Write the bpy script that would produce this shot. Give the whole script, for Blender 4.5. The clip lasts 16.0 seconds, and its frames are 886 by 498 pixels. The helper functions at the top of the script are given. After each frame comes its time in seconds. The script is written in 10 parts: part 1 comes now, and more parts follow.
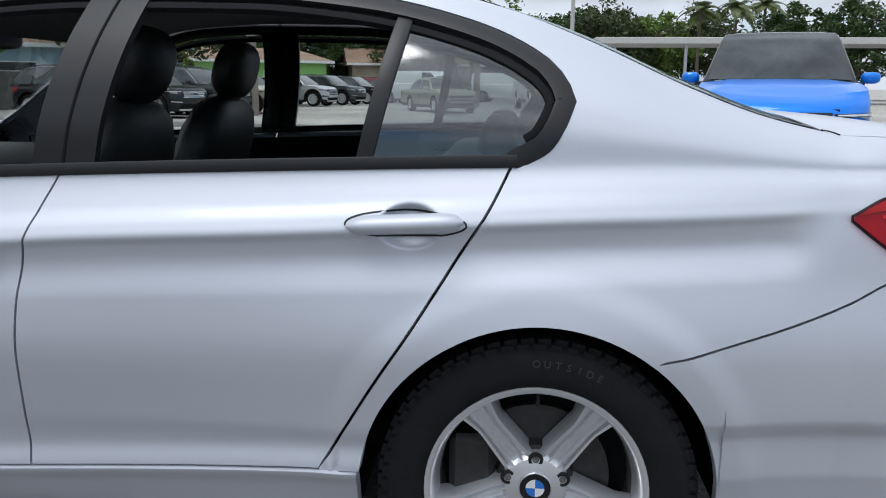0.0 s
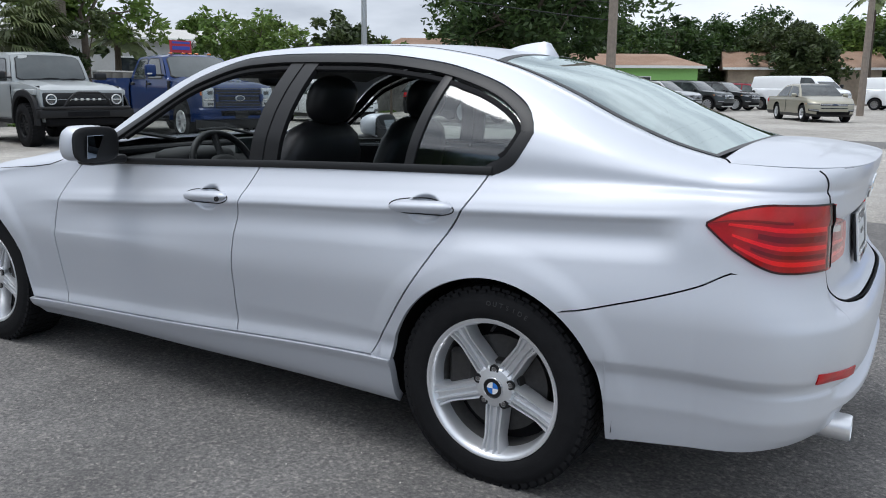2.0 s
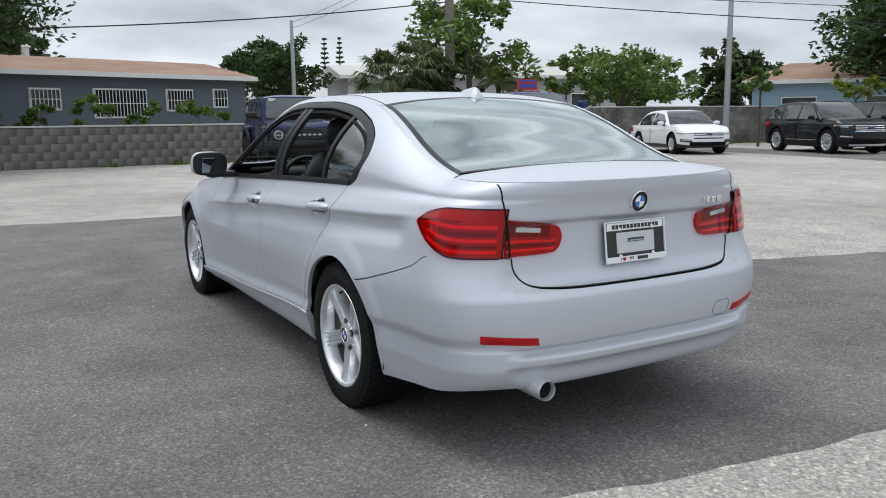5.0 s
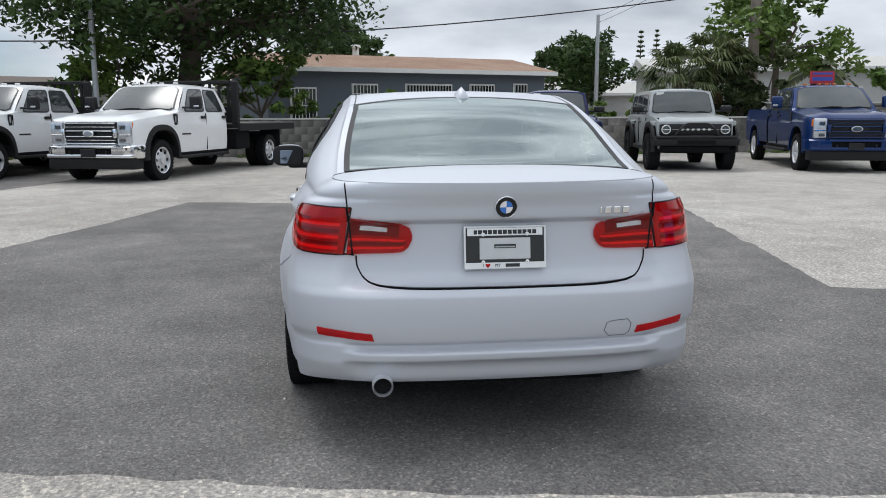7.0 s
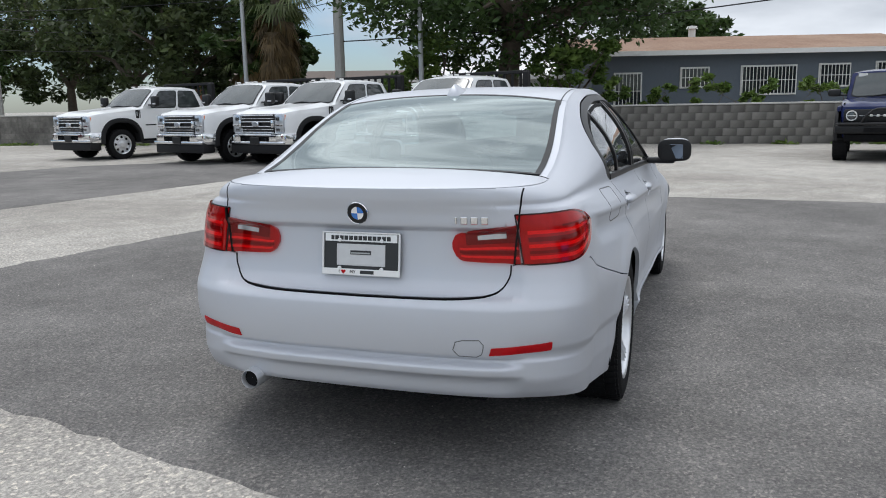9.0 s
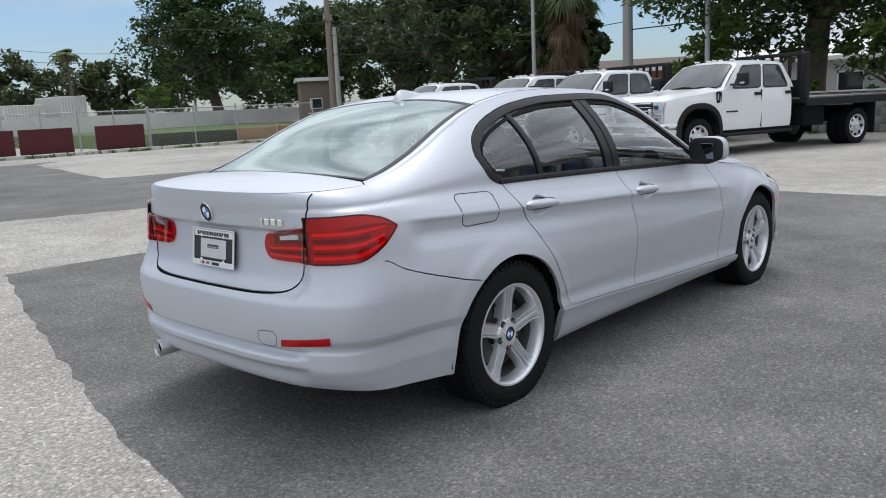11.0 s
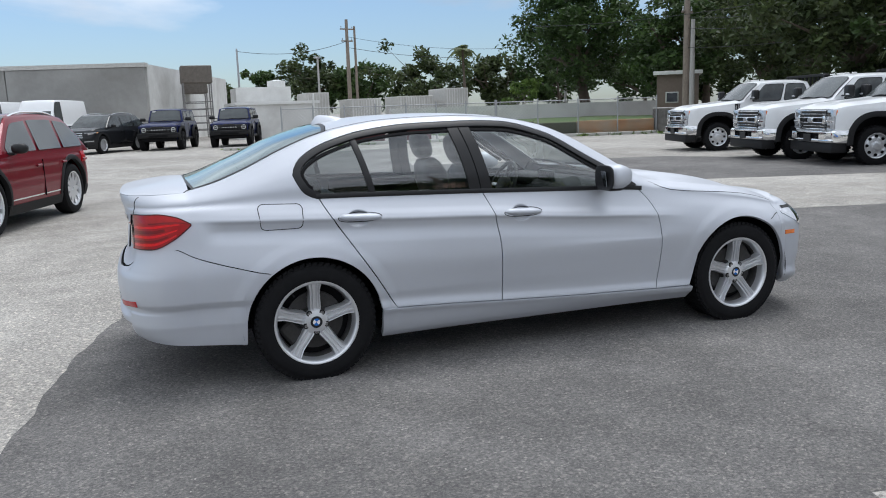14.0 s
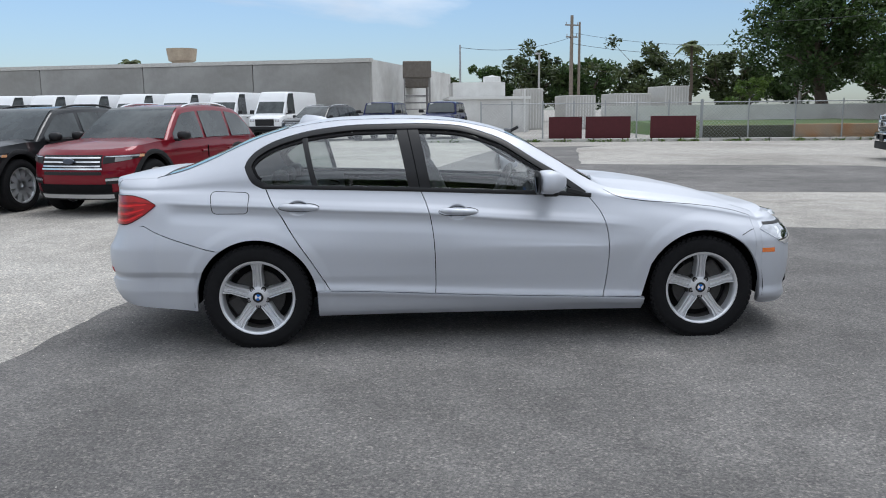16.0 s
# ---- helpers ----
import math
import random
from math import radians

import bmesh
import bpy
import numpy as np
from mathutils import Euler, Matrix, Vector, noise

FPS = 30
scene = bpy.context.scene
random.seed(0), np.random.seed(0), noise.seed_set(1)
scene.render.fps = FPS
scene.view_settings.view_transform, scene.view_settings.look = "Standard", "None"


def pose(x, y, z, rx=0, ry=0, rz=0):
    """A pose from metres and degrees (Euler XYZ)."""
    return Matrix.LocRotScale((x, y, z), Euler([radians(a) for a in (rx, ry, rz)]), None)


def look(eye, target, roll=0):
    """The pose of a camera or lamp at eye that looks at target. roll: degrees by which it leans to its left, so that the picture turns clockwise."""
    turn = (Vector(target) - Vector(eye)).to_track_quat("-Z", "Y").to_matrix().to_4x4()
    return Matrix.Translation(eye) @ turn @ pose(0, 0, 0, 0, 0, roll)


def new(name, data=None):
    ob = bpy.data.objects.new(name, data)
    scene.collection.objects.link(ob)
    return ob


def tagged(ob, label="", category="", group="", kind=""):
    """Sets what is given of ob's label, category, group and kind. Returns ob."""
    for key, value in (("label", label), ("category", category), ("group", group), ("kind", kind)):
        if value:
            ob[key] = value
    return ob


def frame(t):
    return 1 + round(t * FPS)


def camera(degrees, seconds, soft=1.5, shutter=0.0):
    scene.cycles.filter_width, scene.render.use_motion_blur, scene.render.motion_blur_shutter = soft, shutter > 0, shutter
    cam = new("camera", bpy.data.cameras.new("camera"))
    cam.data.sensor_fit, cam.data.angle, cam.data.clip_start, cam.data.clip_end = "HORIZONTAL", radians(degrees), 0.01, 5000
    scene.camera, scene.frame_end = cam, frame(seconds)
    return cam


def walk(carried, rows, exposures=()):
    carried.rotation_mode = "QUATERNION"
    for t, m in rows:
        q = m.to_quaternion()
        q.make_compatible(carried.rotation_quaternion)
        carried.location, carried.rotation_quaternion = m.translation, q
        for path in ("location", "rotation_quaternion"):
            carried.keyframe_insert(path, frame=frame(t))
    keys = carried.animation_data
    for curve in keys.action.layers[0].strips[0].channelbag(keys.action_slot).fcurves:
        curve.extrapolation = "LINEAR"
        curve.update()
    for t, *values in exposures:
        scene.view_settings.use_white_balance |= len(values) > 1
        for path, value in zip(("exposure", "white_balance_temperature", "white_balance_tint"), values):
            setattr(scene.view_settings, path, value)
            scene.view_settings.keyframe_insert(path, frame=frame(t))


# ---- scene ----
cam = camera(57.9, 16.0, soft=1.0)
PATH = [
    (0, (0.06, 2.415, 1.149), (0.232, 0.463, 0.749), 0.4),
    (0.5, (-0.115, 2.597, 1.217), (0.282, 0.682, 0.803), 0.5),
    (1, (-0.426, 2.748, 1.227), (0.204, 0.898, 0.803), 0.4),
    (1.5, (-0.761, 2.919, 1.244), (0.077, 1.153, 0.822), 0.3),
    (2, (-1.106, 2.986, 1.256), (-0.088, 1.311, 0.858), 0.5),
    (2.5, (-1.473, 3.007, 1.264), (-0.312, 1.422, 0.889), 0.7),
    (3, (-1.855, 3.033, 1.247), (-0.564, 1.548, 0.889), 0.5),
    (3.5, (-2.256, 2.975, 1.276), (-0.847, 1.599, 0.929), 0.3),
    (3.7, (-2.429, 2.905, 1.283), (-0.976, 1.575, 0.939), 0.1),
    (5.8, (-3.541, 1.609, 1.275), (-1.702, 0.89, 0.958), -0.6),
    (6, (-3.6, 1.437, 1.294), (-1.733, 0.793, 0.976), -0.5),
    (6.5, (-3.773, 0.996, 1.292), (-1.85, 0.554, 0.97), -0.2),
    (7, (-3.881, 0.59, 1.292), (-1.922, 0.356, 0.961), -0.2),
    (7.5, (-3.895, 0.141, 1.317), (-1.924, 0.119, 0.976), -0.2),
    (8, (-3.921, -0.351, 1.333), (-1.961, -0.157, 0.982), -0.4),
    (8.5, (-3.765, -0.811, 1.325), (-1.84, -0.397, 0.971), -0.7),
    (9, (-3.6, -1.235, 1.338), (-1.738, -0.599, 0.981), -1.1),
    (9.5, (-3.428, -1.708, 1.357), (-1.652, -0.861, 1.0), -1.6),
    (9.7, (-3.33, -1.871, 1.336), (-1.594, -0.945, 0.979), -1.8),
    (11.8, (-2.356, -3.747, 1.405), (-1.11, -2.223, 1.05), -2.7),
    (12, (-2.246, -3.922, 1.421), (-1.051, -2.358, 1.067), -2.6),
    (12.5, (-1.882, -4.244, 1.411), (-0.811, -2.592, 1.06), -2.3),
    (13, (-1.524, -4.606, 1.418), (-0.586, -2.874, 1.069), -2.1),
    (13.5, (-1.145, -4.876, 1.42), (-0.348, -3.075, 1.073), -2.0),
    (14, (-0.747, -5.088, 1.441), (-0.092, -3.23, 1.098), -1.9),
    (14.5, (-0.351, -5.336, 1.462), (0.162, -3.433, 1.122), -1.6),
    (15, (0.093, -5.445, 1.447), (0.467, -3.51, 1.109), -1.2),
    (15.5, (0.51, -5.616, 1.45), (0.748, -3.66, 1.111), -0.9),
    (16, (0.894, -5.748, 1.454), (0.997, -3.78, 1.112), -0.6),
]
walk(cam, [(t, look(eye, target, roll)) for t, eye, target, roll in PATH], exposures=((0, 0.75, 6050, 10), (3.5, 0.80, 6150, 10), (6, 0.68, 6250, 10), (9.5, 0.68, 6250, 10), (12, 0.72, 6150, 10), (16, 0.69, 6080, 10)))

# ---------------------------------------------------------------- sky and sun
world = bpy.data.worlds.new("sky")
scene.world = world
world.use_nodes = True
wt = world.node_tree
wt.nodes.clear()
w_out = wt.nodes.new("ShaderNodeOutputWorld")
w_bg = wt.nodes.new("ShaderNodeBackground")
w_bg.inputs["Strength"].default_value = 0.128
w_sky = wt.nodes.new("ShaderNodeTexSky")
w_sky.sky_type = "NISHITA"
w_sky.sun_disc = False
w_sky.sun_elevation = radians(58)
w_sky.sun_rotation = radians(150)
w_sky.dust_density = 0.4
w_co = wt.nodes.new("ShaderNodeTexCoord")
w_map = wt.nodes.new("ShaderNodeMapping")
w_map.inputs["Scale"].default_value = (1.0, 1.0, 3.4)
w_noise = wt.nodes.new("ShaderNodeTexNoise")
w_noise.inputs["Scale"].default_value = 1.7
w_noise.inputs["Detail"].default_value = 9
w_noise.inputs["Roughness"].default_value = 0.55
w_noise.inputs["Distortion"].default_value = 0.3
# cloud cover grows from the clear part of the sky (+y, -x) towards the overcast part (+x, -y)
w_gain = wt.nodes.new("ShaderNodeMath")
w_gain.operation = "MULTIPLY_ADD"
w_gain.inputs[1].default_value = 1.7
w_gain.inputs[2].default_value = -0.36
w_sep = wt.nodes.new("ShaderNodeSeparateXYZ")
w_lean = wt.nodes.new("ShaderNodeMath")
w_lean.operation = "MULTIPLY_ADD"
w_lean.inputs[1].default_value = -0.38
w_add = wt.nodes.new("ShaderNodeMath")
w_add.operation = "MULTIPLY_ADD"
w_add.inputs[1].default_value = 0.2
w_sq = wt.nodes.new("ShaderNodeMath")
w_sq.operation = "MULTIPLY"
w_high = wt.nodes.new("ShaderNodeMath")
w_high.operation = "MULTIPLY_ADD"
w_high.inputs[1].default_value = 7.0
w_ramp = wt.nodes.new("ShaderNodeValToRGB")
w_ramp.color_ramp.elements[0].position = 0.44
w_ramp.color_ramp.elements[0].color = (0, 0, 0, 1)
w_ramp.color_ramp.elements[1].position = 0.68
w_ramp.color_ramp.elements[1].color = (1, 1, 1, 1)
w_shade = wt.nodes.new("ShaderNodeTexNoise")
w_shade.inputs["Scale"].default_value = 3.0
w_shade.inputs["Detail"].default_value = 6
w_cloud = wt.nodes.new("ShaderNodeValToRGB")
w_cloud.color_ramp.elements[0].position = 0.36
w_cloud.color_ramp.elements[0].color = (3.1, 3.3, 3.6, 1)
w_cloud.color_ramp.elements[1].position = 0.66
w_cloud.color_ramp.elements[1].color = (6.6, 6.75, 6.95, 1)
w_deep = wt.nodes.new("ShaderNodeValToRGB")
for e, (pos, c) in zip((w_deep.color_ramp.elements[0], w_deep.color_ramp.elements[1]), ((0.0, (0.34, 0.385, 0.46, 1)), (0.45, (0.97, 0.95, 0.93, 1)))):
    e.position, e.color = pos, c
w_blue = wt.nodes.new("ShaderNodeMix")
w_blue.data_type, w_blue.blend_type = "RGBA", "MULTIPLY"
w_blue.inputs["Factor"].default_value = 1.0
# low cloud is greyer than the cloud overhead
w_grey = wt.nodes.new("ShaderNodeValToRGB")
for e, (pos, c) in zip((w_grey.color_ramp.elements[0], w_grey.color_ramp.elements[1]), ((0.05, (0.66, 0.67, 0.68, 1)), (0.6, (1.05, 1.05, 1.05, 1)))):
    e.position, e.color = pos, c
w_dim = wt.nodes.new("ShaderNodeMix")
w_dim.data_type, w_dim.blend_type = "RGBA", "MULTIPLY"
w_dim.inputs["Factor"].default_value = 1.0
w_mix = wt.nodes.new("ShaderNodeMix")
w_mix.data_type = "RGBA"
for a, b in ((w_co.outputs["Generated"], w_map.inputs["Vector"]), (w_map.outputs["Vector"], w_noise.inputs["Vector"]),
             (w_map.outputs["Vector"], w_shade.inputs["Vector"]), (w_co.outputs["Generated"], w_sep.inputs[0]),
             (w_sep.outputs["Y"], w_lean.inputs[0]), (w_noise.outputs["Fac"], w_gain.inputs[0]), (w_gain.outputs[0], w_lean.inputs[2]),
             (w_sep.outputs["X"], w_add.inputs[0]), (w_lean.outputs[0], w_add.inputs[2]),
             (w_sep.outputs["Z"], w_sq.inputs[0]), (w_sep.outputs["Z"], w_sq.inputs[1]), (w_sq.outputs[0], w_high.inputs[0]), (w_add.outputs[0], w_high.inputs[2]), (w_high.outputs[0], w_ramp.inputs["Fac"]), (w_shade.outputs["Fac"], w_cloud.inputs["Fac"]),
             (w_ramp.outputs["Color"], w_mix.inputs["Factor"]), (w_sep.outputs["Z"], w_deep.inputs["Fac"]), (w_sep.outputs["Z"], w_grey.inputs["Fac"]), (w_sky.outputs["Color"], w_blue.inputs["A"]), (w_deep.outputs["Color"], w_blue.inputs["B"]), (w_blue.outputs["Result"], w_mix.inputs["A"]),
             (w_cloud.outputs["Color"], w_dim.inputs["A"]), (w_grey.outputs["Color"], w_dim.inputs["B"]), (w_dim.outputs["Result"], w_mix.inputs["B"]), (w_mix.outputs["Result"], w_bg.inputs["Color"]),
             (w_bg.outputs["Background"], w_out.inputs["Surface"])):
    wt.links.new(a, b)

sun = new("sun", bpy.data.lights.new("sun", "SUN"))
sun.data.energy = 0.9
sun.data.angle = radians(24)
sun.data.color = (1.0, 0.97, 0.92)
sun.matrix_world = look((2.2, 2.0, 9.0), (0, 0, 0))

# ---------------------------------------------------------------- materials
MATS = {}


def mat(name, base, rough=0.5, metal=0.0, coat=0.0, coat_rough=0.05, var=0.0, scale=5.0, bump=0.0, bump_scale=80.0, spread=0.0,
        second=None, second_scale=0.6, spec=0.5, mix_lo=0.4, mix_hi=0.65):
    """A surface with variation at two scales: fine grain (scale) and broad patches towards a second colour (second_scale, in 1/m)."""
    if name in MATS:
        return MATS[name]
    m = bpy.data.materials.new(name)
    m.use_nodes = True
    nt = m.node_tree
    p = nt.nodes["Principled BSDF"]
    p.inputs["Base Color"].default_value = (*base, 1)
    p.inputs["Roughness"].default_value = rough
    p.inputs["Metallic"].default_value = metal
    p.inputs["Coat Weight"].default_value = coat
    p.inputs["Coat Roughness"].default_value = coat_rough
    p.inputs["Specular IOR Level"].default_value = spec
    co = nt.nodes.new("ShaderNodeTexCoord")
    col = None
    if second:
        n = nt.nodes.new("ShaderNodeTexNoise")
        n.inputs["Scale"].default_value = second_scale
        n.inputs["Detail"].default_value = 6
        n.inputs["Roughness"].default_value = 0.6
        nt.links.new(co.outputs["Object"], n.inputs["Vector"])
        r = nt.nodes.new("ShaderNodeValToRGB")
        r.color_ramp.elements[0].position = mix_lo
        r.color_ramp.elements[0].color = (*base, 1)
        r.color_ramp.elements[1].position = mix_hi
        r.color_ramp.elements[1].color = (*second, 1)
        nt.links.new(n.outputs["Fac"], r.inputs["Fac"])
        col = r.outputs["Color"]
    if var or spread:
        hsv = nt.nodes.new("ShaderNodeHueSaturation")
        hsv.inputs["Color"].default_value = (*base, 1)
        if col:
            nt.links.new(col, hsv.inputs["Color"])
        val = None
        if var:
            n = nt.nodes.new("ShaderNodeTexNoise")
            n.inputs["Scale"].default_value = scale
            n.inputs["Detail"].default_value = 8
            n.inputs["Roughness"].default_value = 0.7
            nt.links.new(co.outputs["Object"], n.inputs["Vector"])
            mr = nt.nodes.new("ShaderNodeMapRange")
            mr.inputs["From Min"].default_value = 0.25
            mr.inputs["From Max"].default_value = 0.75
            mr.inputs["To Min"].default_value = 1 - var
            mr.inputs["To Max"].default_value = 1 + var
            nt.links.new(n.outputs["Fac"], mr.inputs["Value"])
            val = mr.outputs["Result"]
        if spread:
            info = nt.nodes.new("ShaderNodeObjectInfo")
            isl = nt.nodes.new("ShaderNodeNewGeometry")
            ad = nt.nodes.new("ShaderNodeMath")
            ad.operation = "ADD"
            nt.links.new(info.outputs["Random"], ad.inputs[0])
            nt.links.new(isl.outputs["Random Per Island"], ad.inputs[1])
            fr = nt.nodes.new("ShaderNodeMath")
            fr.operation = "FRACT"
            nt.links.new(ad.outputs[0], fr.inputs[0])
            mr2 = nt.nodes.new("ShaderNodeMapRange")
            mr2.inputs["To Min"].default_value = 1 - spread
            mr2.inputs["To Max"].default_value = 1 + spread
            nt.links.new(fr.outputs[0], mr2.inputs["Value"])
            if val:
                mu = nt.nodes.new("ShaderNodeMath")
                mu.operation = "MULTIPLY"
                nt.links.new(val, mu.inputs[0])
                nt.links.new(mr2.outputs["Result"], mu.inputs[1])
                val = mu.outputs[0]
            else:
                val = mr2.outputs["Result"]
        nt.links.new(val, hsv.inputs["Value"])
        col = hsv.outputs["Color"]
    if col:
        nt.links.new(col, p.inputs["Base Color"])
    if bump:
        n = nt.nodes.new("ShaderNodeTexNoise")
        n.inputs["Scale"].default_value = bump_scale
        n.inputs["Detail"].default_value = 5
        nt.links.new(co.outputs["Object"], n.inputs["Vector"])
        b = nt.nodes.new("ShaderNodeBump")
        b.inputs["Strength"].default_value = bump
        b.inputs["Distance"].default_value = 0.01
        nt.links.new(n.outputs["Fac"], b.inputs["Height"])
        nt.links.new(b.outputs["Normal"], p.inputs["Normal"])
    MATS[name] = m
    return m


def glass(name, tint, gloss=0.02, head_on=0.06, sheen=(1, 1, 1)):
    """Thin tinted pane: clear where seen straight on, mirror-like at grazing angles."""
    if name in MATS:
        return MATS[name]
    m = bpy.data.materials.new(name)
    m.use_nodes = True
    nt = m.node_tree
    nt.nodes.remove(nt.nodes["Principled BSDF"])
    out = nt.nodes["Material Output"]
    tr = nt.nodes.new("ShaderNodeBsdfTransparent")
    tr.inputs["Color"].default_value = (*tint, 1)
    gl = nt.nodes.new("ShaderNodeBsdfGlossy")
    gl.inputs["Roughness"].default_value = gloss
    gl.inputs["Color"].default_value = (*sheen, 1)
    lw = nt.nodes.new("ShaderNodeLayerWeight")
    lw.inputs["Blend"].default_value = 0.5
    pw = nt.nodes.new("ShaderNodeMath")
    pw.operation = "POWER"
    pw.inputs[1].default_value = 3.5
    fr = nt.nodes.new("ShaderNodeMath")
    fr.operation = "MULTIPLY_ADD"
    fr.inputs[1].default_value = 1 - head_on
    fr.inputs[2].default_value = head_on
    nt.links.new(lw.outputs["Facing"], pw.inputs[0])
    nt.links.new(pw.outputs[0], fr.inputs[0])
    mx = nt.nodes.new("ShaderNodeMixShader")
    nt.links.new(fr.outputs[0], mx.inputs[0])
    nt.links.new(tr.outputs[0], mx.inputs[1])
    nt.links.new(gl.outputs[0], mx.inputs[2])
    nt.links.new(mx.outputs[0], out.inputs["Surface"])
    MATS[name] = m
    return m


def paint(name, base, metal=0.0, rough=0.4):
    return mat(name, base, rough=rough, metal=metal, coat=0.65, coat_rough=0.03, var=0.03, scale=3, spec=0.1)


M_SILVER = mat("silver_paint", (0.555, 0.575, 0.62), rough=0.58, metal=0.55, coat=0.3, coat_rough=0.06, var=0.02, scale=900, bump=0.02, bump_scale=1500)
M_WHITE = paint("white_paint", (0.78, 0.79, 0.80))
M_BLUE = paint("deep_blue_paint", (0.004, 0.024, 0.11), metal=0.2)
M_NAVY = paint("navy_paint", (0.006, 0.012, 0.070), metal=0.2)
M_GREY = paint("pale_grey_paint", (0.36, 0.38, 0.38))
M_RED = paint("red_paint", (0.17, 0.003, 0.012), metal=0.25, rough=0.4)
M_BLACK = paint("black_paint", (0.012, 0.013, 0.015))
M_DGREY = paint("dark_grey_paint", (0.06, 0.068, 0.07), metal=0.5)
M_LSILVER = paint("light_silver_paint", (0.5, 0.51, 0.52), metal=0.5)
M_BEIGE = paint("beige_paint", (0.36, 0.34, 0.27), metal=0.4)
M_SKYBLUE = paint("bright_blue_paint", (0.012, 0.19, 0.72), metal=0.2)
M_TRIM = mat("satin_black_trim", (0.012, 0.012, 0.013), rough=0.42, var=0.1, scale=40, spec=0.35)
M_PLASTIC = mat("black_plastic", (0.016, 0.016, 0.017), rough=0.6, var=0.15, scale=60, bump=0.1, bump_scale=400, spec=0.22)
M_RUBBER = mat("tyre_rubber", (0.013, 0.013, 0.014), rough=0.75, var=0.2, scale=25, bump=0.15, bump_scale=200, spec=0.1)
M_ALLOY = mat("alloy", (0.76, 0.77, 0.79), rough=0.33, metal=0.75, coat=0.3, var=0.04, scale=60)
M_STEEL = mat("brushed_steel", (0.26, 0.25, 0.245), rough=0.4, metal=0.9, var=0.15, scale=50)
M_CHROME = mat("chrome", (0.8, 0.81, 0.82), rough=0.08, metal=1.0, var=0.02, scale=20)
M_VOID = mat("dark_underside", (0.010, 0.010, 0.011), rough=0.9, var=0.3, scale=12, spec=0.1)
M_CARGLASS = mat("dark_car_glass", (0.018, 0.022, 0.024), rough=0.04, coat=0.25, coat_rough=0.02, var=0.2, scale=2, second=(0.075, 0.088, 0.088), second_scale=1.6, spec=0.5, mix_lo=0.35, mix_hi=0.7)
M_LENS = mat("clear_lamp_lens", (0.55, 0.57, 0.6), rough=0.12, metal=0.5, coat=1.0, var=0.25, scale=30)
M_REDLENS = mat("red_lamp_lens", (0.42, 0.002, 0.006), rough=0.3, coat=0.35, coat_rough=0.03, var=0.25, scale=25, spec=0.1)
M_BOWL = mat("lamp_reflector", (0.42, 0.40, 0.40), rough=0.4, metal=0.3, var=0.2, scale=30)
M_TUBE = mat("frosted_light_tube", (0.93, 0.91, 0.91), rough=0.4, var=0.08, scale=40)
M_LAMPGAP = mat("dark_lamp_housing", (0.15, 0.14, 0.14), rough=0.4, var=0.2, scale=30)
M_REDGLASS = glass("red_lens", (0.92, 0.045, 0.055), 0.03, 0.03)
M_AMBER = mat("amber_lens", (0.7, 0.16, 0.01), rough=0.2, coat=1.0, var=0.15, scale=40)


# ---------------------------------------------------------------- mesh tools
def link_bm(name, bm, material, smooth=False, angle=35):
    me = bpy.data.meshes.new(name)
    bm.to_mesh(me)
    bm.free()
    if material:
        me.materials.append(material)
    if smooth:
        me.polygons.foreach_set("use_smooth", [True] * len(me.polygons))
        me.set_sharp_from_angle(angle=radians(angle))
    return new(name, me)


def part(name, bm, material, parent, label="", smooth=False, angle=35):
    """One bmesh as one mesh object under a thing or a part."""
    ob = link_bm(name, bm, material, smooth, angle)
    ob.parent = parent
    if label:
        ob["label"] = label
    return ob


def thing(name, label, category, group="", kind="", m=None):
    """An Empty at a thing's base, which parents its parts."""
    ob = new(name)
    ob.empty_display_size = 0.2
    tagged(ob, label, category, group, kind)
    if m is not None:
        ob.matrix_world = m
    return ob


def box(bm, x0, x1, y0, y1, z0, z1, bevel=0.0, m=None, segments=1):
    r = bmesh.ops.create_cube(bm, size=1.0)
    vs = r["verts"]
    bmesh.ops.scale(bm, vec=(x1 - x0, y1 - y0, z1 - z0), verts=vs)
    bmesh.ops.translate(bm, vec=((x0 + x1) / 2, (y0 + y1) / 2, (z0 + z1) / 2), verts=vs)
    if m is not None:
        bmesh.ops.transform(bm, matrix=m, verts=vs)
    if bevel:
        es = list({e for v in vs for e in v.link_edges})
        bmesh.ops.bevel(bm, geom=es, offset=bevel, segments=segments, affect="EDGES", profile=0.5)
    return bm


def boxbm(*a, **k):
    return box(bmesh.new(), *a, **k)


def tube(bm, pts, radii, sides=8, cap=True):
    """A tapered tube along points."""
    pts = [Vector(p) for p in pts]
    if not hasattr(radii, "__len__"):
        radii = [radii] * len(pts)
    rings = []
    for i, p in enumerate(pts):
        d = (pts[min(i + 1, len(pts) - 1)] - pts[max(i - 1, 0)]).normalized()
        q = d.to_track_quat("Z", "Y")
        rings.append([bm.verts.new(p + q @ Vector((math.cos(a) * radii[i], math.sin(a) * radii[i], 0)))
                      for a in [2 * math.pi * k / sides for k in range(sides)]])
    for a, b in zip(rings, rings[1:]):
        for k in range(sides):
            bm.faces.new((a[k], a[(k + 1) % sides], b[(k + 1) % sides], b[k]))
    if cap:
        bm.faces.new(rings[0][::-1])
        bm.faces.new(rings[-1])
    return bm


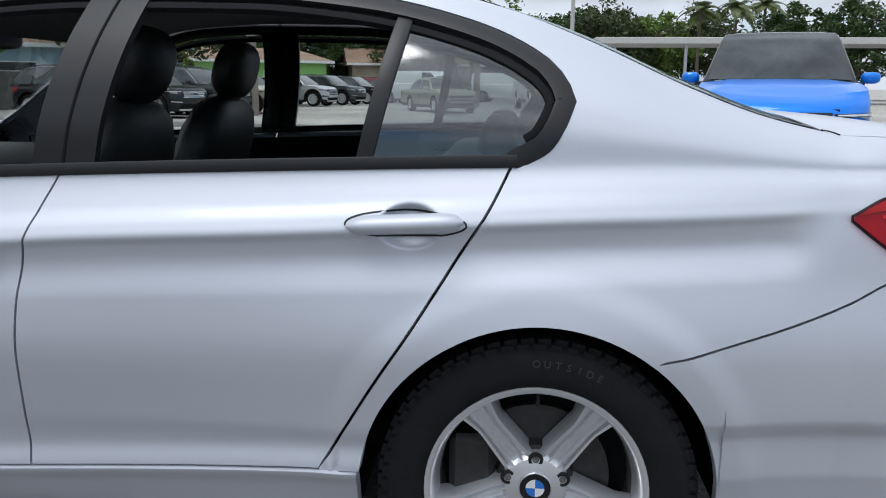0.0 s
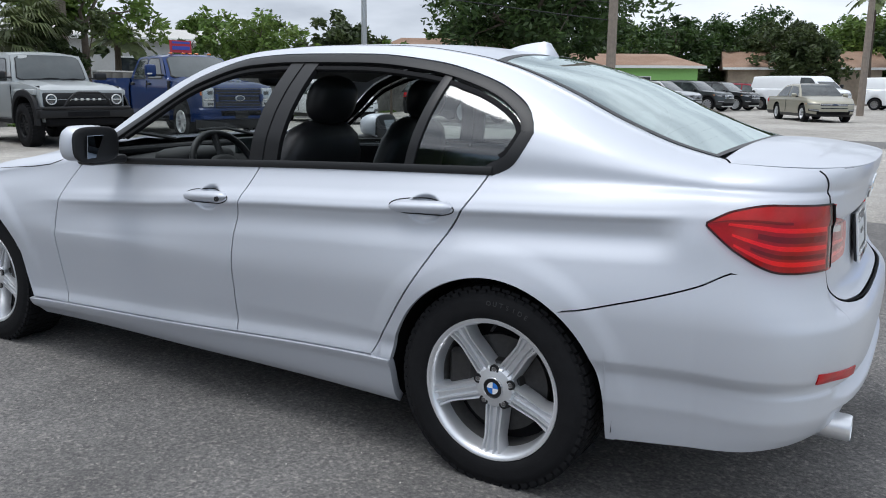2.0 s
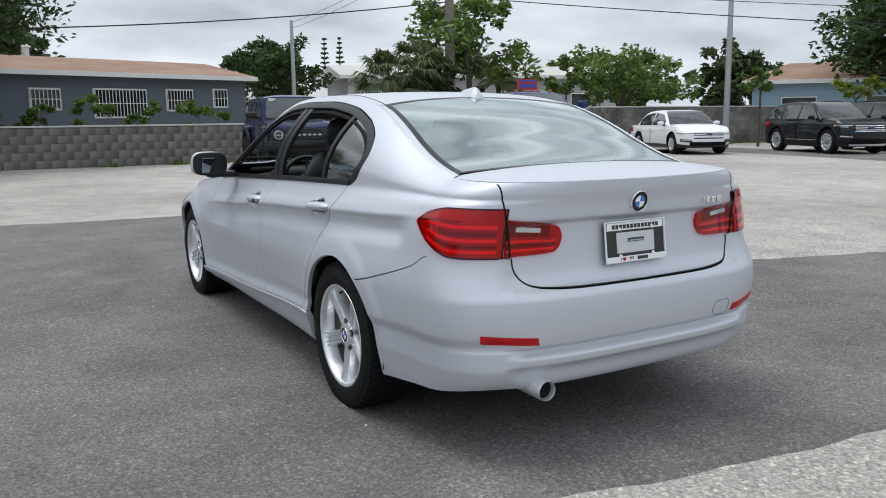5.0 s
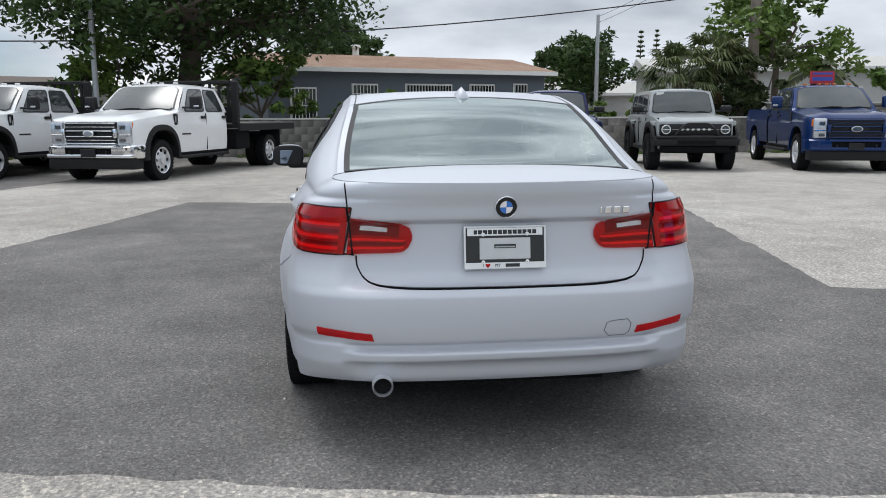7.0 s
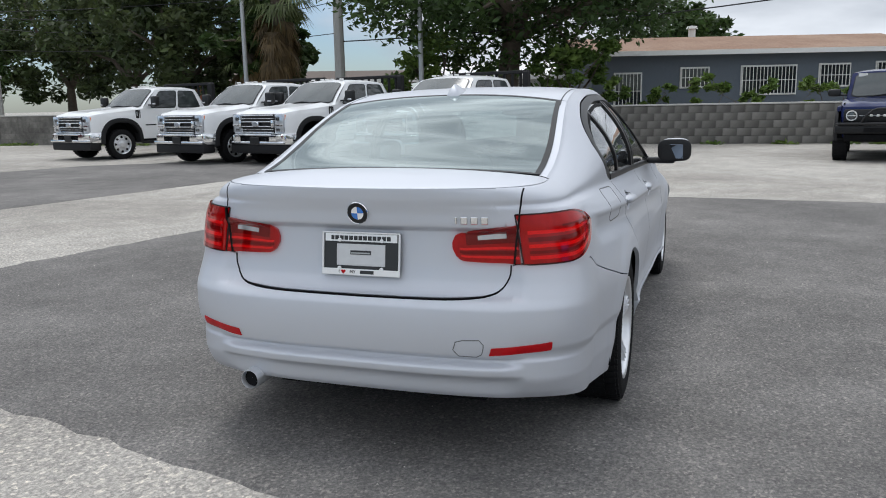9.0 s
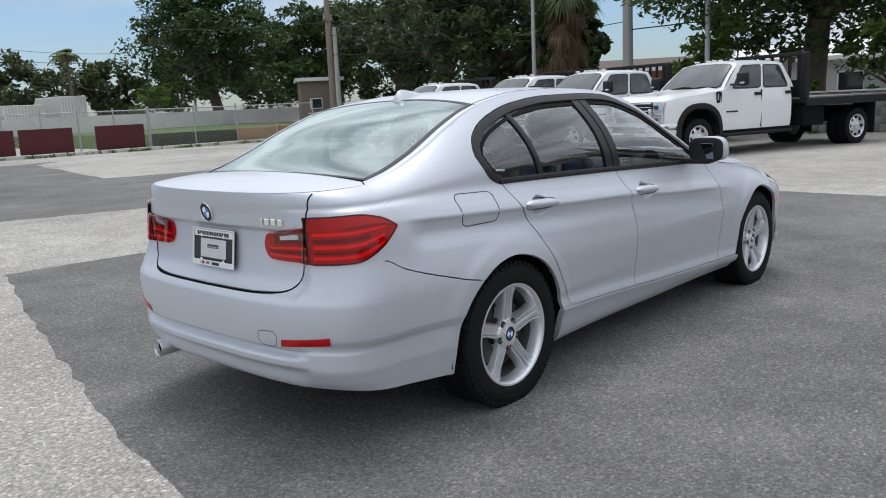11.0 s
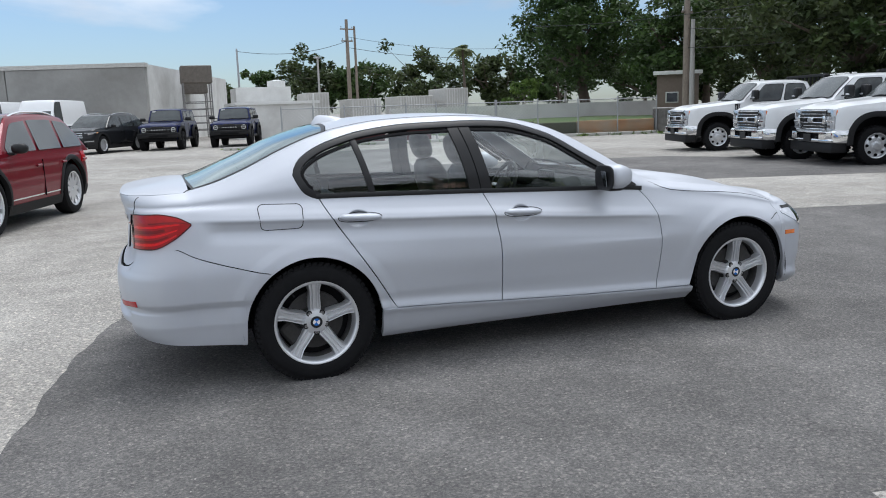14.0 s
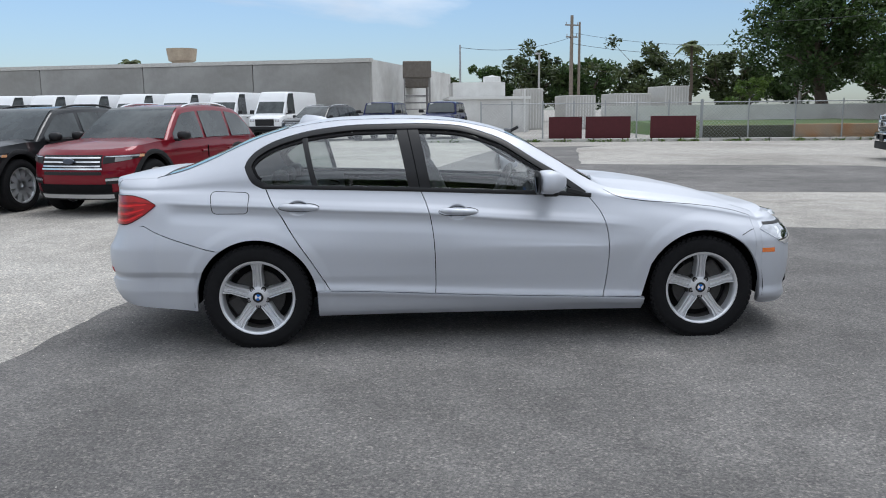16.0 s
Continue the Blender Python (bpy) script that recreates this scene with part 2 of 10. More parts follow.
def lathe(bm, profile, sides=32, axis="Y", centre=(0, 0, 0), close=False):
    """Turns (radius, along) round an axis through centre."""
    rings = []
    for r, h in profile:
        ring = []
        for k in range(sides):
            a = 2 * math.pi * k / sides
            c, s = r * math.cos(a), r * math.sin(a)
            v = {"Y": (c, h, s), "Z": (c, s, h), "X": (h, c, s)}[axis]
            ring.append(bm.verts.new(Vector(v) + Vector(centre)))
        rings.append(ring)
    pairs = list(zip(rings, rings[1:])) + ([(rings[-1], rings[0])] if close else [])
    for a, b in pairs:
        for k in range(sides):
            bm.faces.new((a[k], a[(k + 1) % sides], b[(k + 1) % sides], b[k]))
    return bm


def poly_prism(bm, pts, z0, z1):
    """An upright prism over a plan polygon."""
    lo = [bm.verts.new((x, y, z0)) for x, y in pts]
    hi = [bm.verts.new((x, y, z1)) for x, y in pts]
    bm.faces.new(lo[::-1])
    bm.faces.new(hi)
    for i in range(len(pts)):
        j = (i + 1) % len(pts)
        bm.faces.new((lo[i], lo[j], hi[j], hi[i]))
    return bm


def pch(knots):
    """A smooth curve through (x, value) knots with no overshoot."""
    xs = np.array([k[0] for k in knots], float)
    vs = np.array([k[1] for k in knots], float)
    h = np.diff(xs)
    d = np.diff(vs) / h
    m = np.zeros(len(xs))
    m[0], m[-1] = d[0], d[-1]
    for i in range(1, len(xs) - 1):
        if d[i - 1] * d[i] > 0:
            w1, w2 = 2 * h[i] + h[i - 1], h[i] + 2 * h[i - 1]
            m[i] = (w1 + w2) / (w1 / d[i - 1] + w2 / d[i])

    def f(x):
        if x <= xs[0]:
            return float(vs[0] + m[0] * (x - xs[0]) * 0)
        if x >= xs[-1]:
            return float(vs[-1])
        i = int(np.searchsorted(xs, x) - 1)
        t = (x - xs[i]) / h[i]
        return float((1 + 2 * t) * (1 - t) ** 2 * vs[i] + t * (1 - t) ** 2 * h[i] * m[i] + t * t * (3 - 2 * t) * vs[i + 1] + t * t * (t - 1) * h[i] * m[i + 1])

    return f


def lerp(a, b, t):
    return a + (b - a) * t


def spl(knots):
    """A natural cubic spline through (x, value) knots, held level beyond its ends."""
    xs = np.array([k[0] for k in knots], float)
    vs = np.array([k[1] for k in knots], float)
    n, h = len(xs), np.diff(xs)
    a, b = np.zeros((n, n)), np.zeros(n)
    a[0, 0] = a[-1, -1] = 1
    for i in range(1, n - 1):
        a[i, i - 1 : i + 2] = h[i - 1], 2 * (h[i - 1] + h[i]), h[i]
        b[i] = 6 * ((vs[i + 1] - vs[i]) / h[i] - (vs[i] - vs[i - 1]) / h[i - 1])
    m = np.linalg.solve(a, b)

    def f(x):
        x = min(max(x, xs[0]), xs[-1])
        i = min(max(int(np.searchsorted(xs, x) - 1), 0), n - 2)
        p, q = xs[i + 1] - x, x - xs[i]
        return float((m[i] * p**3 + m[i + 1] * q**3) / (6 * h[i]) + (vs[i] / h[i] - m[i] * h[i] / 6) * p + (vs[i + 1] / h[i] - m[i + 1] * h[i] / 6) * q)

    return f


# ---------------------------------------------------------------- ground
def speckled(name, base, dark, light, grain, patch, rough=0.9, bump=0.5, dots=0.62, soft=0.75, stone=1.0):
    """Stony ground: pale and dark grains over broad patches."""
    m = bpy.data.materials.new(name)
    m.use_nodes = True
    nt = m.node_tree
    p = nt.nodes["Principled BSDF"]
    p.inputs["Roughness"].default_value = rough
    p.inputs["Specular IOR Level"].default_value = 0.3
    co = nt.nodes.new("ShaderNodeTexCoord")

    def noise_of(scale, detail=6, rgh=0.6):
        n = nt.nodes.new("ShaderNodeTexNoise")
        n.inputs["Scale"].default_value = scale
        n.inputs["Detail"].default_value = detail
        n.inputs["Roughness"].default_value = rgh
        nt.links.new(co.outputs["Object"], n.inputs["Vector"])
        return n.outputs["Fac"]

    def ramp(fac, stops):
        r = nt.nodes.new("ShaderNodeValToRGB")
        while len(r.color_ramp.elements) < len(stops):
            r.color_ramp.elements.new(0.5)
        for e, (pos, c) in zip(r.color_ramp.elements, stops):
            e.position, e.color = pos, (*c, 1)
        nt.links.new(fac, r.inputs["Fac"])
        return r.outputs["Color"]

    def mixed(kind, fac, a, b):
        x = nt.nodes.new("ShaderNodeMix")
        x.data_type, x.blend_type = "RGBA", kind
        x.inputs["Factor"].default_value = fac
        nt.links.new(a, x.inputs["A"])
        nt.links.new(b, x.inputs["B"])
        return x.outputs["Result"]

    broad = ramp(noise_of(patch, 7, 0.62), ((0.3, dark), (0.5, base), (0.72, light)))
    mid = ramp(noise_of(2.3, 6), ((0.3, (0.82, 0.82, 0.82)), (0.7, (1.12, 1.12, 1.12))))
    fine = ramp(noise_of(grain, 4, 0.75), ((0.36, (0.38, 0.38, 0.39)), (0.5, (1, 1, 1)), (dots + 0.03, (2.0, 1.97, 1.9))))
    col = mixed("MULTIPLY", soft, mixed("MULTIPLY", 1.0, broad, mid), fine)
    # single pale and dark stones set in the surface
    vor = nt.nodes.new("ShaderNodeTexVoronoi")
    vor.inputs["Scale"].default_value = grain * stone
    nt.links.new(co.outputs["Object"], vor.inputs["Vector"])
    sepc = nt.nodes.new("ShaderNodeSeparateColor")
    nt.links.new(vor.outputs["Color"], sepc.inputs[0])
    pick = ramp(sepc.outputs[0], ((0.0, (0.70, 0.70, 0.71)), (0.2, (0.9, 0.9, 0.9)), (0.55, (1, 1, 1)), (0.85, (1.14, 1.13, 1.12)), (0.96, (1.6, 1.57, 1.5))))
    col = mixed("MULTIPLY", 0.85, col, pick)
    nt.links.new(col, p.inputs["Base Color"])
    b = nt.nodes.new("ShaderNodeBump")
    b.inputs["Strength"].default_value = bump
    b.inputs["Distance"].default_value = 0.008
    nt.links.new(noise_of(grain * 0.8, 5, 0.7), b.inputs["Height"])
    nt.links.new(b.outputs["Normal"], p.inputs["Normal"])
    return m


M_LIME = speckled("crushed_limestone_lot", (0.35, 0.332, 0.305), (0.245, 0.230, 0.208), (0.44, 0.422, 0.39), 55, 0.22, soft=0.58)
M_ASPHALT = speckled("worn_asphalt", (0.148, 0.142, 0.137), (0.110, 0.105, 0.102), (0.205, 0.197, 0.190), 88, 0.5, bump=0.7, soft=0.54, stone=1.0)
M_GRASS = mat("grass", (0.05, 0.11, 0.02), rough=0.9, var=0.4, scale=3, second=(0.10, 0.12, 0.035), second_scale=0.4, bump=0.4, bump_scale=20)

bm = bmesh.new()
bmesh.ops.create_grid(bm, x_segments=24, y_segments=24, size=900)
tagged(link_bm("ground", bm, M_LIME), "pale crushed limestone and concrete car lot", "ground", kind="structure")


def rough_outline(pts, step=0.25, amp=0.035, seed=1):
    rnd = random.Random(seed)
    out = []
    for (x0, y0), (x1, y1) in zip(pts, pts[1:] + pts[:1]):
        n = max(1, int(math.hypot(x1 - x0, y1 - y0) / step))
        for i in range(n):
            t = i / n
            out.append((lerp(x0, x1, t) + rnd.gauss(0, amp) * (i > 0), lerp(y0, y1, t) + rnd.gauss(0, amp) * (i > 0)))
    return out


def pad(name, label, pts, seed, top=0.006, amp=0.03, step=0.22):
    bm = bmesh.new()
    line = rough_outline(pts, step, amp, seed)
    area = sum(a[0] * b[1] - b[0] * a[1] for a, b in zip(line, line[1:] + line[:1]))
    if area < 0:
        line = line[::-1]
    hi = [bm.verts.new((x, y, top)) for x, y in line]
    lo = []
    for i, (x, y) in enumerate(line):
        (x0, y0), (x1, y1) = line[i - 1], line[(i + 1) % len(line)]
        d = math.hypot(x1 - x0, y1 - y0) or 1
        lo.append(bm.verts.new((x + (y1 - y0) / d * 0.05, y - (x1 - x0) / d * 0.05, -0.012)))
    bm.faces.new(hi)
    bm.normal_update()
    for i in range(len(line)):
        j = (i + 1) % len(line)
        bm.faces.new((lo[i], lo[j], hi[j], hi[i]))
    bm.normal_update()
    bmesh.ops.triangulate(bm, faces=[f for f in bm.faces if len(f.verts) > 4], quad_method="BEAUTY", ngon_method="EAR_CLIP")
    return tagged(link_bm(name, bm, M_ASPHALT), label, "pavement", kind="structure")


pad("pavement_1", "dark grey worn asphalt pad under the sedan",
    [(-1.49, -1.2), (-1.33, 0.1), (-0.93, 1.85), (-0.19, 4.8), (1.62, 4.62), (3.73, 4.18), (6.0, 3.55), (8.5, 2.96), (8.1, 1.3), (7.9, -0.76),
     (7.55, -4.2), (1.62, -3.0), (1.2, -4.4), (0.9, -5.75), (-1.9, -5.6), (-1.75, -3.2)], 4, amp=0.014, step=0.14)
pad("pavement_2", "dark asphalt lane crossing the pale lot",
    [(0.37, 9.65), (3.4, 8.5), (9.0, 7.4), (14.5, 5.6), (15, 9.0), (12.2, 13.4), (5.65, 15.35), (7.5, 24.2), (8.8, 25.6), (4.84, 25.3), (2.4, 16.75)], 5, amp=0.03, step=0.9)
pad("pavement_3", "asphalt lane beside the far parked rows",
    [(-40, -16.5), (-6, -18.5), (8, -21), (26, -25), (26, -22.4), (8, -18.6), (-6, -16), (-40, -13.5)], 6, amp=0.05, step=0.8)

# ---------------------------------------------------------------- boundary wall of concrete blocks
M_BLOCK = mat("weathered_concrete_block", (0.205, 0.195, 0.178), rough=0.92, var=0.3, scale=7, second=(0.085, 0.08, 0.072), second_scale=0.9, bump=0.5, bump_scale=60, spread=0.16)
M_MORTAR = mat("grey_mortar", (0.14, 0.135, 0.125), rough=0.95, var=0.2, scale=9)
M_COPING = mat("pale_wall_coping", (0.50, 0.49, 0.46), rough=0.85, var=0.15, scale=6)


def block_wall(name, y0, y1, x, height, own_from, own_to):
    """A wall of 0.4 x 0.2 m blocks along y; blocks in the stretch own_from..own_to are pieces of their own."""
    wall = thing(name, "weathered grey concrete block boundary wall", "wall", kind="structure")
    part("mortar", boxbm(x + 0.012, x + 0.19, y0, y1, -0.1, height), M_MORTAR, wall)
    part("coping", boxbm(x - 0.03, x + 0.23, y0, y1, height, height + 0.05, bevel=0.008), M_COPING, wall)
    me = bpy.data.meshes.new("block")
    b = boxbm(-0.008, 0.1, -0.194, 0.194, -0.094, 0.094, bevel=0.007)
    b.to_mesh(me)
    b.free()
    me.materials.append(M_BLOCK)
    rest = bmesh.new()
    rows = int(height / 0.2)
    hh = height / rows
    own = 0
    for r in range(rows):
        n = int((y1 - y0) / 0.4)
        for k in range(n):
            y = y0 + 0.2 + 0.4 * k + (0.2 if r % 2 else 0)
            if y > y1 - 0.2:
                continue
            dx = random.uniform(-0.004, 0.004)
            if own_from < y < own_to and own < 290:
                ob = new("block", me)
                ob.parent = wall
                ob.location = (x + 0.012 + dx, y, hh * (r + 0.5))
                ob.scale.z = hh / 0.2
                own += 1
            else:
                box(rest, x + 0.004 + dx, x + 0.1, y - 0.194, y + 0.194, hh * r + 0.006, hh * (r + 1) - 0.006)
    ob = part("blockwork", rest, M_BLOCK, wall)
    ob["kind"] = "stuff"
    return wall


block_wall("wall_east", -13.6, 28.4, 22.0, 1.15, -8.0, 10.0)
block_wall("wall_east_2", -46.0, -13.6, 22.0, 1.62, -20.0, -13.0)


# ---------------------------------------------------------------- houses
M_SHINGLE = mat("brown_shingle_roof", (0.24, 0.145, 0.095), rough=0.9, var=0.22, scale=8, second=(0.30, 0.20, 0.14), second_scale=0.5, bump=0.4, bump_scale=30)
M_GREYWALL = mat("blue_grey_stucco", (0.105, 0.125, 0.15), rough=0.9, var=0.08, scale=10, bump=0.2, bump_scale=60)
M_WHITEWALL = mat("white_stucco", (0.47, 0.475, 0.47), rough=0.9, var=0.08, scale=4, second=(0.38, 0.38, 0.37), second_scale=0.3, bump=0.2, bump_scale=50)
M_GREENWALL = mat("lime_green_stucco", (0.27, 0.52, 0.16), rough=0.9, var=0.06, scale=6)
M_BLUEWALL = mat("pale_blue_stucco", (0.30, 0.43, 0.50), rough=0.9, var=0.06, scale=6)
M_TANWALL = mat("tan_stucco", (0.40, 0.33, 0.25), rough=0.9, var=0.15, scale=5, second=(0.28, 0.22, 0.17), second_scale=0.6)
M_REDWALL = mat("terracotta_stucco", (0.42, 0.17, 0.11), rough=0.9, var=0.12, scale=5)
M_FRAME = mat("white_window_paint", (0.72, 0.72, 0.70), rough=0.5, var=0.05, scale=10)
M_PANE = mat("dark_window_pane", (0.02, 0.025, 0.03), rough=0.06, coat=0.6, var=0.2, scale=3)
M_CURTAIN = mat("pale_window_blind", (0.30, 0.31, 0.31), rough=0.6, var=0.2, scale=6)


def house(name, label, x, y, yaw, length, depth, wall_h, rise, wall_mat, roof_mat, windows, bars=True, hip=0.0, fascia=0.45, over=0.5):
    """A low house; its front runs along local y at local x = 0 and faces local -x. windows: (y, z, width, height)."""
    h = thing(name, label, "house", m=pose(x, y, 0, 0, 0, yaw))
    part("wall", boxbm(0, depth, -length / 2, length / 2, -0.2, wall_h), wall_mat, h)
    bm = bmesh.new()
    a, b, c, d = -over, depth + over, -length / 2 - over, length / 2 + over
    mid = depth / 2
    base = [(a, c), (b, c), (b, d), (a, d)]
    lo = [bm.verts.new((*p, wall_h)) for p in base]
    hi = [bm.verts.new((*p, wall_h + 0.16)) for p in base]
    r0, r1 = bm.verts.new((mid, c + hip, wall_h + 0.16 + rise)), bm.verts.new((mid, d - hip, wall_h + 0.16 + rise))
    bm.faces.new(lo)
    for i in range(4):
        bm.faces.new((lo[i], lo[(i + 1) % 4], hi[(i + 1) % 4], hi[i]))
    bm.faces.new((hi[0], hi[3], r1, r0))
    bm.faces.new((hi[1], r0, r1, hi[2]))
    bm.faces.new((hi[0], r0, hi[1]))
    bm.faces.new((hi[3], hi[2], r1))
    part("roof", bm, roof_mat, h)
    part("fascia", boxbm(a - 0.03, a - 0.003, c, d, wall_h - 0.02, wall_h + 0.17), M_FRAME, h)
    for wy, wz, ww, wh in windows:
        w = part("window", boxbm(-0.03, 0.02, wy - ww / 2 - 0.06, wy + ww / 2 + 0.06, wz - wh / 2 - 0.06, wz + wh / 2 + 0.06, bevel=0.01), M_FRAME, h)
        part("pane", boxbm(-0.045, -0.034, wy - ww / 2, wy + ww / 2, wz - wh / 2, wz + wh / 2), M_PANE, w)
        if bars:
            n = max(3, int(ww / 0.14))
            for i in range(n + 1):
                yy = wy - ww / 2 + ww * i / n
                part("security_bar", boxbm(-0.10, -0.08, yy - 0.012, yy + 0.012, wz - wh / 2 - 0.04, wz + wh / 2 + 0.04), M_FRAME, w)
            for zz in (wz - wh / 2, wz, wz + wh / 2):
                part("security_bar", boxbm(-0.105, -0.085, wy - ww / 2 - 0.03, wy + ww / 2 + 0.03, zz - 0.012, zz + 0.012), M_FRAME, w)
    return h


grey_house = house("house", "blue-grey stucco bungalow with a brown shingle roof", 32.6, -2.6, 18, 13.4, 8.0, 3.12, 0.85, M_GREYWALL, M_SHINGLE,
                   [(5.2, 1.7, 1.05, 1.4), (2.45, 2.2, 1.1, 0.75), (-0.6, 2.05, 2.2, 1.1), (-3.3, 2.2, 1.2, 0.85), (-5.35, 2.3, 0.65, 0.75)], over=0.45)
part("roof_vent", lathe(bmesh.new(), [(0.001, 4.65), (0.22, 4.62), (0.26, 4.5), (0.16, 4.48), (0.16, 3.6)], 14, "Z", (4.2, 1.4, 0)), M_FRAME, grey_house, "white mushroom roof vent", smooth=True)
house("house", "pale blue stucco house with a brown hip roof", 20.5, -34.5, -52, 9.5, 7, 2.75, 1.0, M_BLUEWALL, M_SHINGLE,
      [(2.6, 1.6, 1.5, 0.9), (-1.2, 1.6, 1.7, 0.9)], bars=False, hip=2.2)
house("house", "lime green bungalow with white trim and a brown roof", 19.0, -55.0, -62, 11, 8, 2.7, 1.0, M_GREENWALL, M_SHINGLE,
      [(3.0, 1.5, 0.9, 1.1), (-1.5, 1.5, 1.2, 1.1)], bars=False, hip=2.0)
house("house", "small tan house with a grey gable roof", 9.0, -72.0, -75, 12, 8, 2.9, 1.5, M_TANWALL, M_SHINGLE, [(1.0, 1.5, 1.2, 1.0)], bars=False)
house("house", "pale grey house with dark windows behind the wall", 36.0, -24.5, -14, 18, 8, 3.5, 0.8, M_WHITEWALL, M_COPING,
      [(6.8, 2.1, 1.0, 0.9), (4.4, 2.1, 1.0, 1.0), (-1.0, 2.1, 1.2, 1.0), (-5.0, 2.1, 1.2, 1.0)], bars=False)
house("house", "small white cottage behind the boundary wall", 37.0, 9.5, 15, 7, 6, 2.5, 0.8, M_WHITEWALL, M_FRAME, [(-1.2, 1.4, 1.0, 1.0)], bars=False)
house("house", "red terracotta house with a low brown roof", 34.0, 19.5, 28, 12, 7, 2.5, 0.6, M_REDWALL, mat("dark_brown_shingle", (0.12, 0.095, 0.08), rough=0.9, var=0.2, scale=8), [(0.0, 1.5, 1.2, 1.0)], bars=False)
house("shed", "low brown flat-roofed shed behind the fence", 27.6, 34.2, 55, 2.3, 4.0, 3.0, 0.10, mat("brown_plaster", (0.20, 0.155, 0.13), rough=0.9, var=0.15, scale=4), M_COPING, [(0.3, 1.7, 0.6, 0.5)], bars=False, over=0.2)
house("house", "white outbuilding with a metal roof", 52.0, -21.0, -5, 14, 7, 2.6, 0.9, M_WHITEWALL, M_COPING, [(0, 1.5, 1, 1)], bars=False)

# ---------------------------------------------------------------- warehouse
M_PANEL = mat("stained_concrete_panel", (0.36, 0.355, 0.34), rough=0.9, var=0.12, scale=1.2, second=(0.22, 0.215, 0.20), second_scale=0.16, bump=0.2, bump_scale=30)
M_WHITEPLASTER = mat("white_painted_concrete", (0.66, 0.66, 0.64), rough=0.85, var=0.1, scale=1.5, second=(0.52, 0.51, 0.49), second_scale=0.4)
wh = thing("warehouse", "long grey concrete warehouse with stained wall panels", "building")
me_panel = bpy.data.meshes.new("wall_panel")
b_ = boxbm(-3.98, 3.98, -0.2, 0.2, -0.3, 4.48, bevel=0.03)
b_.to_mesh(me_panel)
b_.free()
me_panel.materials.append(M_PANEL)
W_TURN = -15.8
W_AT = Matrix.Translation((-0.88, 46.0, 0)) @ pose(0, 0, 0, 0, 0, W_TURN)
for i in range(9):
    ob = new("wall_panel", me_panel)
    ob.parent = wh
    ob.matrix_basis = W_AT @ Matrix.Translation((-4.0 - 8.0 * i, 0.2, 0))
part("parapet", boxbm(-72, 0.05, -0.06, 0.5, 4.48, 4.72, m=W_AT), M_COPING, wh)
part("side_wall", boxbm(-0.4, 0.0, 0.42, 24, -0.3, 4.66, m=W_AT), M_WHITEPLASTER, wh, "white painted end wall")
part("roof", boxbm(-72, -0.4, 0.42, 24, 4.2, 4.4, m=W_AT), M_COPING, wh)
stack = bmesh.new()
lathe(stack, [(0.8, 4.0), (0.85, 5.5), (1.1, 5.6), (1.25, 6.55), (0.001, 6.6)], 10, "Z", (-16.6, 62, 0))
part("roof_vent", stack, M_TANWALL, wh, "brown roof stack")
for k, (yy, zz) in enumerate(((49.0, 3.6), (54.0, 3.1))):
    u = part("rooftop_unit", boxbm(1.2, 3.1, yy, yy + 2.0, zz, zz + 1.1, bevel=0.05), mat("rusty_grey_metal", (0.17, 0.15, 0.13), rough=0.7, metal=0.4, var=0.3, scale=5), wh, "rusty air conditioning unit on a steel frame")
    for px in (1.3, 3.0):
        for py in (yy + 0.1, yy + 1.9):
            part("frame_post", boxbm(px - 0.04, px + 0.04, py - 0.04, py + 0.04, 0, zz), M_STEEL, u)
    for q in range(5):
        part("frame_rail", boxbm(1.3, 3.05, yy + 0.1, yy + 0.16, 0.6 + q * 0.45, 0.66 + q * 0.45), M_STEEL, u)

wb = thing("office_building", "small white flat-roofed block building with rooftop tanks", "building")
part("wall", boxbm(4.2, 9.2, 46.0, 54.0, -0.2, 2.1), M_WHITEPLASTER, wb)
part("parapet", boxbm(4.1, 9.3, 45.9, 54.1, 2.1, 2.28), M_FRAME, wb)
part("upper_wall", boxbm(4.6, 8.2, 50.0, 54.0, 2.28, 3.3), M_WHITEPLASTER, wb)
part("tank", lathe(bmesh.new(), [(0.001, 3.8), (0.6, 3.7), (0.62, 3.3), (0.001, 3.3)], 16, "Z", (7.4, 51, 0)), M_FRAME, wb)
part("pipe", tube(bmesh.new(), [(8.9, 45.85, 0), (8.9, 45.85, 2.7)], 0.06), M_FRAME, wb)
for bx, bw, bh in ((9.6, 1.6, 2.9), (12.8, 2.2, 2.4), (16.4, 2.6, 2.5), (20.0, 1.8, 3.0)):
    c_ = thing("container", "grey and white storage container behind the yard fence", "container")
    part("body", boxbm(bx, bx + bw, 52, 56, 0, bh, bevel=0.03), M_COPING, c_)
    rb = bmesh.new()
    for i in range(int(bw / 0.2)):
        box(rb, bx + 0.06 + i * 0.2, bx + 0.14 + i * 0.2, 51.95, 52.0, 0.1, bh - 0.1)
    part("ribs", rb, M_WHITEPLASTER, c_)

# ---------------------------------------------------------------- yard fence, gates, far kerb
M_MAROON = mat("maroon_fence_screen", (0.075, 0.012, 0.016), rough=0.8, var=0.15, scale=8, bump=0.2, bump_scale=40)
M_GALV = mat("galvanised_steel", (0.42, 0.43, 0.44), rough=0.5, metal=0.7, var=0.1, scale=20)
M_RUST = mat("rust_stained_plaster", (0.38, 0.30, 0.21), rough=0.9, var=0.25, scale=3, second=(0.42, 0.20, 0.07), second_scale=0.7)


def along(p, q, t):
    return (lerp(p[0], q[0], t), lerp(p[1], q[1], t))


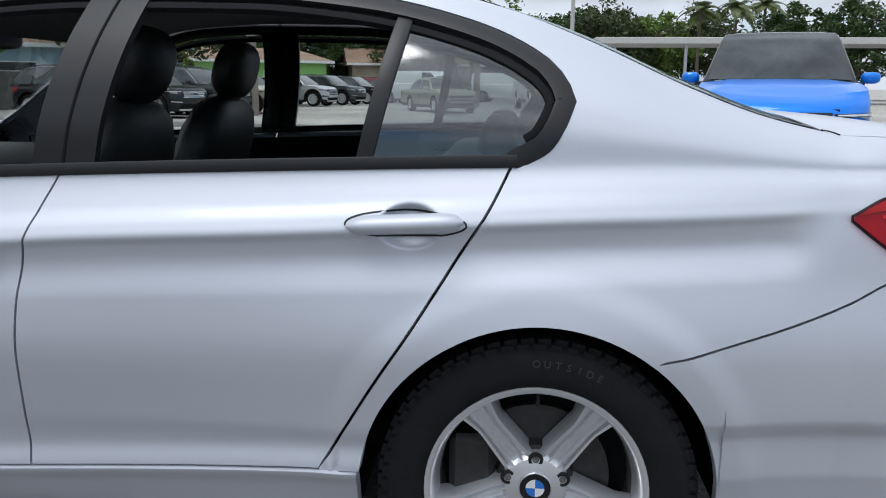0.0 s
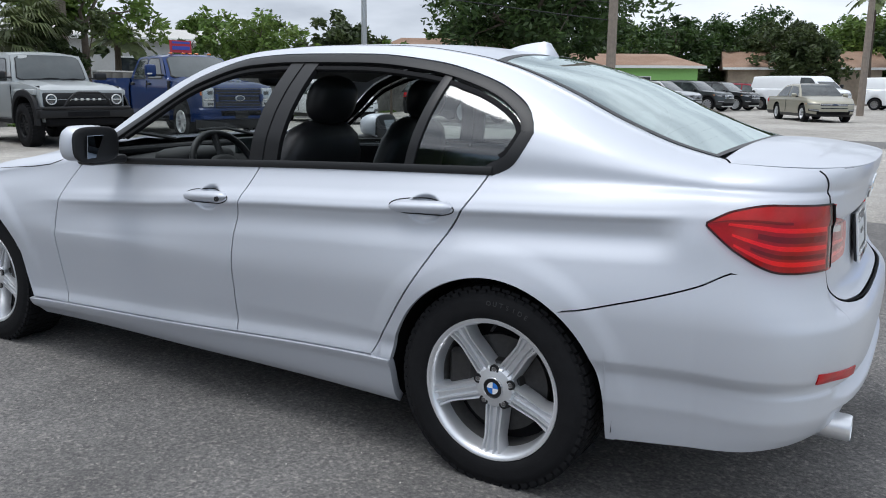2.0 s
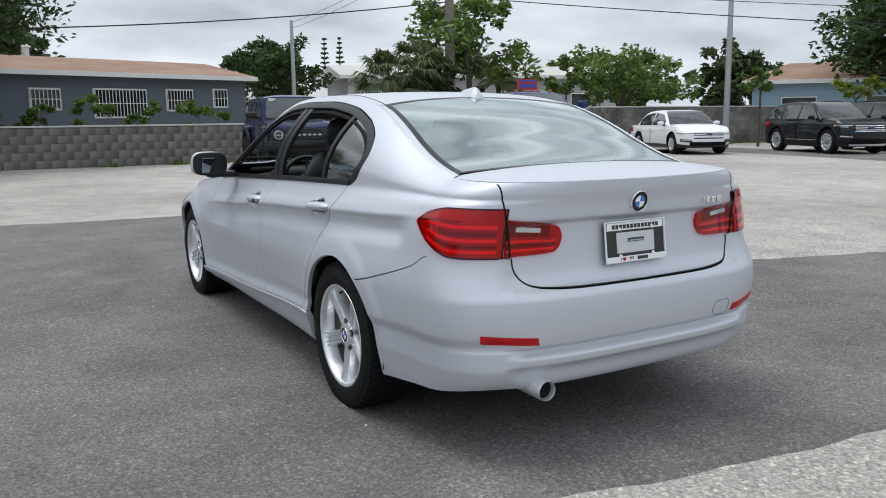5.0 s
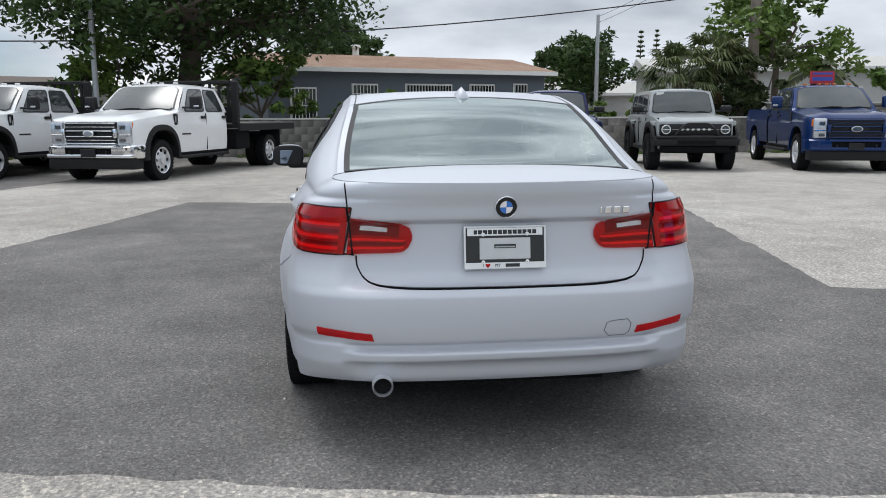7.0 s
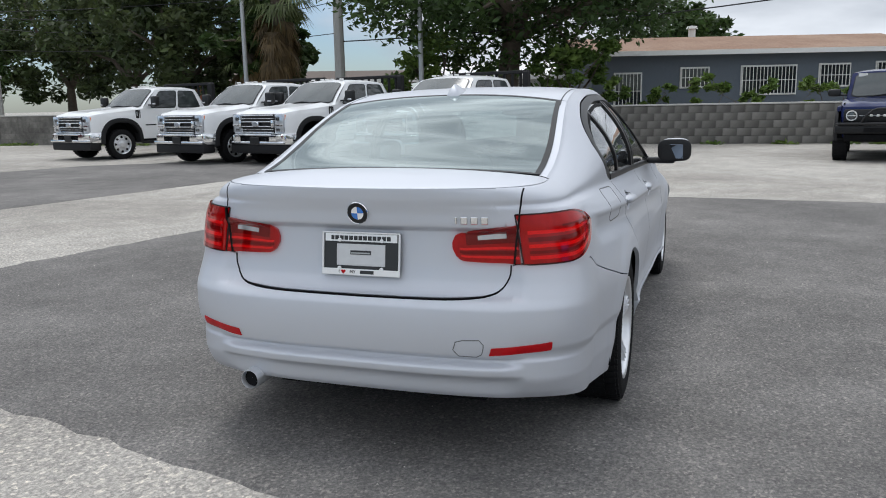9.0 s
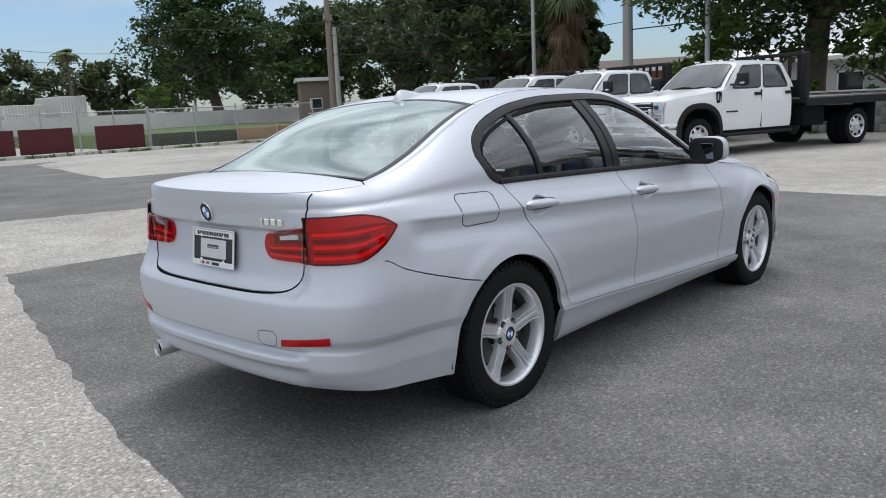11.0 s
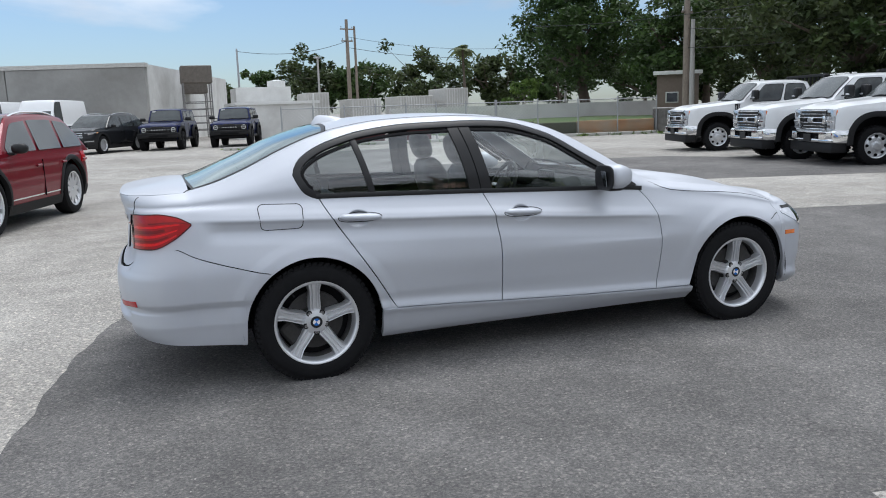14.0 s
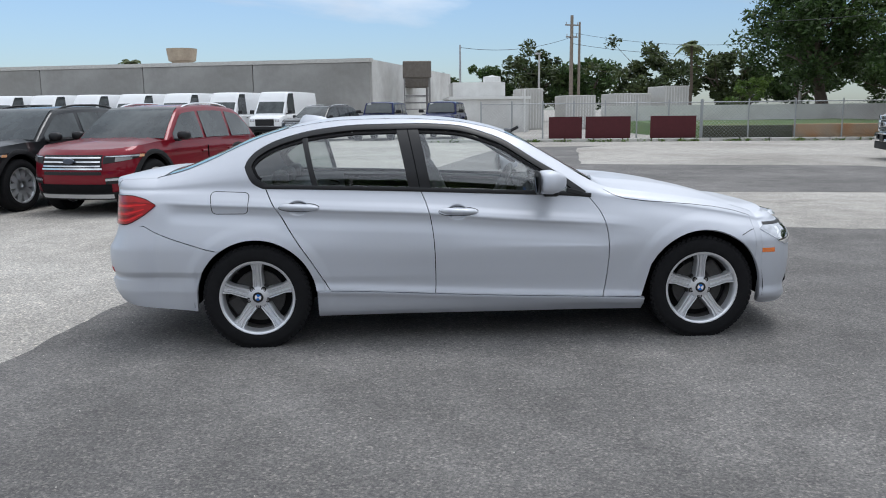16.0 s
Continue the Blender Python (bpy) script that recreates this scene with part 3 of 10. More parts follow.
def fence_run(name, label, p, q, height, posts, screen=None, mesh_h=True):
    """Chain-link fence from p to q with posts, rails, wires and, if given, screens."""
    f = thing(name, label, "fence")
    L = math.hypot(q[0] - p[0], q[1] - p[1])
    for i in range(posts + 1):
        x, y = along(p, q, i / posts)
        part("post", tube(bmesh.new(), [(x, y, 0), (x, y, height + 0.12)], 0.035, 6), M_GALV, f)
    rails = bmesh.new()
    for z in (0.08, height):
        tube(rails, [(*p, z), (*q, z)], 0.022, 5)
    part("rail", rails, M_GALV, f)
    wires = bmesh.new()
    n = int(L / 0.16)
    for s in (-1, 1):
        for i in range(-int(height / 0.16), n + int(height / 0.16)):
            t0, t1 = i * 0.16 / L, (i * 0.16 + s * height) / L
            z0, z1 = 0.08, height
            c0, c1 = min(max(t0, 0), 1), min(max(t1, 0), 1)
            if abs(c1 - c0) < 1e-4:
                continue
            za, zb = z0 + (z1 - z0) * (c0 - t0) / (t1 - t0), z0 + (z1 - z0) * (c1 - t0) / (t1 - t0)
            a3, b3 = (*along(p, q, c0), za), (*along(p, q, c1), zb)
            tube(wires, [a3, b3], 0.005, 3, cap=False)
    ob = part("chain_link", wires, M_GALV, f)
    ob["kind"] = "stuff"
    if screen:
        d = math.atan2(q[1] - p[1], q[0] - p[0])
        for t0, t1, h0, h1, mt in screen:
            x, y = along(p, q, (t0 + t1) / 2)
            m = pose(x, y, 0, 0, 0, math.degrees(d))
            part("screen", boxbm(-(t1 - t0) * L / 2, (t1 - t0) * L / 2, -0.07, -0.04, h0, h1, m=m), mt, f)
    return f


fence_run("fence", "chain-link yard fence with dark maroon screens", (4.6, 30.8), (14.15, 29.3), 1.68, 7,
          [(0.314, 0.466, 0.06, 1.1, M_MAROON), (0.482, 0.686, 0.06, 1.1, M_MAROON), (0.775, 0.979, 0.06, 1.1, M_MAROON)])
fence_run("fence", "chain-link fence in front of a grass strip", (14.2, 29.25), (21.95, 28.0), 1.68, 4)
for x0, x1, y0, h, mt, lb in ((14.25, 18.1, 29.30, 0.66, mat("dark_olive_retaining_wall", (0.06, 0.065, 0.04), rough=0.9, var=0.3, scale=4), "dark mossy retaining wall below a grass strip"),
                              (18.12, 21.95, 28.68, 0.70, M_RUST, "rust-stained low plaster wall")):
    w_ = thing("retaining_wall", lb, "wall", kind="structure")
    part("wall", boxbm(0, x1 - x0, 0.06, 0.31, -0.1, h, bevel=0.02, m=pose(x0, y0, 0, 0, 0, -9.2)), mt, w_)
bm = bmesh.new()
bmesh.ops.create_grid(bm, x_segments=40, y_segments=16, size=1)
bmesh.ops.transform(bm, matrix=Matrix.Translation((22, 38, 0.62)) @ Matrix.Diagonal((7.6, 8.0, 1, 1)), verts=bm.verts)
for v in bm.verts:
    v.co.y = max(v.co.y, 29.75 - 0.162 * (v.co.x - 14.4))
    v.co.z += 0.05 * noise.noise(v.co * 0.6) + 0.02 * random.random()
    if v.co.x < 14.5:
        v.co.z = 0.0
tagged(link_bm("lawn", bm, M_GRASS, True), "mown green grass strip behind the fence", "grass", kind="stuff")
w_ = thing("garden_wall", "long white plastered wall behind the grass", "wall", kind="structure")
part("wall", boxbm(14.0, 38, 46.2, 46.45, 0, 1.6), M_WHITEPLASTER, w_)
kerb = thing("kerb", "pale concrete kerb at the lot's far edge", "kerb", kind="structure")
for i in range(16):
    p0, p1 = along((2.0, 30.7), (21.9, 27.75), i / 16), along((2.0, 30.7), (21.9, 27.75), (i + 1) / 16)
    part("kerb_stone", boxbm(p0[0] + 0.01, p1[0] - 0.01, (p0[1] + p1[1]) / 2 - 0.09, (p0[1] + p1[1]) / 2 + 0.09, -0.1, 0.14, bevel=0.02), M_COPING, kerb)


# ---------------------------------------------------------------- utility poles and wires
M_WOODPOLE = mat("weathered_pole_wood", (0.24, 0.20, 0.165), rough=0.9, var=0.25, scale=6, bump=0.3, bump_scale=30)
M_CONPOLE = mat("concrete_pole", (0.42, 0.41, 0.39), rough=0.85, var=0.1, scale=6)
M_WIRE = mat("black_cable", (0.015, 0.015, 0.016), rough=0.6)
POLES = {}


def pole(key, x, y, h, r, kind_mat, label, arms=(), lamp=0):
    p = thing("utility_pole", label, "pole", group="utility poles")
    part("shaft", tube(bmesh.new(), [(x, y, -0.2), (x, y, h * 0.5), (x, y, h)], [r * 1.25, r * 1.1, r * 0.85], 10), kind_mat, p, smooth=True)
    for z, ln, yaw in arms:
        part("crossarm", boxbm(-ln / 2, ln / 2, -0.05, 0.05, z - 0.06, z + 0.06, bevel=0.01, m=pose(x, y, 0, 0, 0, yaw)), M_WOODPOLE, p)
        for s in (-0.42, 0, 0.42):
            part("insulator", lathe(bmesh.new(), [(0.001, 0.22), (0.05, 0.2), (0.035, 0.1), (0.05, 0.0)], 8, "Z", (x + math.cos(radians(yaw)) * ln * s, y + math.sin(radians(yaw)) * ln * s, z + 0.06)), M_GALV, p)
    if lamp:
        part("lamp_head", boxbm(-0.2, 0.35, -0.12, 0.12, h - 0.12, h + 0.02, bevel=0.03, m=pose(x, y, 0, 0, 0, lamp)), M_GALV, p, "grey floodlight head")
    POLES[key] = (x, y, h)
    return p


pole("A", 23.3, 11.75, 9.0, 0.16, M_CONPOLE, "thick concrete utility pole behind the wall")
pole("B", 24.5, -14.2, 9.0, 0.17, M_WOODPOLE, "weathered wooden utility pole behind the wall")
pole("C", 38.0, -12.6, 6.4, 0.10, M_GALV, "thin grey utility pole beside the bungalow")
pole("D", 18.0, -22.5, 6.2, 0.10, M_GALV, "grey lamp post with a floodlight head", lamp=40)
pole("E", 9.8, -27.2, 9.5, 0.16, M_WOODPOLE, "weathered wooden utility pole by the parked row")
pole("F", 21.6, 14.6, 7.4, 0.07, M_GALV, "slim galvanised lamp post behind the trucks")
pole("G", 21.3, 7.9, 7.4, 0.07, M_GALV, "slim galvanised lamp post near the big tree")
pole("H", 25.8, 31.0, 8.6, 0.15, M_WOODPOLE, "wooden utility pole with street lamps", arms=((6.0, 0.9, 20),), lamp=200)
pole("I", 25.95, 30.7, 5.6, 0.12, M_CONPOLE, "pale concrete stub pole beside the wooden pole")
pole("J", 17.5, 72.3, 10.2, 0.17, M_WOODPOLE, "wooden twin-top utility pole with equipment", arms=((9.3, 1.4, 15), (8.2, 1.2, 15)))
pole("K", 18.3, 72.5, 9.6, 0.12, M_WOODPOLE, "second leg of the twin-top utility pole")
pole("L", 5.9, 60.4, 6.6, 0.08, M_GALV, "thin steel pole behind the white building")
pole("M", 13.3, 66.0, 6.3, 0.09, M_CONPOLE, "thin pole with a lamp head", lamp=190)
pole("N", 30.0, 52.0, 6.0, 0.08, M_CONPOLE, "thin pole by the garden wall")
pole("O", 2.2, -42.0, 9.5, 0.14, M_WOODPOLE, "wooden utility pole by the far vans")
pole("P", -4.0, -60.0, 10.5, 0.14, M_CONPOLE, "concrete utility pole among the far trees")


def wire(p, q, sag, r=0.014):
    w = thing("overhead_cable", "black overhead cable sagging between poles", "cable", group="overhead cables")
    pts = []
    for i in range(17):
        t = i / 16
        a = Vector(p).lerp(Vector(q), t)
        a.z -= sag * 4 * t * (1 - t)
        pts.append(a)
    part("cable", tube(bmesh.new(), pts, r, 5), M_WIRE, w)


wire((21.5, 40, 6.2), (23.3, 11.75, 5.4), 0.5)
wire((25.8, 31, 5.7), (23.3, 11.75, 5.6), 0.6)
wire((25.8, 31, 5.2), (23.3, 11.75, 5.0), 0.6)
wire((23.3, 11.75, 5.3), (24.5, -14.2, 7.3), 0.5, 0.022)
wire((23.3, 11.75, 6.0), (24.5, -14.2, 8.6), 0.5, 0.012)
wire((24.5, -14.2, 7.3), (9.8, -27.2, 6.6), 0.5, 0.02)
wire((24.5, -14.2, 8.0), (9.8, -27.2, 8.6), 0.6, 0.012)
wire((24.5, -14.2, 6.9), (9.8, -27.2, 5.6), 0.5, 0.012)
wire((24.5, -14.2, 8.2), (38, -12.6, 6.3), 0.3, 0.01)
wire((24.5, -14.2, 7.9), (38, -12.6, 6.0), 0.3, 0.01)
wire((9.8, -27.2, 6.6), (2.2, -42, 8.0), 0.5)
wire((9.8, -27.2, 8.4), (2.2, -42, 9.0), 0.5, 0.012)
wire((2.2, -42, 8.0), (-4, -60, 9.5), 0.5, 0.012)
wire((23.3, 11.75, 3.6), (24.5, -14.2, 5.75), 0.5, 0.022)
wire((23.3, 11.75, 3.9), (25.8, 31, 4.2), 0.3, 0.014)
wire((24.5, -14.2, 5.95), (9.8, -27.2, 3.75), 0.1, 0.018)
wire((24.5, -14.2, 6.5), (9.8, -27.2, 4.4), 0.2, 0.012)
wire((17.5, 72.3, 8.2), (5.9, 60.4, 6.4), 0.6, 0.02)
wire((17.5, 72.3, 7.6), (34, 70, 6.5), 0.5, 0.02)
wire((17.5, 72.3, 8.6), (34, 70, 7.3), 0.5, 0.016)


# loose pale grit scattered over the asphalt
def grit():
    rng_ = np.random.default_rng(21)
    v, f = [], []
    for _ in range(420):
        x, y = rng_.uniform(-1.3, 6.5), rng_.uniform(-5.2, 4.2)
        r_ = rng_.uniform(0.002, 0.0055) * (1.6 if rng_.random() < 0.08 else 1)
        b = len(v)
        a0 = rng_.uniform(0, 6.28)
        v += [(x + r_ * math.cos(a0 + k * 1.571) * rng_.uniform(0.7, 1.3), y + r_ * math.sin(a0 + k * 1.571) * rng_.uniform(0.7, 1.3), 0.005) for k in range(4)]
        v.append((x + rng_.uniform(-0.3, 0.3) * r_, y, 0.006 + r_ * 0.9))
        f += [(b + k, b + (k + 1) % 4, b + 4) for k in range(4)]
    me = bpy.data.meshes.new("grit")
    me.from_pydata(v, [], f)
    me.materials.append(mat("pale_grit", (0.42, 0.40, 0.36), rough=0.9, var=0.3, scale=30, spread=0.4))
    tagged(new("grit", me), "loose pale grit scattered over the asphalt", "grit", kind="stuff")


grit()


# ---------------------------------------------------------------- trees, palms and shrubs
def leaf_mat(name, base, other):
    """Leaves that let some light through."""
    m = mat(name, base, rough=0.55, second=other, second_scale=0.55, spread=0.45, var=0.2, scale=2.0, mix_lo=0.35, mix_hi=0.7, spec=0.35)
    nt = m.node_tree
    p = nt.nodes["Principled BSDF"]
    tr = nt.nodes.new("ShaderNodeBsdfTranslucent")
    mx = nt.nodes.new("ShaderNodeMixShader")
    mx.inputs[0].default_value = 0.3
    nt.links.new(p.inputs["Base Color"].links[0].from_socket, tr.inputs["Color"])
    nt.links.new(p.outputs[0], mx.inputs[1])
    nt.links.new(tr.outputs[0], mx.inputs[2])
    nt.links.new(mx.outputs[0], nt.nodes["Material Output"].inputs["Surface"])
    return m


M_LEAF = leaf_mat("dark_green_leaves", (0.030, 0.060, 0.016), (0.066, 0.108, 0.028))
M_LEAF2 = leaf_mat("mid_green_leaves", (0.085, 0.150, 0.030), (0.15, 0.21, 0.045))
M_LEAF3 = leaf_mat("olive_leaves", (0.040, 0.062, 0.022), (0.078, 0.098, 0.034))
M_LEAF4 = leaf_mat("yellow_green_leaves", (0.20, 0.24, 0.03), (0.11, 0.18, 0.03))
M_FROND = leaf_mat("palm_frond", (0.085, 0.115, 0.045), (0.14, 0.16, 0.065))
M_DEADFROND = leaf_mat("dry_palm_frond", (0.17, 0.115, 0.05), (0.10, 0.07, 0.035))
M_BARK = mat("grey_brown_bark", (0.10, 0.08, 0.062), rough=0.95, var=0.3, scale=8, bump=0.6, bump_scale=25)


def mesh_np(name, verts, faces, material):
    me = bpy.data.meshes.new(name)
    me.from_pydata(verts.tolist(), [], faces.tolist())
    me.materials.append(material)
    return me


def leaf_cloud(rng, centres, radii, per, size, flat=0.75):
    """Small folded leaves scattered round clump centres; returns verts and quads."""
    n = len(centres) * per
    c = np.repeat(centres, per, 0)
    r = np.repeat(radii, per, 0)[:, None]
    d = rng.normal(size=(n, 3))
    d /= np.linalg.norm(d, axis=1)[:, None]
    pos = c + d * r * (rng.random((n, 1)) ** 0.45) * np.array([1, 1, flat])
    a = rng.normal(size=(n, 3))
    a[:, 2] = a[:, 2] * 0.6 - 0.25
    a /= np.linalg.norm(a, axis=1)[:, None]
    b = np.cross(a, rng.normal(size=(n, 3)))
    b /= np.linalg.norm(b, axis=1)[:, None] + 1e-9
    s = size * (0.6 + 0.8 * rng.random((n, 1)))
    v = np.stack([pos - a * s, pos + b * s * 0.42, pos + a * s, pos - b * s * 0.42], 1).reshape(-1, 3)
    f = np.arange(4 * n).reshape(-1, 4)
    return v, f


def tree(label, x, y, top, bottom, radius, seed, leaves=None, clumps=60, per=80, size=0.17, lean=0.0, trunk=0.28, name="tree", squash=1.0, fork=5, hang=False):
    """A trunk that forks into limbs, each ending in clumps of leaves, with gaps between them."""
    rng = np.random.default_rng(seed)
    t = thing(name, label, "tree" if name == "tree" else "shrub", m=pose(x, y, 0, 0, 0, 0))
    mid = (top + bottom) / 2
    bm = bmesh.new()
    base_h = bottom + 0.15 * (top - bottom)
    knee = Vector((lean, lean * 0.4, base_h))
    tube(bm, [(0, 0, -0.2), (lean * 0.3, 0, base_h * 0.4), knee], [trunk * 1.2, trunk, trunk * 0.8], 9)
    centres, radii = [], []
    for i in range(fork):
        a = 2 * math.pi * (i + rng.random() * 0.6) / fork
        reach = radius * (0.45 + 0.4 * rng.random())
        zz = lerp(bottom + 0.25 * (top - bottom), top - 0.12 * (top - bottom), rng.random())
        tip = Vector((math.cos(a) * reach, math.sin(a) * reach, zz))
        m1 = knee.lerp(tip, 0.45) + Vector((rng.normal() * 0.25, rng.normal() * 0.25, 0.25 * radius * 0.3))
        tube(bm, [knee, m1, tip], [trunk * 0.6, trunk * 0.38, trunk * 0.1], 7)
        for k in range(3):
            q = tip + Vector((rng.normal(), rng.normal(), rng.normal() * 0.6)) * radius * 0.3
            tube(bm, [m1.lerp(tip, 0.4 + 0.2 * k), q], [trunk * 0.2, trunk * 0.05], 5)
            centres.append(q)
            radii.append(radius * 0.24)
    part("trunk", bm, M_BARK, t, smooth=True, angle=60)
    while len(centres) < clumps:
        d = rng.normal(size=3)
        d /= np.linalg.norm(d)
        k = rng.random() ** 0.33
        w = 1.0 - 0.35 * max(0, d[2]) if squash == 1.0 else 1.0
        centres.append(Vector((lean + d[0] * k * radius * w, lean * 0.4 + d[1] * k * radius * w, mid + d[2] * k * (top - bottom) / 2 * 0.95)))
        radii.append(radius * (0.13 + 0.14 * rng.random()))
    v, f = leaf_cloud(rng, np.array([tuple(c) for c in centres]), np.array(radii), per, size)
    o = new("crown", mesh_np("crown", v, f, leaves or M_LEAF))
    o.parent = t
    return t


def fan_palm(label, x, y, h, trunk_r, spread, n_live, n_dead, seed, size=1.0):
    """A palm with fan-shaped fronds and, below them, a skirt of dead ones."""
    rng = random.Random(seed)
    t = thing("palm_tree", label, "palm", m=pose(x, y, 0))
    part("trunk", tube(bmesh.new(), [(0, 0, -0.1), (0.05, 0, h * 0.5), (0.02, 0.05, h)], [trunk_r * 1.3, trunk_r, trunk_r * 1.1], 10), M_BARK, t, smooth=True)

    def fronds(count, lo, hi, reach, name, material, droop, z_of):
        V, F = [], []
        for i in range(count):
            az, el = rng.uniform(0, 2 * math.pi), radians(rng.uniform(lo, hi))
            d = Vector((math.cos(az) * math.cos(el), math.sin(az) * math.cos(el), math.sin(el)))
            side = d.cross(Vector((0, 0, 1))).normalized()
            upv = side.cross(d)
            o = Vector((0, 0, z_of()))
            stem = o + d * reach * rng.uniform(0.4, 0.6)
            b0 = len(V)
            w = side * 0.02
            V += [o - w, o + w, stem + w, stem - w]
            F.append((b0, b0 + 1, b0 + 2, b0 + 3))
            blades = 17
            for k in range(blades):
                an = radians(lerp(-78, 78, k / (blades - 1)))
                dd = (d * math.cos(an) + side * math.sin(an)).normalized()
                L = reach * rng.uniform(0.42, 0.6) * (0.7 + 0.3 * math.cos(an))
                tip = stem + dd * L - Vector((0, 0, droop * L * rng.uniform(0.6, 1.2)))
                m1 = stem + dd * L * 0.55 + upv * 0.03
                ww = (dd.cross(upv)).normalized() * 0.035 * size
                b0 = len(V)
                V += [stem, m1 - ww, tip, m1 + ww]
                F.append((b0, b0 + 1, b0 + 2, b0 + 3))
        o2 = new(name, mesh_np(name, np.array([tuple(v) for v in V]), np.array(F), material))
        o2.parent = t

    fronds(n_live, -30, 80, spread, "crown", M_FROND, 0.45, lambda: h)
    if n_dead:
        fronds(n_dead, -85, -35, spread * 0.8, "dead_fronds", M_DEADFROND, 0.5, lambda: h - rng.uniform(0, h * 0.35))
    return t


def feather_palm(label, x, y, h, seed, spread=2.2):
    rng = random.Random(seed)
    t = thing("palm_tree", label, "palm", m=pose(x, y, 0))
    part("trunk", tube(bmesh.new(), [(0, 0, -0.1), (0.15, 0, h * 0.5), (0.05, 0.05, h)], [0.22, 0.15, 0.12], 9), M_BARK, t, smooth=True)
    V, F = [], []
    for i in range(16):
        az, el = 2 * math.pi * i / 16 + rng.uniform(-0.2, 0.2), radians(rng.uniform(-5, 70))
        d = Vector((math.cos(az), math.sin(az), 0))
        side = Vector((-d.y, d.x, 0))
        p = Vector((0, 0, h))
        for k in range(12):
            u = k / 11
            q = Vector((0, 0, h)) + d * spread * u * math.cos(el) + Vector((0, 0, spread * (math.sin(el) * u - 0.75 * u * u)))
            for s in (-1, 1):
                b0 = len(V)
                L = 0.5 * math.sin(math.pi * (0.12 + 0.85 * u))
                V += [p, q, q + side * s * L - Vector((0, 0, 0.35 * L)) + d * 0.12, p + side * s * L * 0.9 - Vector((0, 0, 0.3 * L)) + d * 0.14]
                F.append((b0, b0 + 1, b0 + 2, b0 + 3))
            p = q
    o = new("crown", mesh_np("crown", np.array([tuple(v) for v in V]), np.array(F), M_FROND))
    o.parent = t
    return t


def spire(label, x, y, top, r, seed):
    """A slim conifer with whorls of short branches."""
    rng = np.random.default_rng(seed)
    t = thing("conifer", label, "tree", m=pose(x, y, 0))
    part("trunk", tube(bmesh.new(), [(0, 0, 0), (0, 0, top)], [0.14, 0.02], 7), M_BARK, t)
    cs, rs = [], []
    for k in range(16):
        u = k / 15
        z = lerp(2.0, top - 0.1, u)
        rr = r * (1 - u * 0.85)
        for i in range(6):
            a = 2 * math.pi * (i + rng.random()) / 6
            for q in (0.4, 0.85):
                cs.append((math.cos(a) * rr * q, math.sin(a) * rr * q, z + 0.1 * q))
                rs.append(0.16 * rr + 0.05)
    v, f = leaf_cloud(rng, np.array(cs), np.array(rs), 9, 0.10, 0.5)
    o = new("crown", mesh_np("crown", v, f, M_LEAF3))
    o.parent = t


tree("large spreading shade tree with dark trunk and open crown", 25.2, 6.0, 9.6, 2.4, 6.0, 11, M_LEAF, clumps=170, per=170, size=0.135, lean=-1.0, trunk=0.42, fork=8)
tree("bright green leafy shrub beneath the shade tree", 23.9, 8.5, 3.6, 0.6, 1.9, 12, M_LEAF2, clumps=30, per=90, size=0.14, trunk=0.1, name="shrub")
tree("leafy shrub hanging over the boundary wall", 23.8, 3.4, 3.4, 0.9, 1.3, 13, M_LEAF2, clumps=24, per=80, size=0.13, trunk=0.08, name="shrub")
for i, (x, y, tp, r) in enumerate(((25.0, 19.5, 8.6, 3.0), (29.0, 25.5, 9.6, 4.0), (30.8, 31.0, 9.8, 3.6), (24.6, 15.6, 6.2, 1.8))):
    tree("tall dense dark green tree behind the trucks", x, y, tp, 1.2, r, 20 + i, M_LEAF3 if i != 3 else M_LEAF, clumps=110, per=100, size=0.17, trunk=0.25)
fan_palm("tall fan palm with a skirt of dry fronds", 22.9, 13.9, 5.1, 0.24, 1.7, 44, 60, 31)
fan_palm("shorter fan palm with brown dry fronds", 23.6, 15.7, 3.3, 0.22, 1.3, 12, 44, 32)
fan_palm("low bushy fan palm behind the wall", 23.2, -10.9, 2.6, 0.2, 1.5, 46, 10, 33)
fan_palm("low bushy fan palm behind the wall", 23.6, -12.3, 3.0, 0.2, 1.5, 46, 6, 34)
tree("leafy tree with an open crown beside the wooden pole", 25.0, -15.4, 6.4, 2.6, 2.6, 35, M_LEAF2, clumps=60, per=70, size=0.15, trunk=0.14)
tree("dense dark shrub behind the wall", 23.4, -13.4, 3.5, 0.6, 1.5, 36, M_LEAF3, clumps=40, per=90, size=0.12, trunk=0.08, name="shrub")
tree("rounded tree behind the bungalow", 40.5, -12.8, 5.7, 1.8, 2.3, 37, M_LEAF, clumps=60, per=80, size=0.16, trunk=0.15)
tree("broad tree behind the bungalow's roof", 47.5, 0.8, 6.9, 3.0, 3.0, 38, M_LEAF, clumps=70, per=80, size=0.2, trunk=0.2)
tree("broad tree behind the bungalow's roof", 49.5, -14.5, 6.6, 2.6, 2.6, 39, M_LEAF, clumps=60, per=80, size=0.2, trunk=0.2)
spire("slim dark conifer on the skyline", 55.9, -21.6, 7.4, 0.75, 40)
spire("slim dark conifer on the skyline", 55.8, -22.8, 7.5, 0.7, 41)
tree("loose yellow-green garden tree behind the wall", 24.5, -23.0, 4.3, 1.2, 2.3, 42, M_LEAF2, clumps=45, per=70, size=0.14, trunk=0.1)
tree("small open garden tree", 24.0, -19.6, 3.8, 1.9, 1.0, 43, M_LEAF2, clumps=14, per=60, size=0.15, trunk=0.05)
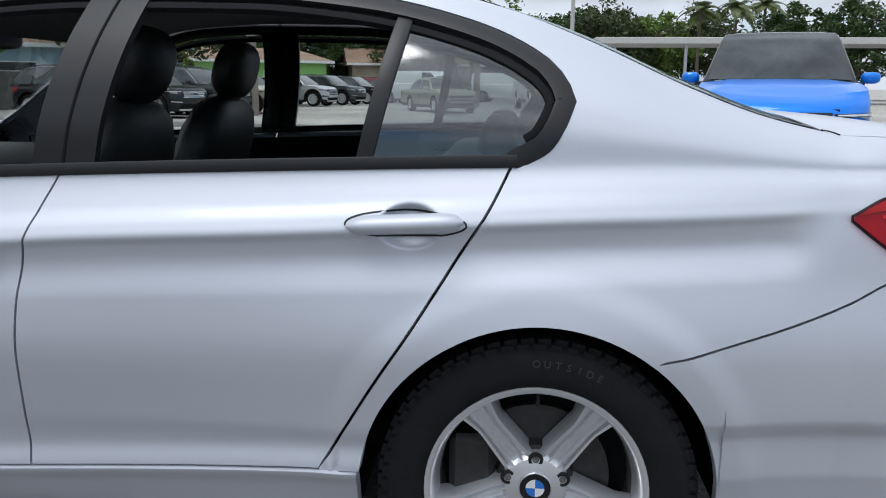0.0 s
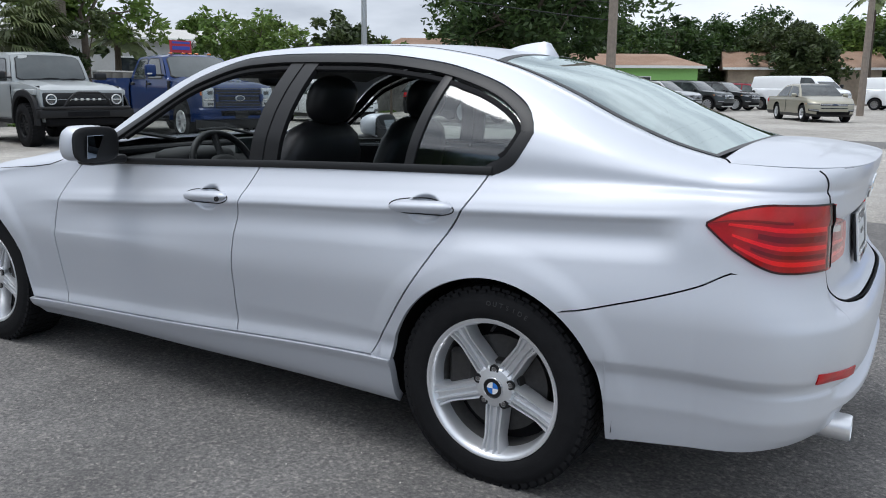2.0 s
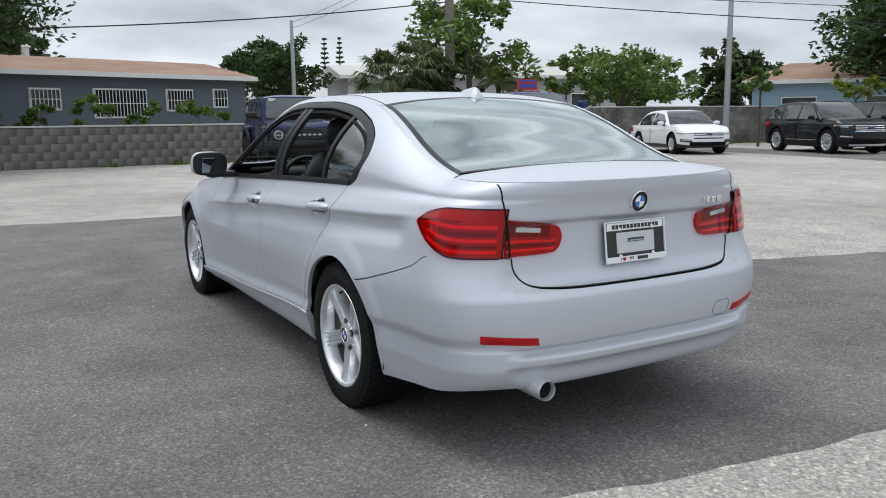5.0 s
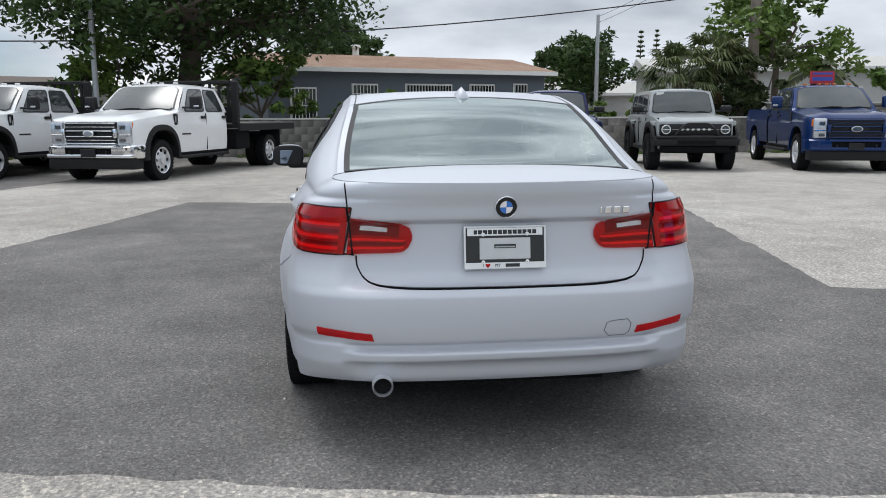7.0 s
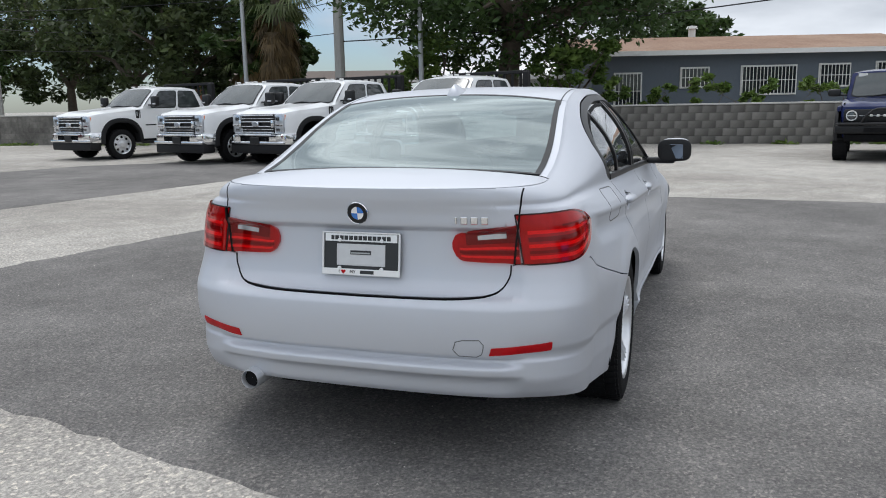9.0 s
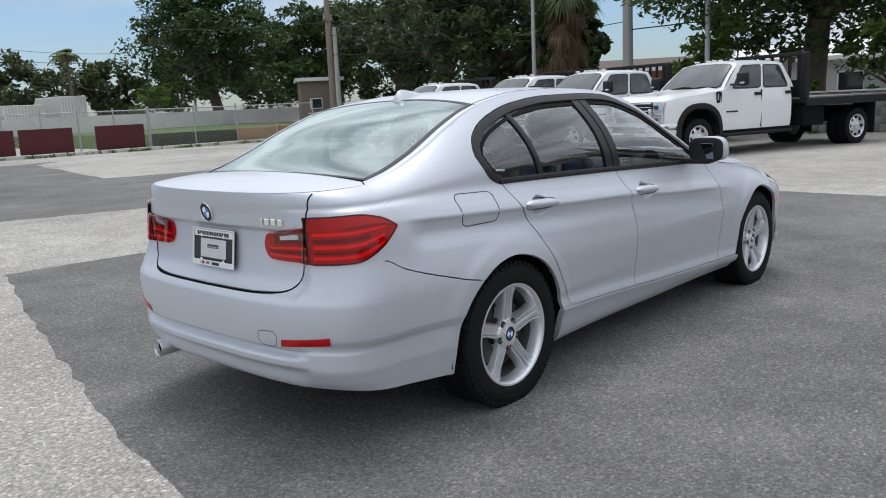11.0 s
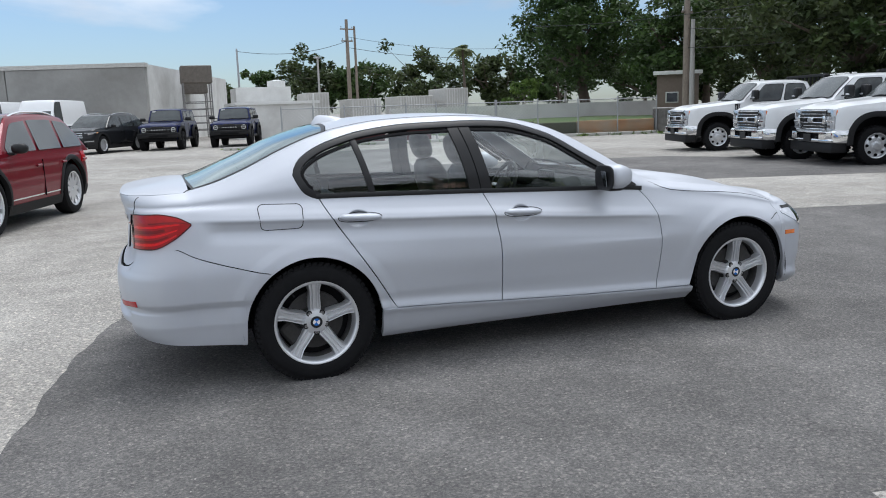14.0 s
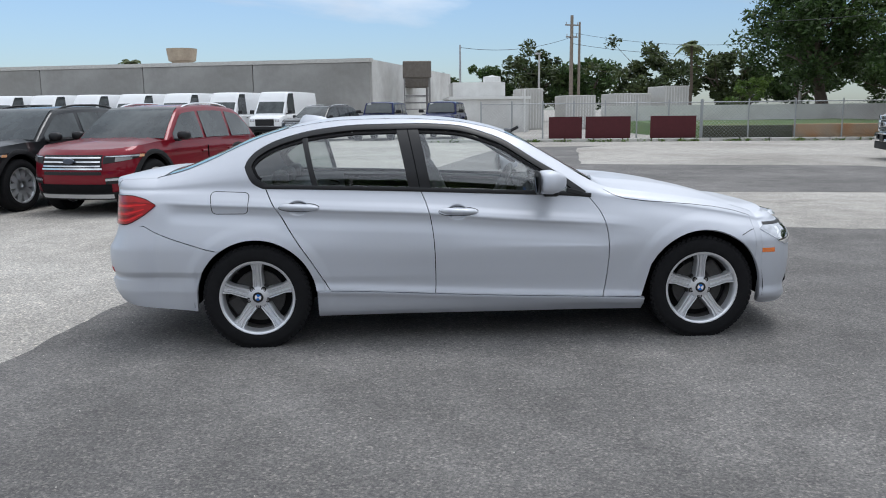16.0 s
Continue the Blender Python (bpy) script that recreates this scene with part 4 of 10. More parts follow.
tree("leafy garden tree before the pale house", 27.0, -27.0, 4.6, 1.4, 2.2, 44, M_LEAF2, clumps=45, per=70, size=0.15, trunk=0.1)
feather_palm("small feather palm in the garden", 26.3, -17.8, 3.0, 45, 1.5)
tree("big dense dark green tree by the parked row", 17.2, -36.0, 8.6, 2.1, 5.2, 46, M_LEAF, clumps=150, per=100, size=0.19, trunk=0.35, fork=7)
tree("small yellow-green tree by the parked row", 16.4, -28.0, 3.0, 1.6, 0.75, 47, M_LEAF4, clumps=14, per=60, size=0.12, trunk=0.05)
tree("small yellow-green tree by the parked row", 14.0, -30.5, 2.9, 1.6, 0.6, 48, M_LEAF4, clumps=10, per=60, size=0.12, trunk=0.05)
tree("small green tree by the parked row", 18.5, -25.0, 3.4, 1.9, 0.7, 49, M_LEAF2, clumps=12, per=60, size=0.12, trunk=0.05)
for i, (x, y, tp, r) in enumerate(((30, -50, 6.2, 2.2), (36, -44, 6.0, 2.6), (42, -36, 5.6, 2.4), (24, -66, 7.2, 4.0), (17.5, -78, 7.8, 4.4), (11.5, -76, 7.4, 4.0), (6.5, -80, 8.0, 4.3),
                                   (1.0, -79.5, 8.0, 4.3), (-4, -84, 8.6, 4.2), (-9, -80, 9.2, 4.2), (-14, -82, 8.8, 4.0), (-27, -82, 9.6, 4.6), (-33, -81, 9.8, 4.8), (-40, -80, 9.0, 4.4), (55, -30, 5.2, 2.6), (20.5, -72, 7.6, 4.6), (14.0, -84, 9.0, 5.0), (9.0, -72, 6.4, 3.4), (3.5, -86, 9.0, 5.0), (-1.5, -74, 7.0, 3.6), (-7, -88, 9.6, 5.0), (-20, -86, 9.2, 5.0), (27, -74, 8.0, 5.0), (33, -62, 7.0, 4.2), (-12, -90, 9.5, 5), (-46, -82, 9, 5))):
    tree("far tree in the belt behind the parking lot", x, y, tp, 1.0, r, 60 + i, (M_LEAF, M_LEAF3, M_LEAF2, M_LEAF)[i % 4], clumps=110, per=70, size=0.24, trunk=0.25)
for i, (x, y) in enumerate(((-16.8, -76), (-22.8, -77), (-19.5, -74), (4.0, -72))):
    feather_palm("far palm above the parking canopy", x, y, 8.2 + 0.5 * (i % 2), 80 + i, 2.4)
tree("large spreading tree on the grass behind the fence", 30.6, 49.3, 11.0, 2.6, 4.9, 90, M_LEAF, clumps=170, per=110, size=0.18, lean=-1.2, trunk=0.42, fork=8)
tree("bright young tree against the white wall", 24.6, 48.6, 3.6, 0.9, 1.5, 91, M_LEAF2, clumps=22, per=60, size=0.14, trunk=0.06)
tree("tall dark tree by the shed", 32.2, 40.6, 9.2, 1.5, 3.6, 92, M_LEAF, clumps=110, per=90, size=0.18, trunk=0.3)
tree("tall dark tree by the shed", 35.2, 41.5, 9.0, 1.5, 3.6, 93, M_LEAF3, clumps=100, per=90, size=0.18, trunk=0.3)
for i, (x, y, tp, r) in enumerate(((16.9, 88.4, 8.6, 4.3), (22.5, 86.5, 7.2, 4.4), (27.6, 78.5, 7.8, 4.4), (11.7, 88.8, 6.3, 2.8), (33.5, 74, 6.8, 4.0), (39, 70, 7.6, 4.0), (6.0, 92, 5.8, 3.0), (44, 62, 8.0, 4.5))):
    tree("far tree on the skyline behind the yard", x, y, tp, 1.2, r, 100 + i, M_LEAF if i % 2 else M_LEAF3, clumps=70, per=70, size=0.27, trunk=0.22)
feather_palm("thin far palm on the skyline", 27.5, 67.7, 7.0, 110, 1.5)
for i, (x, y) in enumerate(((-19.5, 70), (-22.0, 66), (-14.2, 72))):
    feather_palm("far palm top above the warehouse", x, y, 5.6, 112 + i, 1.6)
for i, (y, h) in enumerate(((3.9, 1.5), (2.0, 1.9), (0.6, 1.7), (-1.2, 1.95), (-2.4, 1.9), (-4.4, 1.7), (-6.4, 1.75), (5.6, 1.6), (-8.6, 2.0), (-9.6, 2.2), (9.8, 1.8), (12.0, 1.7))):
    tree("leafy green bush peeping over the block wall", 23.3 + 0.3 * (i % 3), y, h + 0.15, 0.5, 0.55 + 0.15 * (i % 2), 130 + i, M_LEAF2, clumps=12, per=60, size=0.10, trunk=0.03, name="shrub", fork=3)

# weeds along the wall foot and the far kerb, one object
rng = np.random.default_rng(5)
cs = [(21.7 - 0.25 * rng.random(), rng.uniform(-40, 30), 0.03) for _ in range(120)] + [(q, 30.85 - 0.148 * q + 0.5 * rng.random(), 0.05) for q in rng.uniform(2, 22, 130)]
v_, f_ = leaf_cloud(rng, np.array(cs), np.full(len(cs), 0.22), 26, 0.07, 0.35)
v_[:, 2] = np.maximum(v_[:, 2], 0.0)
tagged(new("weeds", mesh_np("weeds", v_, f_, M_LEAF2)), "dry weeds along the wall foot and kerb", "weeds", kind="stuff")

# open-sided parking canopy in the far lot
cn = thing("parking_canopy", "long flat white parking canopy on thin posts", "canopy")
part("roof", boxbm(-48, -5.5, -63, -57, 4.15, 4.6, bevel=0.03), M_COPING, cn)
for i in range(9):
    part("post", boxbm(-47 + i * 5, -46.8 + i * 5, -57.6, -57.4, 0, 4.2), M_GALV, cn)


# ---------------------------------------------------------------- parked vehicles
def wheel_meshes(r, width, rim_r, rim_mat, spokes, key):
    """Shared meshes of a road wheel whose outer face looks along +y: tyre and rim."""
    t = bmesh.new()
    w = width / 2
    lathe(t, [(rim_r, -w), (rim_r + 0.03, -w - 0.004), (r - 0.05, -w), (r - 0.012, -w * 0.85), (r, -w * 0.6), (r, w * 0.6), (r - 0.012, w * 0.85),
              (r - 0.05, w), (rim_r + 0.03, w + 0.004), (rim_r, w * 0.92)], 28, close=True)
    g = bmesh.new()
    lathe(g, [(rim_r, w * 0.95), (rim_r - 0.02, w * 0.9), (rim_r - 0.03, w * 0.3), (rim_r - 0.03, -w * 0.8), (rim_r, -w * 0.9)], 28)
    lathe(g, [(0.001, w * 0.62), (0.05, w * 0.62), (0.07, w * 0.5), (0.07, w * 0.2)], 14)
    for k in range(spokes):
        m = Matrix.Rotation(2 * math.pi * k / spokes, 4, "Y")
        box(g, 0.03, rim_r - 0.012, w * 0.38, w * 0.72, -0.03 - 0.1 / spokes, 0.03 + 0.1 / spokes, m=m)
    d = bmesh.new()
    lathe(d, [(rim_r - 0.04, w * 0.1), (0.001, w * 0.1)], 20)
    out = []
    for nm, bm_, mt in (("tyre", t, M_RUBBER), ("rim", g, rim_mat), ("brake_disc", d, M_VOID)):
        me = bpy.data.meshes.new(nm + "_" + key)
        bm_.to_mesh(me)
        bm_.free()
        me.materials.append(mt)
        me.polygons.foreach_set("use_smooth", [True] * len(me.polygons))
        me.set_sharp_from_angle(angle=radians(40))
        out.append(me)
    return out


WHEELS = {}


def add_wheels(car, wb, track, r, width, rim_r, rim_mat, spokes, dual=False):
    key = f"{r}_{rim_r}_{spokes}_{rim_mat.name}"
    if key not in WHEELS:
        WHEELS[key] = wheel_meshes(r, width, rim_r, rim_mat, spokes, key)
    for x in (-wb / 2, wb / 2):
        for s in (1, -1):
            w = new("wheel")
            w.empty_display_size = 0.2
            w.parent = car
            w.matrix_basis = pose(x, s * track / 2, r, 0, 0, 0 if s > 0 else 180)
            for nm, me in zip(("tyre", "rim", "brake_disc"), WHEELS[key]):
                o = new(nm, me)
                o.parent = w


def quad_panel(bm, corners, u0, u1, v0, v1, lift, thick=0.008, n=1):
    """A thin pane on the bilinear patch of four corners (a bottom-left, b bottom-right, c top-right, d top-left)."""
    a, b, c, d = [Vector(p) for p in corners]
    nrm = (b - a).cross(d - a).normalized()
    at = lambda u, v: a.lerp(b, u).lerp(d.lerp(c, u), v)  # noqa: E731
    ps = [at(u0, v0), at(u1, v0), at(u1 - 0.0, v1), at(u0, v1)]
    o = [bm.verts.new(p + nrm * lift) for p in ps]
    i = [bm.verts.new(p + nrm * (lift - thick)) for p in ps]
    bm.faces.new(o)
    for k in range(4):
        bm.faces.new((o[k], i[k], i[(k + 1) % 4], o[(k + 1) % 4]))
    return bm


def wrapped_body(car, paint_mat, xf, xb, w, wb, r, arch, bot, belt, hood, nose, wsb, rb, style):
    """Rounded lower body: a flank section swept along x and wrapped round nose and tail, with bonnet and rear deck on top. Returns skin(q, z)."""
    low = style == "low"
    at = lambda u: lerp(bot, belt, u)  # noqa: E731
    wide = pch([(bot - 0.1, 0.90 * w), (bot, 0.94 * w), (at(0.22), 0.983 * w), (at(0.5), w), (at(0.74), 0.985 * w), (at(0.80), 0.99 * w), (at(0.90), 0.965 * w), (belt, 0.945 * w), (belt + 0.1, 0.93 * w)])
    up = lambda u: lerp(bot, nose, u)  # noqa: E731
    nx = pch([(bot - 0.1, xf - 0.16), (bot, xf - 0.08), (up(0.25), xf - 0.01), (up(0.45), xf), (up(0.72), xf - 0.015), (up(0.9), xf - 0.06), (nose, xf - 0.13), (nose + 0.1, xf - 0.4)])
    tx = pch([(bot - 0.1, xb + 0.2), (bot, xb + 0.1), (at(0.3), xb), (at(0.6), xb + 0.03), (belt - 0.05, xb + (0.03 if low else 0.1)), (belt + 0.05, xb + (0.02 if low else 0.13))])
    fq, rq = xf - 0.62, xb + 0.5

    def turn(phi, n):
        a = min(1.0, phi) * math.pi / 2
        c, s = max(0.0, math.cos(a)), math.sin(a)
        k = (c ** n + s ** n) ** (1 / n)
        return c / k, s / k

    def skin(q, z, side=1):
        if q > fq:
            c, k = turn(q - fq, 2.7)
            return Vector((fq + (nx(z) - fq) * k, side * wide(z) * c, z))
        if q < rq:
            c, k = turn(rq - q, 3.2)
            return Vector((rq + (tx(z) - rq) * k, side * wide(z) * c, z))
        return Vector((q, side * wide(z), z))

    deck = pch([(xb, belt - (0.0 if low else 0.02)), (rb, belt), (wsb, hood), (lerp(wsb, xf, 0.5), lerp(hood, nose, 0.30)), (lerp(wsb, xf, 0.85), lerp(hood, nose, 0.78)), (xf, nose)])
    crown = 0.045

    def top_of(q):
        z = deck(q)
        for _ in range(3):
            z = deck(skin(q, z).x)
        return z

    def low_of(q):
        z = bot
        for c in (-wb / 2, wb / 2):
            if abs(q - c) < arch:
                z = max(z, r + math.sqrt(arch * arch - (q - c) ** 2))
        return min(z, top_of(q) - 0.04)

    qs = sorted(set([round(lerp(rq - 1, rq, i / 16), 4) for i in range(17)] + [round(lerp(rq, fq, i / 24), 4) for i in range(25)] + [round(lerp(fq, fq + 1, i / 18), 4) for i in range(19)]
                    + [round(c + arch * math.cos(math.pi * i / 18), 4) for c in (-wb / 2, wb / 2) for i in range(19)]))
    bm = bmesh.new()
    for side in (1, -1):
        cols = []
        for q in qs:
            b0, t0 = low_of(q), top_of(q)
            cols.append([bm.verts.new(skin(q, z, side)) for z in [lerp(b0, t0, v) for v in (0, 0.12, 0.26, 0.4, 0.54, 0.66, 0.74, 0.80, 0.87, 0.95, 1.0)]])
        for a, b in zip(cols, cols[1:]):
            for k in range(10):
                f = (a[k], b[k], b[k + 1], a[k + 1])
                bm.faces.new(f if side < 0 else f[::-1])
    bmesh.ops.remove_doubles(bm, verts=bm.verts, dist=0.0005)
    bmesh.ops.recalc_face_normals(bm, faces=bm.faces)
    part("body", bm, paint_mat, car, smooth=True, angle=40)
    for nm, x0, q_of in (("bonnet", wsb - 0.12, lambda t: fq + (1 - abs(t))), ("rear_deck", rb + 0.1, lambda t: rq - (1 - abs(t)))):
        bm = bmesh.new()
        cols = []
        for i in range(33):
            t = 2 * i / 32 - 1
            q = q_of(math.copysign(abs(t) ** 1.2, t))
            e = skin(q, top_of(q), 1 if t >= 0 else -1)
            row = []
            for k in range(13):
                v = k / 12
                x = lerp(x0, e.x, v)
                y = lerp(t * wide(deck(x)) * 0.995, e.y, v ** 3)
                z = deck(x)
                cr = crown * (1 - t * t) * (1 - v ** 4) + (0.012 * math.exp(-((abs(t) - 0.62) / 0.14) ** 2) * (1 - v ** 3) if nm == "bonnet" else 0)
                row.append(bm.verts.new((x, y, lerp(z, e.z, v ** 6) + cr)))
            cols.append(row)
        for a, b in zip(cols, cols[1:]):
            for k in range(12):
                bm.faces.new((a[k], b[k], b[k + 1], a[k + 1]))
        bmesh.ops.remove_doubles(bm, verts=bm.verts, dist=0.0005)
        bmesh.ops.recalc_face_normals(bm, faces=bm.faces)
        part(nm, bm, paint_mat, car, smooth=True, angle=50)
    return skin


def skin_panel(skin, q0, q1, z0, z1, off, side=0, thick=0.012, n=14):
    """A thin panel laid on a wrapped body between q0 and q1; z0 and z1 are heights or functions of 0..1. side 0 runs across the whole nose or tail."""
    bm = bmesh.new()
    f0 = z0 if callable(z0) else (lambda u: z0)
    f1 = z1 if callable(z1) else (lambda u: z1)
    stations = [(q, side) for q in [lerp(q0, q1, i / n) for i in range(n + 1)]] if side else [(lerp(q0, q1, i / n), 1) for i in range(n + 1)] + [(lerp(q1, q0, i / n), -1) for i in range(1, n + 1)]
    front = q1 > 0
    rows, back = [], []
    for q, sd in stations:
        u = (q - q0) / (q1 - q0)
        ra, rb_ = [], []
        for v in (0, 0.25, 0.5, 0.75, 1):
            z = lerp(f0(u), f1(u), v)
            p = skin(q, z, sd)
            e = skin(q + (0.01 if q < q1 else -0.01), z, sd) - p
            nrm = Vector((p.x * 0.25 + (0.3 if front else -0.3), p.y, 0)).normalized() if e.length < 1e-6 else Vector((e.y, -e.x, 0)).normalized()
            if nrm.dot(Vector((p.x - (1.0 if front else -1.0), p.y, 0))) < 0:
                nrm = -nrm
            ra.append(bm.verts.new(p + nrm * off))
            rb_.append(bm.verts.new(p + nrm * (off - thick)))
        rows.append(ra)
        back.append(rb_)
    for a, b, c, d in zip(rows, rows[1:], back, back[1:]):
        for k in range(4):
            bm.faces.new((a[k], b[k], b[k + 1], a[k + 1]))
        bm.faces.new((a[0], c[0], d[0], b[0]))
        bm.faces.new((a[4], b[4], d[4], c[4]))
    for a, c in ((rows[0], back[0]), (rows[-1], back[-1])):
        bm.faces.new(a + c[::-1])
    bmesh.ops.recalc_face_normals(bm, faces=bm.faces)
    return bm


def wrapped_face(car, skin, mt, xf, xb, w, wb, r, arch, bot, belt, hood, nose, style, emblem, clad, rails, ht, zt, rf, rr):
    """Grille, lamps, bumper openings, cladding and trim of a wrapped body."""
    fq, rq = xf - 0.62, xb + 0.5
    h = nose - bot
    low = style == "low"
    g0, g1 = (nose - 0.30 * h, nose - 0.13 * h) if low else (nose - 0.36 * h, nose - 0.07 * h)
    g = part("grille", skin_panel(skin, fq + 0.655, fq + 1, g0, g1, 0.008), M_TRIM, car, smooth=True)
    bars = 1 if low else 3
    for i in range(bars):
        z = lerp(g0, g1, (i + 0.6) / (bars + 0.2))
        part("grille_bar", skin_panel(skin, fq + 0.665, fq + 1, z - 0.010, z + 0.010, 0.018), M_CHROME, g, smooth=True)
    if not low:
        part("grille_edge", skin_panel(skin, fq + 0.65, fq + 1, g0 - 0.015, g0 + 0.008, 0.02), M_CHROME, g, smooth=True)
    em = part("grille_emblem", lathe(bmesh.new(), [(0.001, 0.012), (0.05, 0.010), (0.056, 0.004), (0.056, -0.02)], 24, "X", (0, 0, 0)), mat("emblem_dark_blue", (0.03, 0.045, 0.08), rough=0.3, coat=1.0, var=0.1, scale=60), g, smooth=True)
    em.matrix_local = Matrix.Translation((xf + 0.02, 0, lerp(g0, g1, 0.55))) @ Matrix.Diagonal((1, 1.55, 0.75, 1))
    for s in (1, -1):
        hl = part("headlight", skin_panel(skin, fq + 0.12, fq + 0.64, lambda u: lerp(g1 - 0.05 * h, g0 + 0.10 * h, u), lambda u: lerp(g1 + 0.005, g1 - 0.012, u), 0.010, side=s), M_TRIM, car, "slim headlight with a dark inner bowl", smooth=True)
        part("lamp_strip", skin_panel(skin, fq + 0.14, fq + 0.62, lambda u: g1 - 0.045 * h + 0.0 * u, lambda u: lerp(g1, g1 - 0.018, u), 0.016, side=s), M_LENS, hl, smooth=True)
        part("lamp_bowl", skin_panel(skin, fq + 0.32, fq + 0.52, lambda u: lerp(g1 - 0.10 * h, g0 + 0.14 * h, u), lambda u: g1 - 0.055 * h, 0.015, side=s, n=5), M_STEEL, hl, smooth=True)
        part("turn_lamp", skin_panel(skin, fq + 0.10, fq + 0.2, g1 - 0.06 * h, g1 + 0.0, 0.017, side=s, n=4), mat("pale_amber_lens", (0.8, 0.42, 0.22), rough=0.2, coat=1.0, var=0.1, scale=40), hl, smooth=True)
        z = bot + 0.40 * h
        fg = part("fog_lamp", skin_panel(skin, fq + 0.30, fq + 0.62, lambda u, z=z: lerp(z - 0.04, z - 0.065, u), lambda u, z=z: lerp(z + 0.055, z + 0.025, u), 0.006, side=s, n=6), M_TRIM, car, smooth=True)
        part("fog_strip", skin_panel(skin, fq + 0.34, fq + 0.62, lambda u, z=z: lerp(z + 0.0, z - 0.02, u), lambda u, z=z: lerp(z + 0.035, z + 0.012, u), 0.014, side=s, n=6), M_LENS, fg, smooth=True)
        part("tail_light", skin_panel(skin, rq - 0.55, rq + 0.02, belt - 0.22, belt - 0.06, 0.010, side=s), M_REDLENS, car, smooth=True)
        part("door_line", skin_panel(skin, -wb / 2 + arch + 0.08, wb / 2 - arch - 0.06, bot + 0.19 * (belt - bot), bot + 0.215 * (belt - bot), 0.006, side=s, thick=0.02), M_CHROME if clad else mt, car, smooth=True)
    part("upper_slot", skin_panel(skin, fq + 0.66, fq + 1, bot + 0.50 * h, bot + 0.57 * h, 0.004), M_TRIM, car, smooth=True)
    part("lower_intake", skin_panel(skin, fq + 0.56, fq + 1, bot + 0.10 * h, bot + 0.30 * h, 0.005), M_VOID, car, smooth=True)
    cm = clad or M_TRIM
    for s in (1, -1):
        part("front_cladding", skin_panel(skin, wb / 2 + arch - 0.03, fq + 1, bot - 0.03, lambda u: bot + lerp(0.20, 0.10, min(1, u * 2)) * h, 0.010, side=s), cm, car, smooth=True)
        part("rear_cladding", skin_panel(skin, -wb / 2 - arch + 0.03, rq - 1, bot - 0.02, bot + 0.22 * h, 0.010, side=s), cm, car, smooth=True)
        part("sill", skin_panel(skin, -wb / 2 + arch - 0.03, wb / 2 - arch + 0.03, bot - 0.05, bot + 0.13 * h, 0.012, side=s, thick=0.05), cm, car, smooth=True)
        if clad:
            for c in (-wb / 2, wb / 2):
                f = bmesh.new()
                rows = []
                for i in range(25):
                    a = math.pi * (-0.06 + 1.12 * i / 24)
                    row = []
                    for rad, off in ((arch - 0.012, -0.05), (arch - 0.008, 0.012), (arch + 0.025, 0.016), (arch + 0.058, 0.010), (arch + 0.064, -0.01)):
                        x, z = c + rad * math.cos(a), r + rad * math.sin(a)
                        p = skin(x, min(z, belt), s)
                        row.append(f.verts.new((p.x, p.y + s * off, z)))
                    rows.append(row)
                for a, b in zip(rows, rows[1:]):
                    for k in range(4):
                        f.faces.new((a[k], b[k], b[k + 1], a[k + 1]))
                bmesh.ops.recalc_face_normals(f, faces=f.faces)
                part("wheel_flare", f, clad, car, smooth=True)
    if not low:
        part("skid_plate", skin_panel(skin, fq + 0.55, fq + 1, bot - 0.01, bot + 0.05, 0.02), M_ALLOY, car, smooth=True)
    if rails:
        for s in (1, -1):
            n = 14
            pts = [(lerp(rf - 0.12, rr + 0.12, i / n), s * ht * 0.93, zt - 0.035 + 0.055 * min(1, 4 * (i / n) * 1.0, 4 * (1 - i / n)) ** 0.6 - 0.02 * (2 * i / n - 1) ** 2) for i in range(n + 1)]
            part("roof_rail", tube(bmesh.new(), pts, 0.017, 8), rails, car, smooth=True)


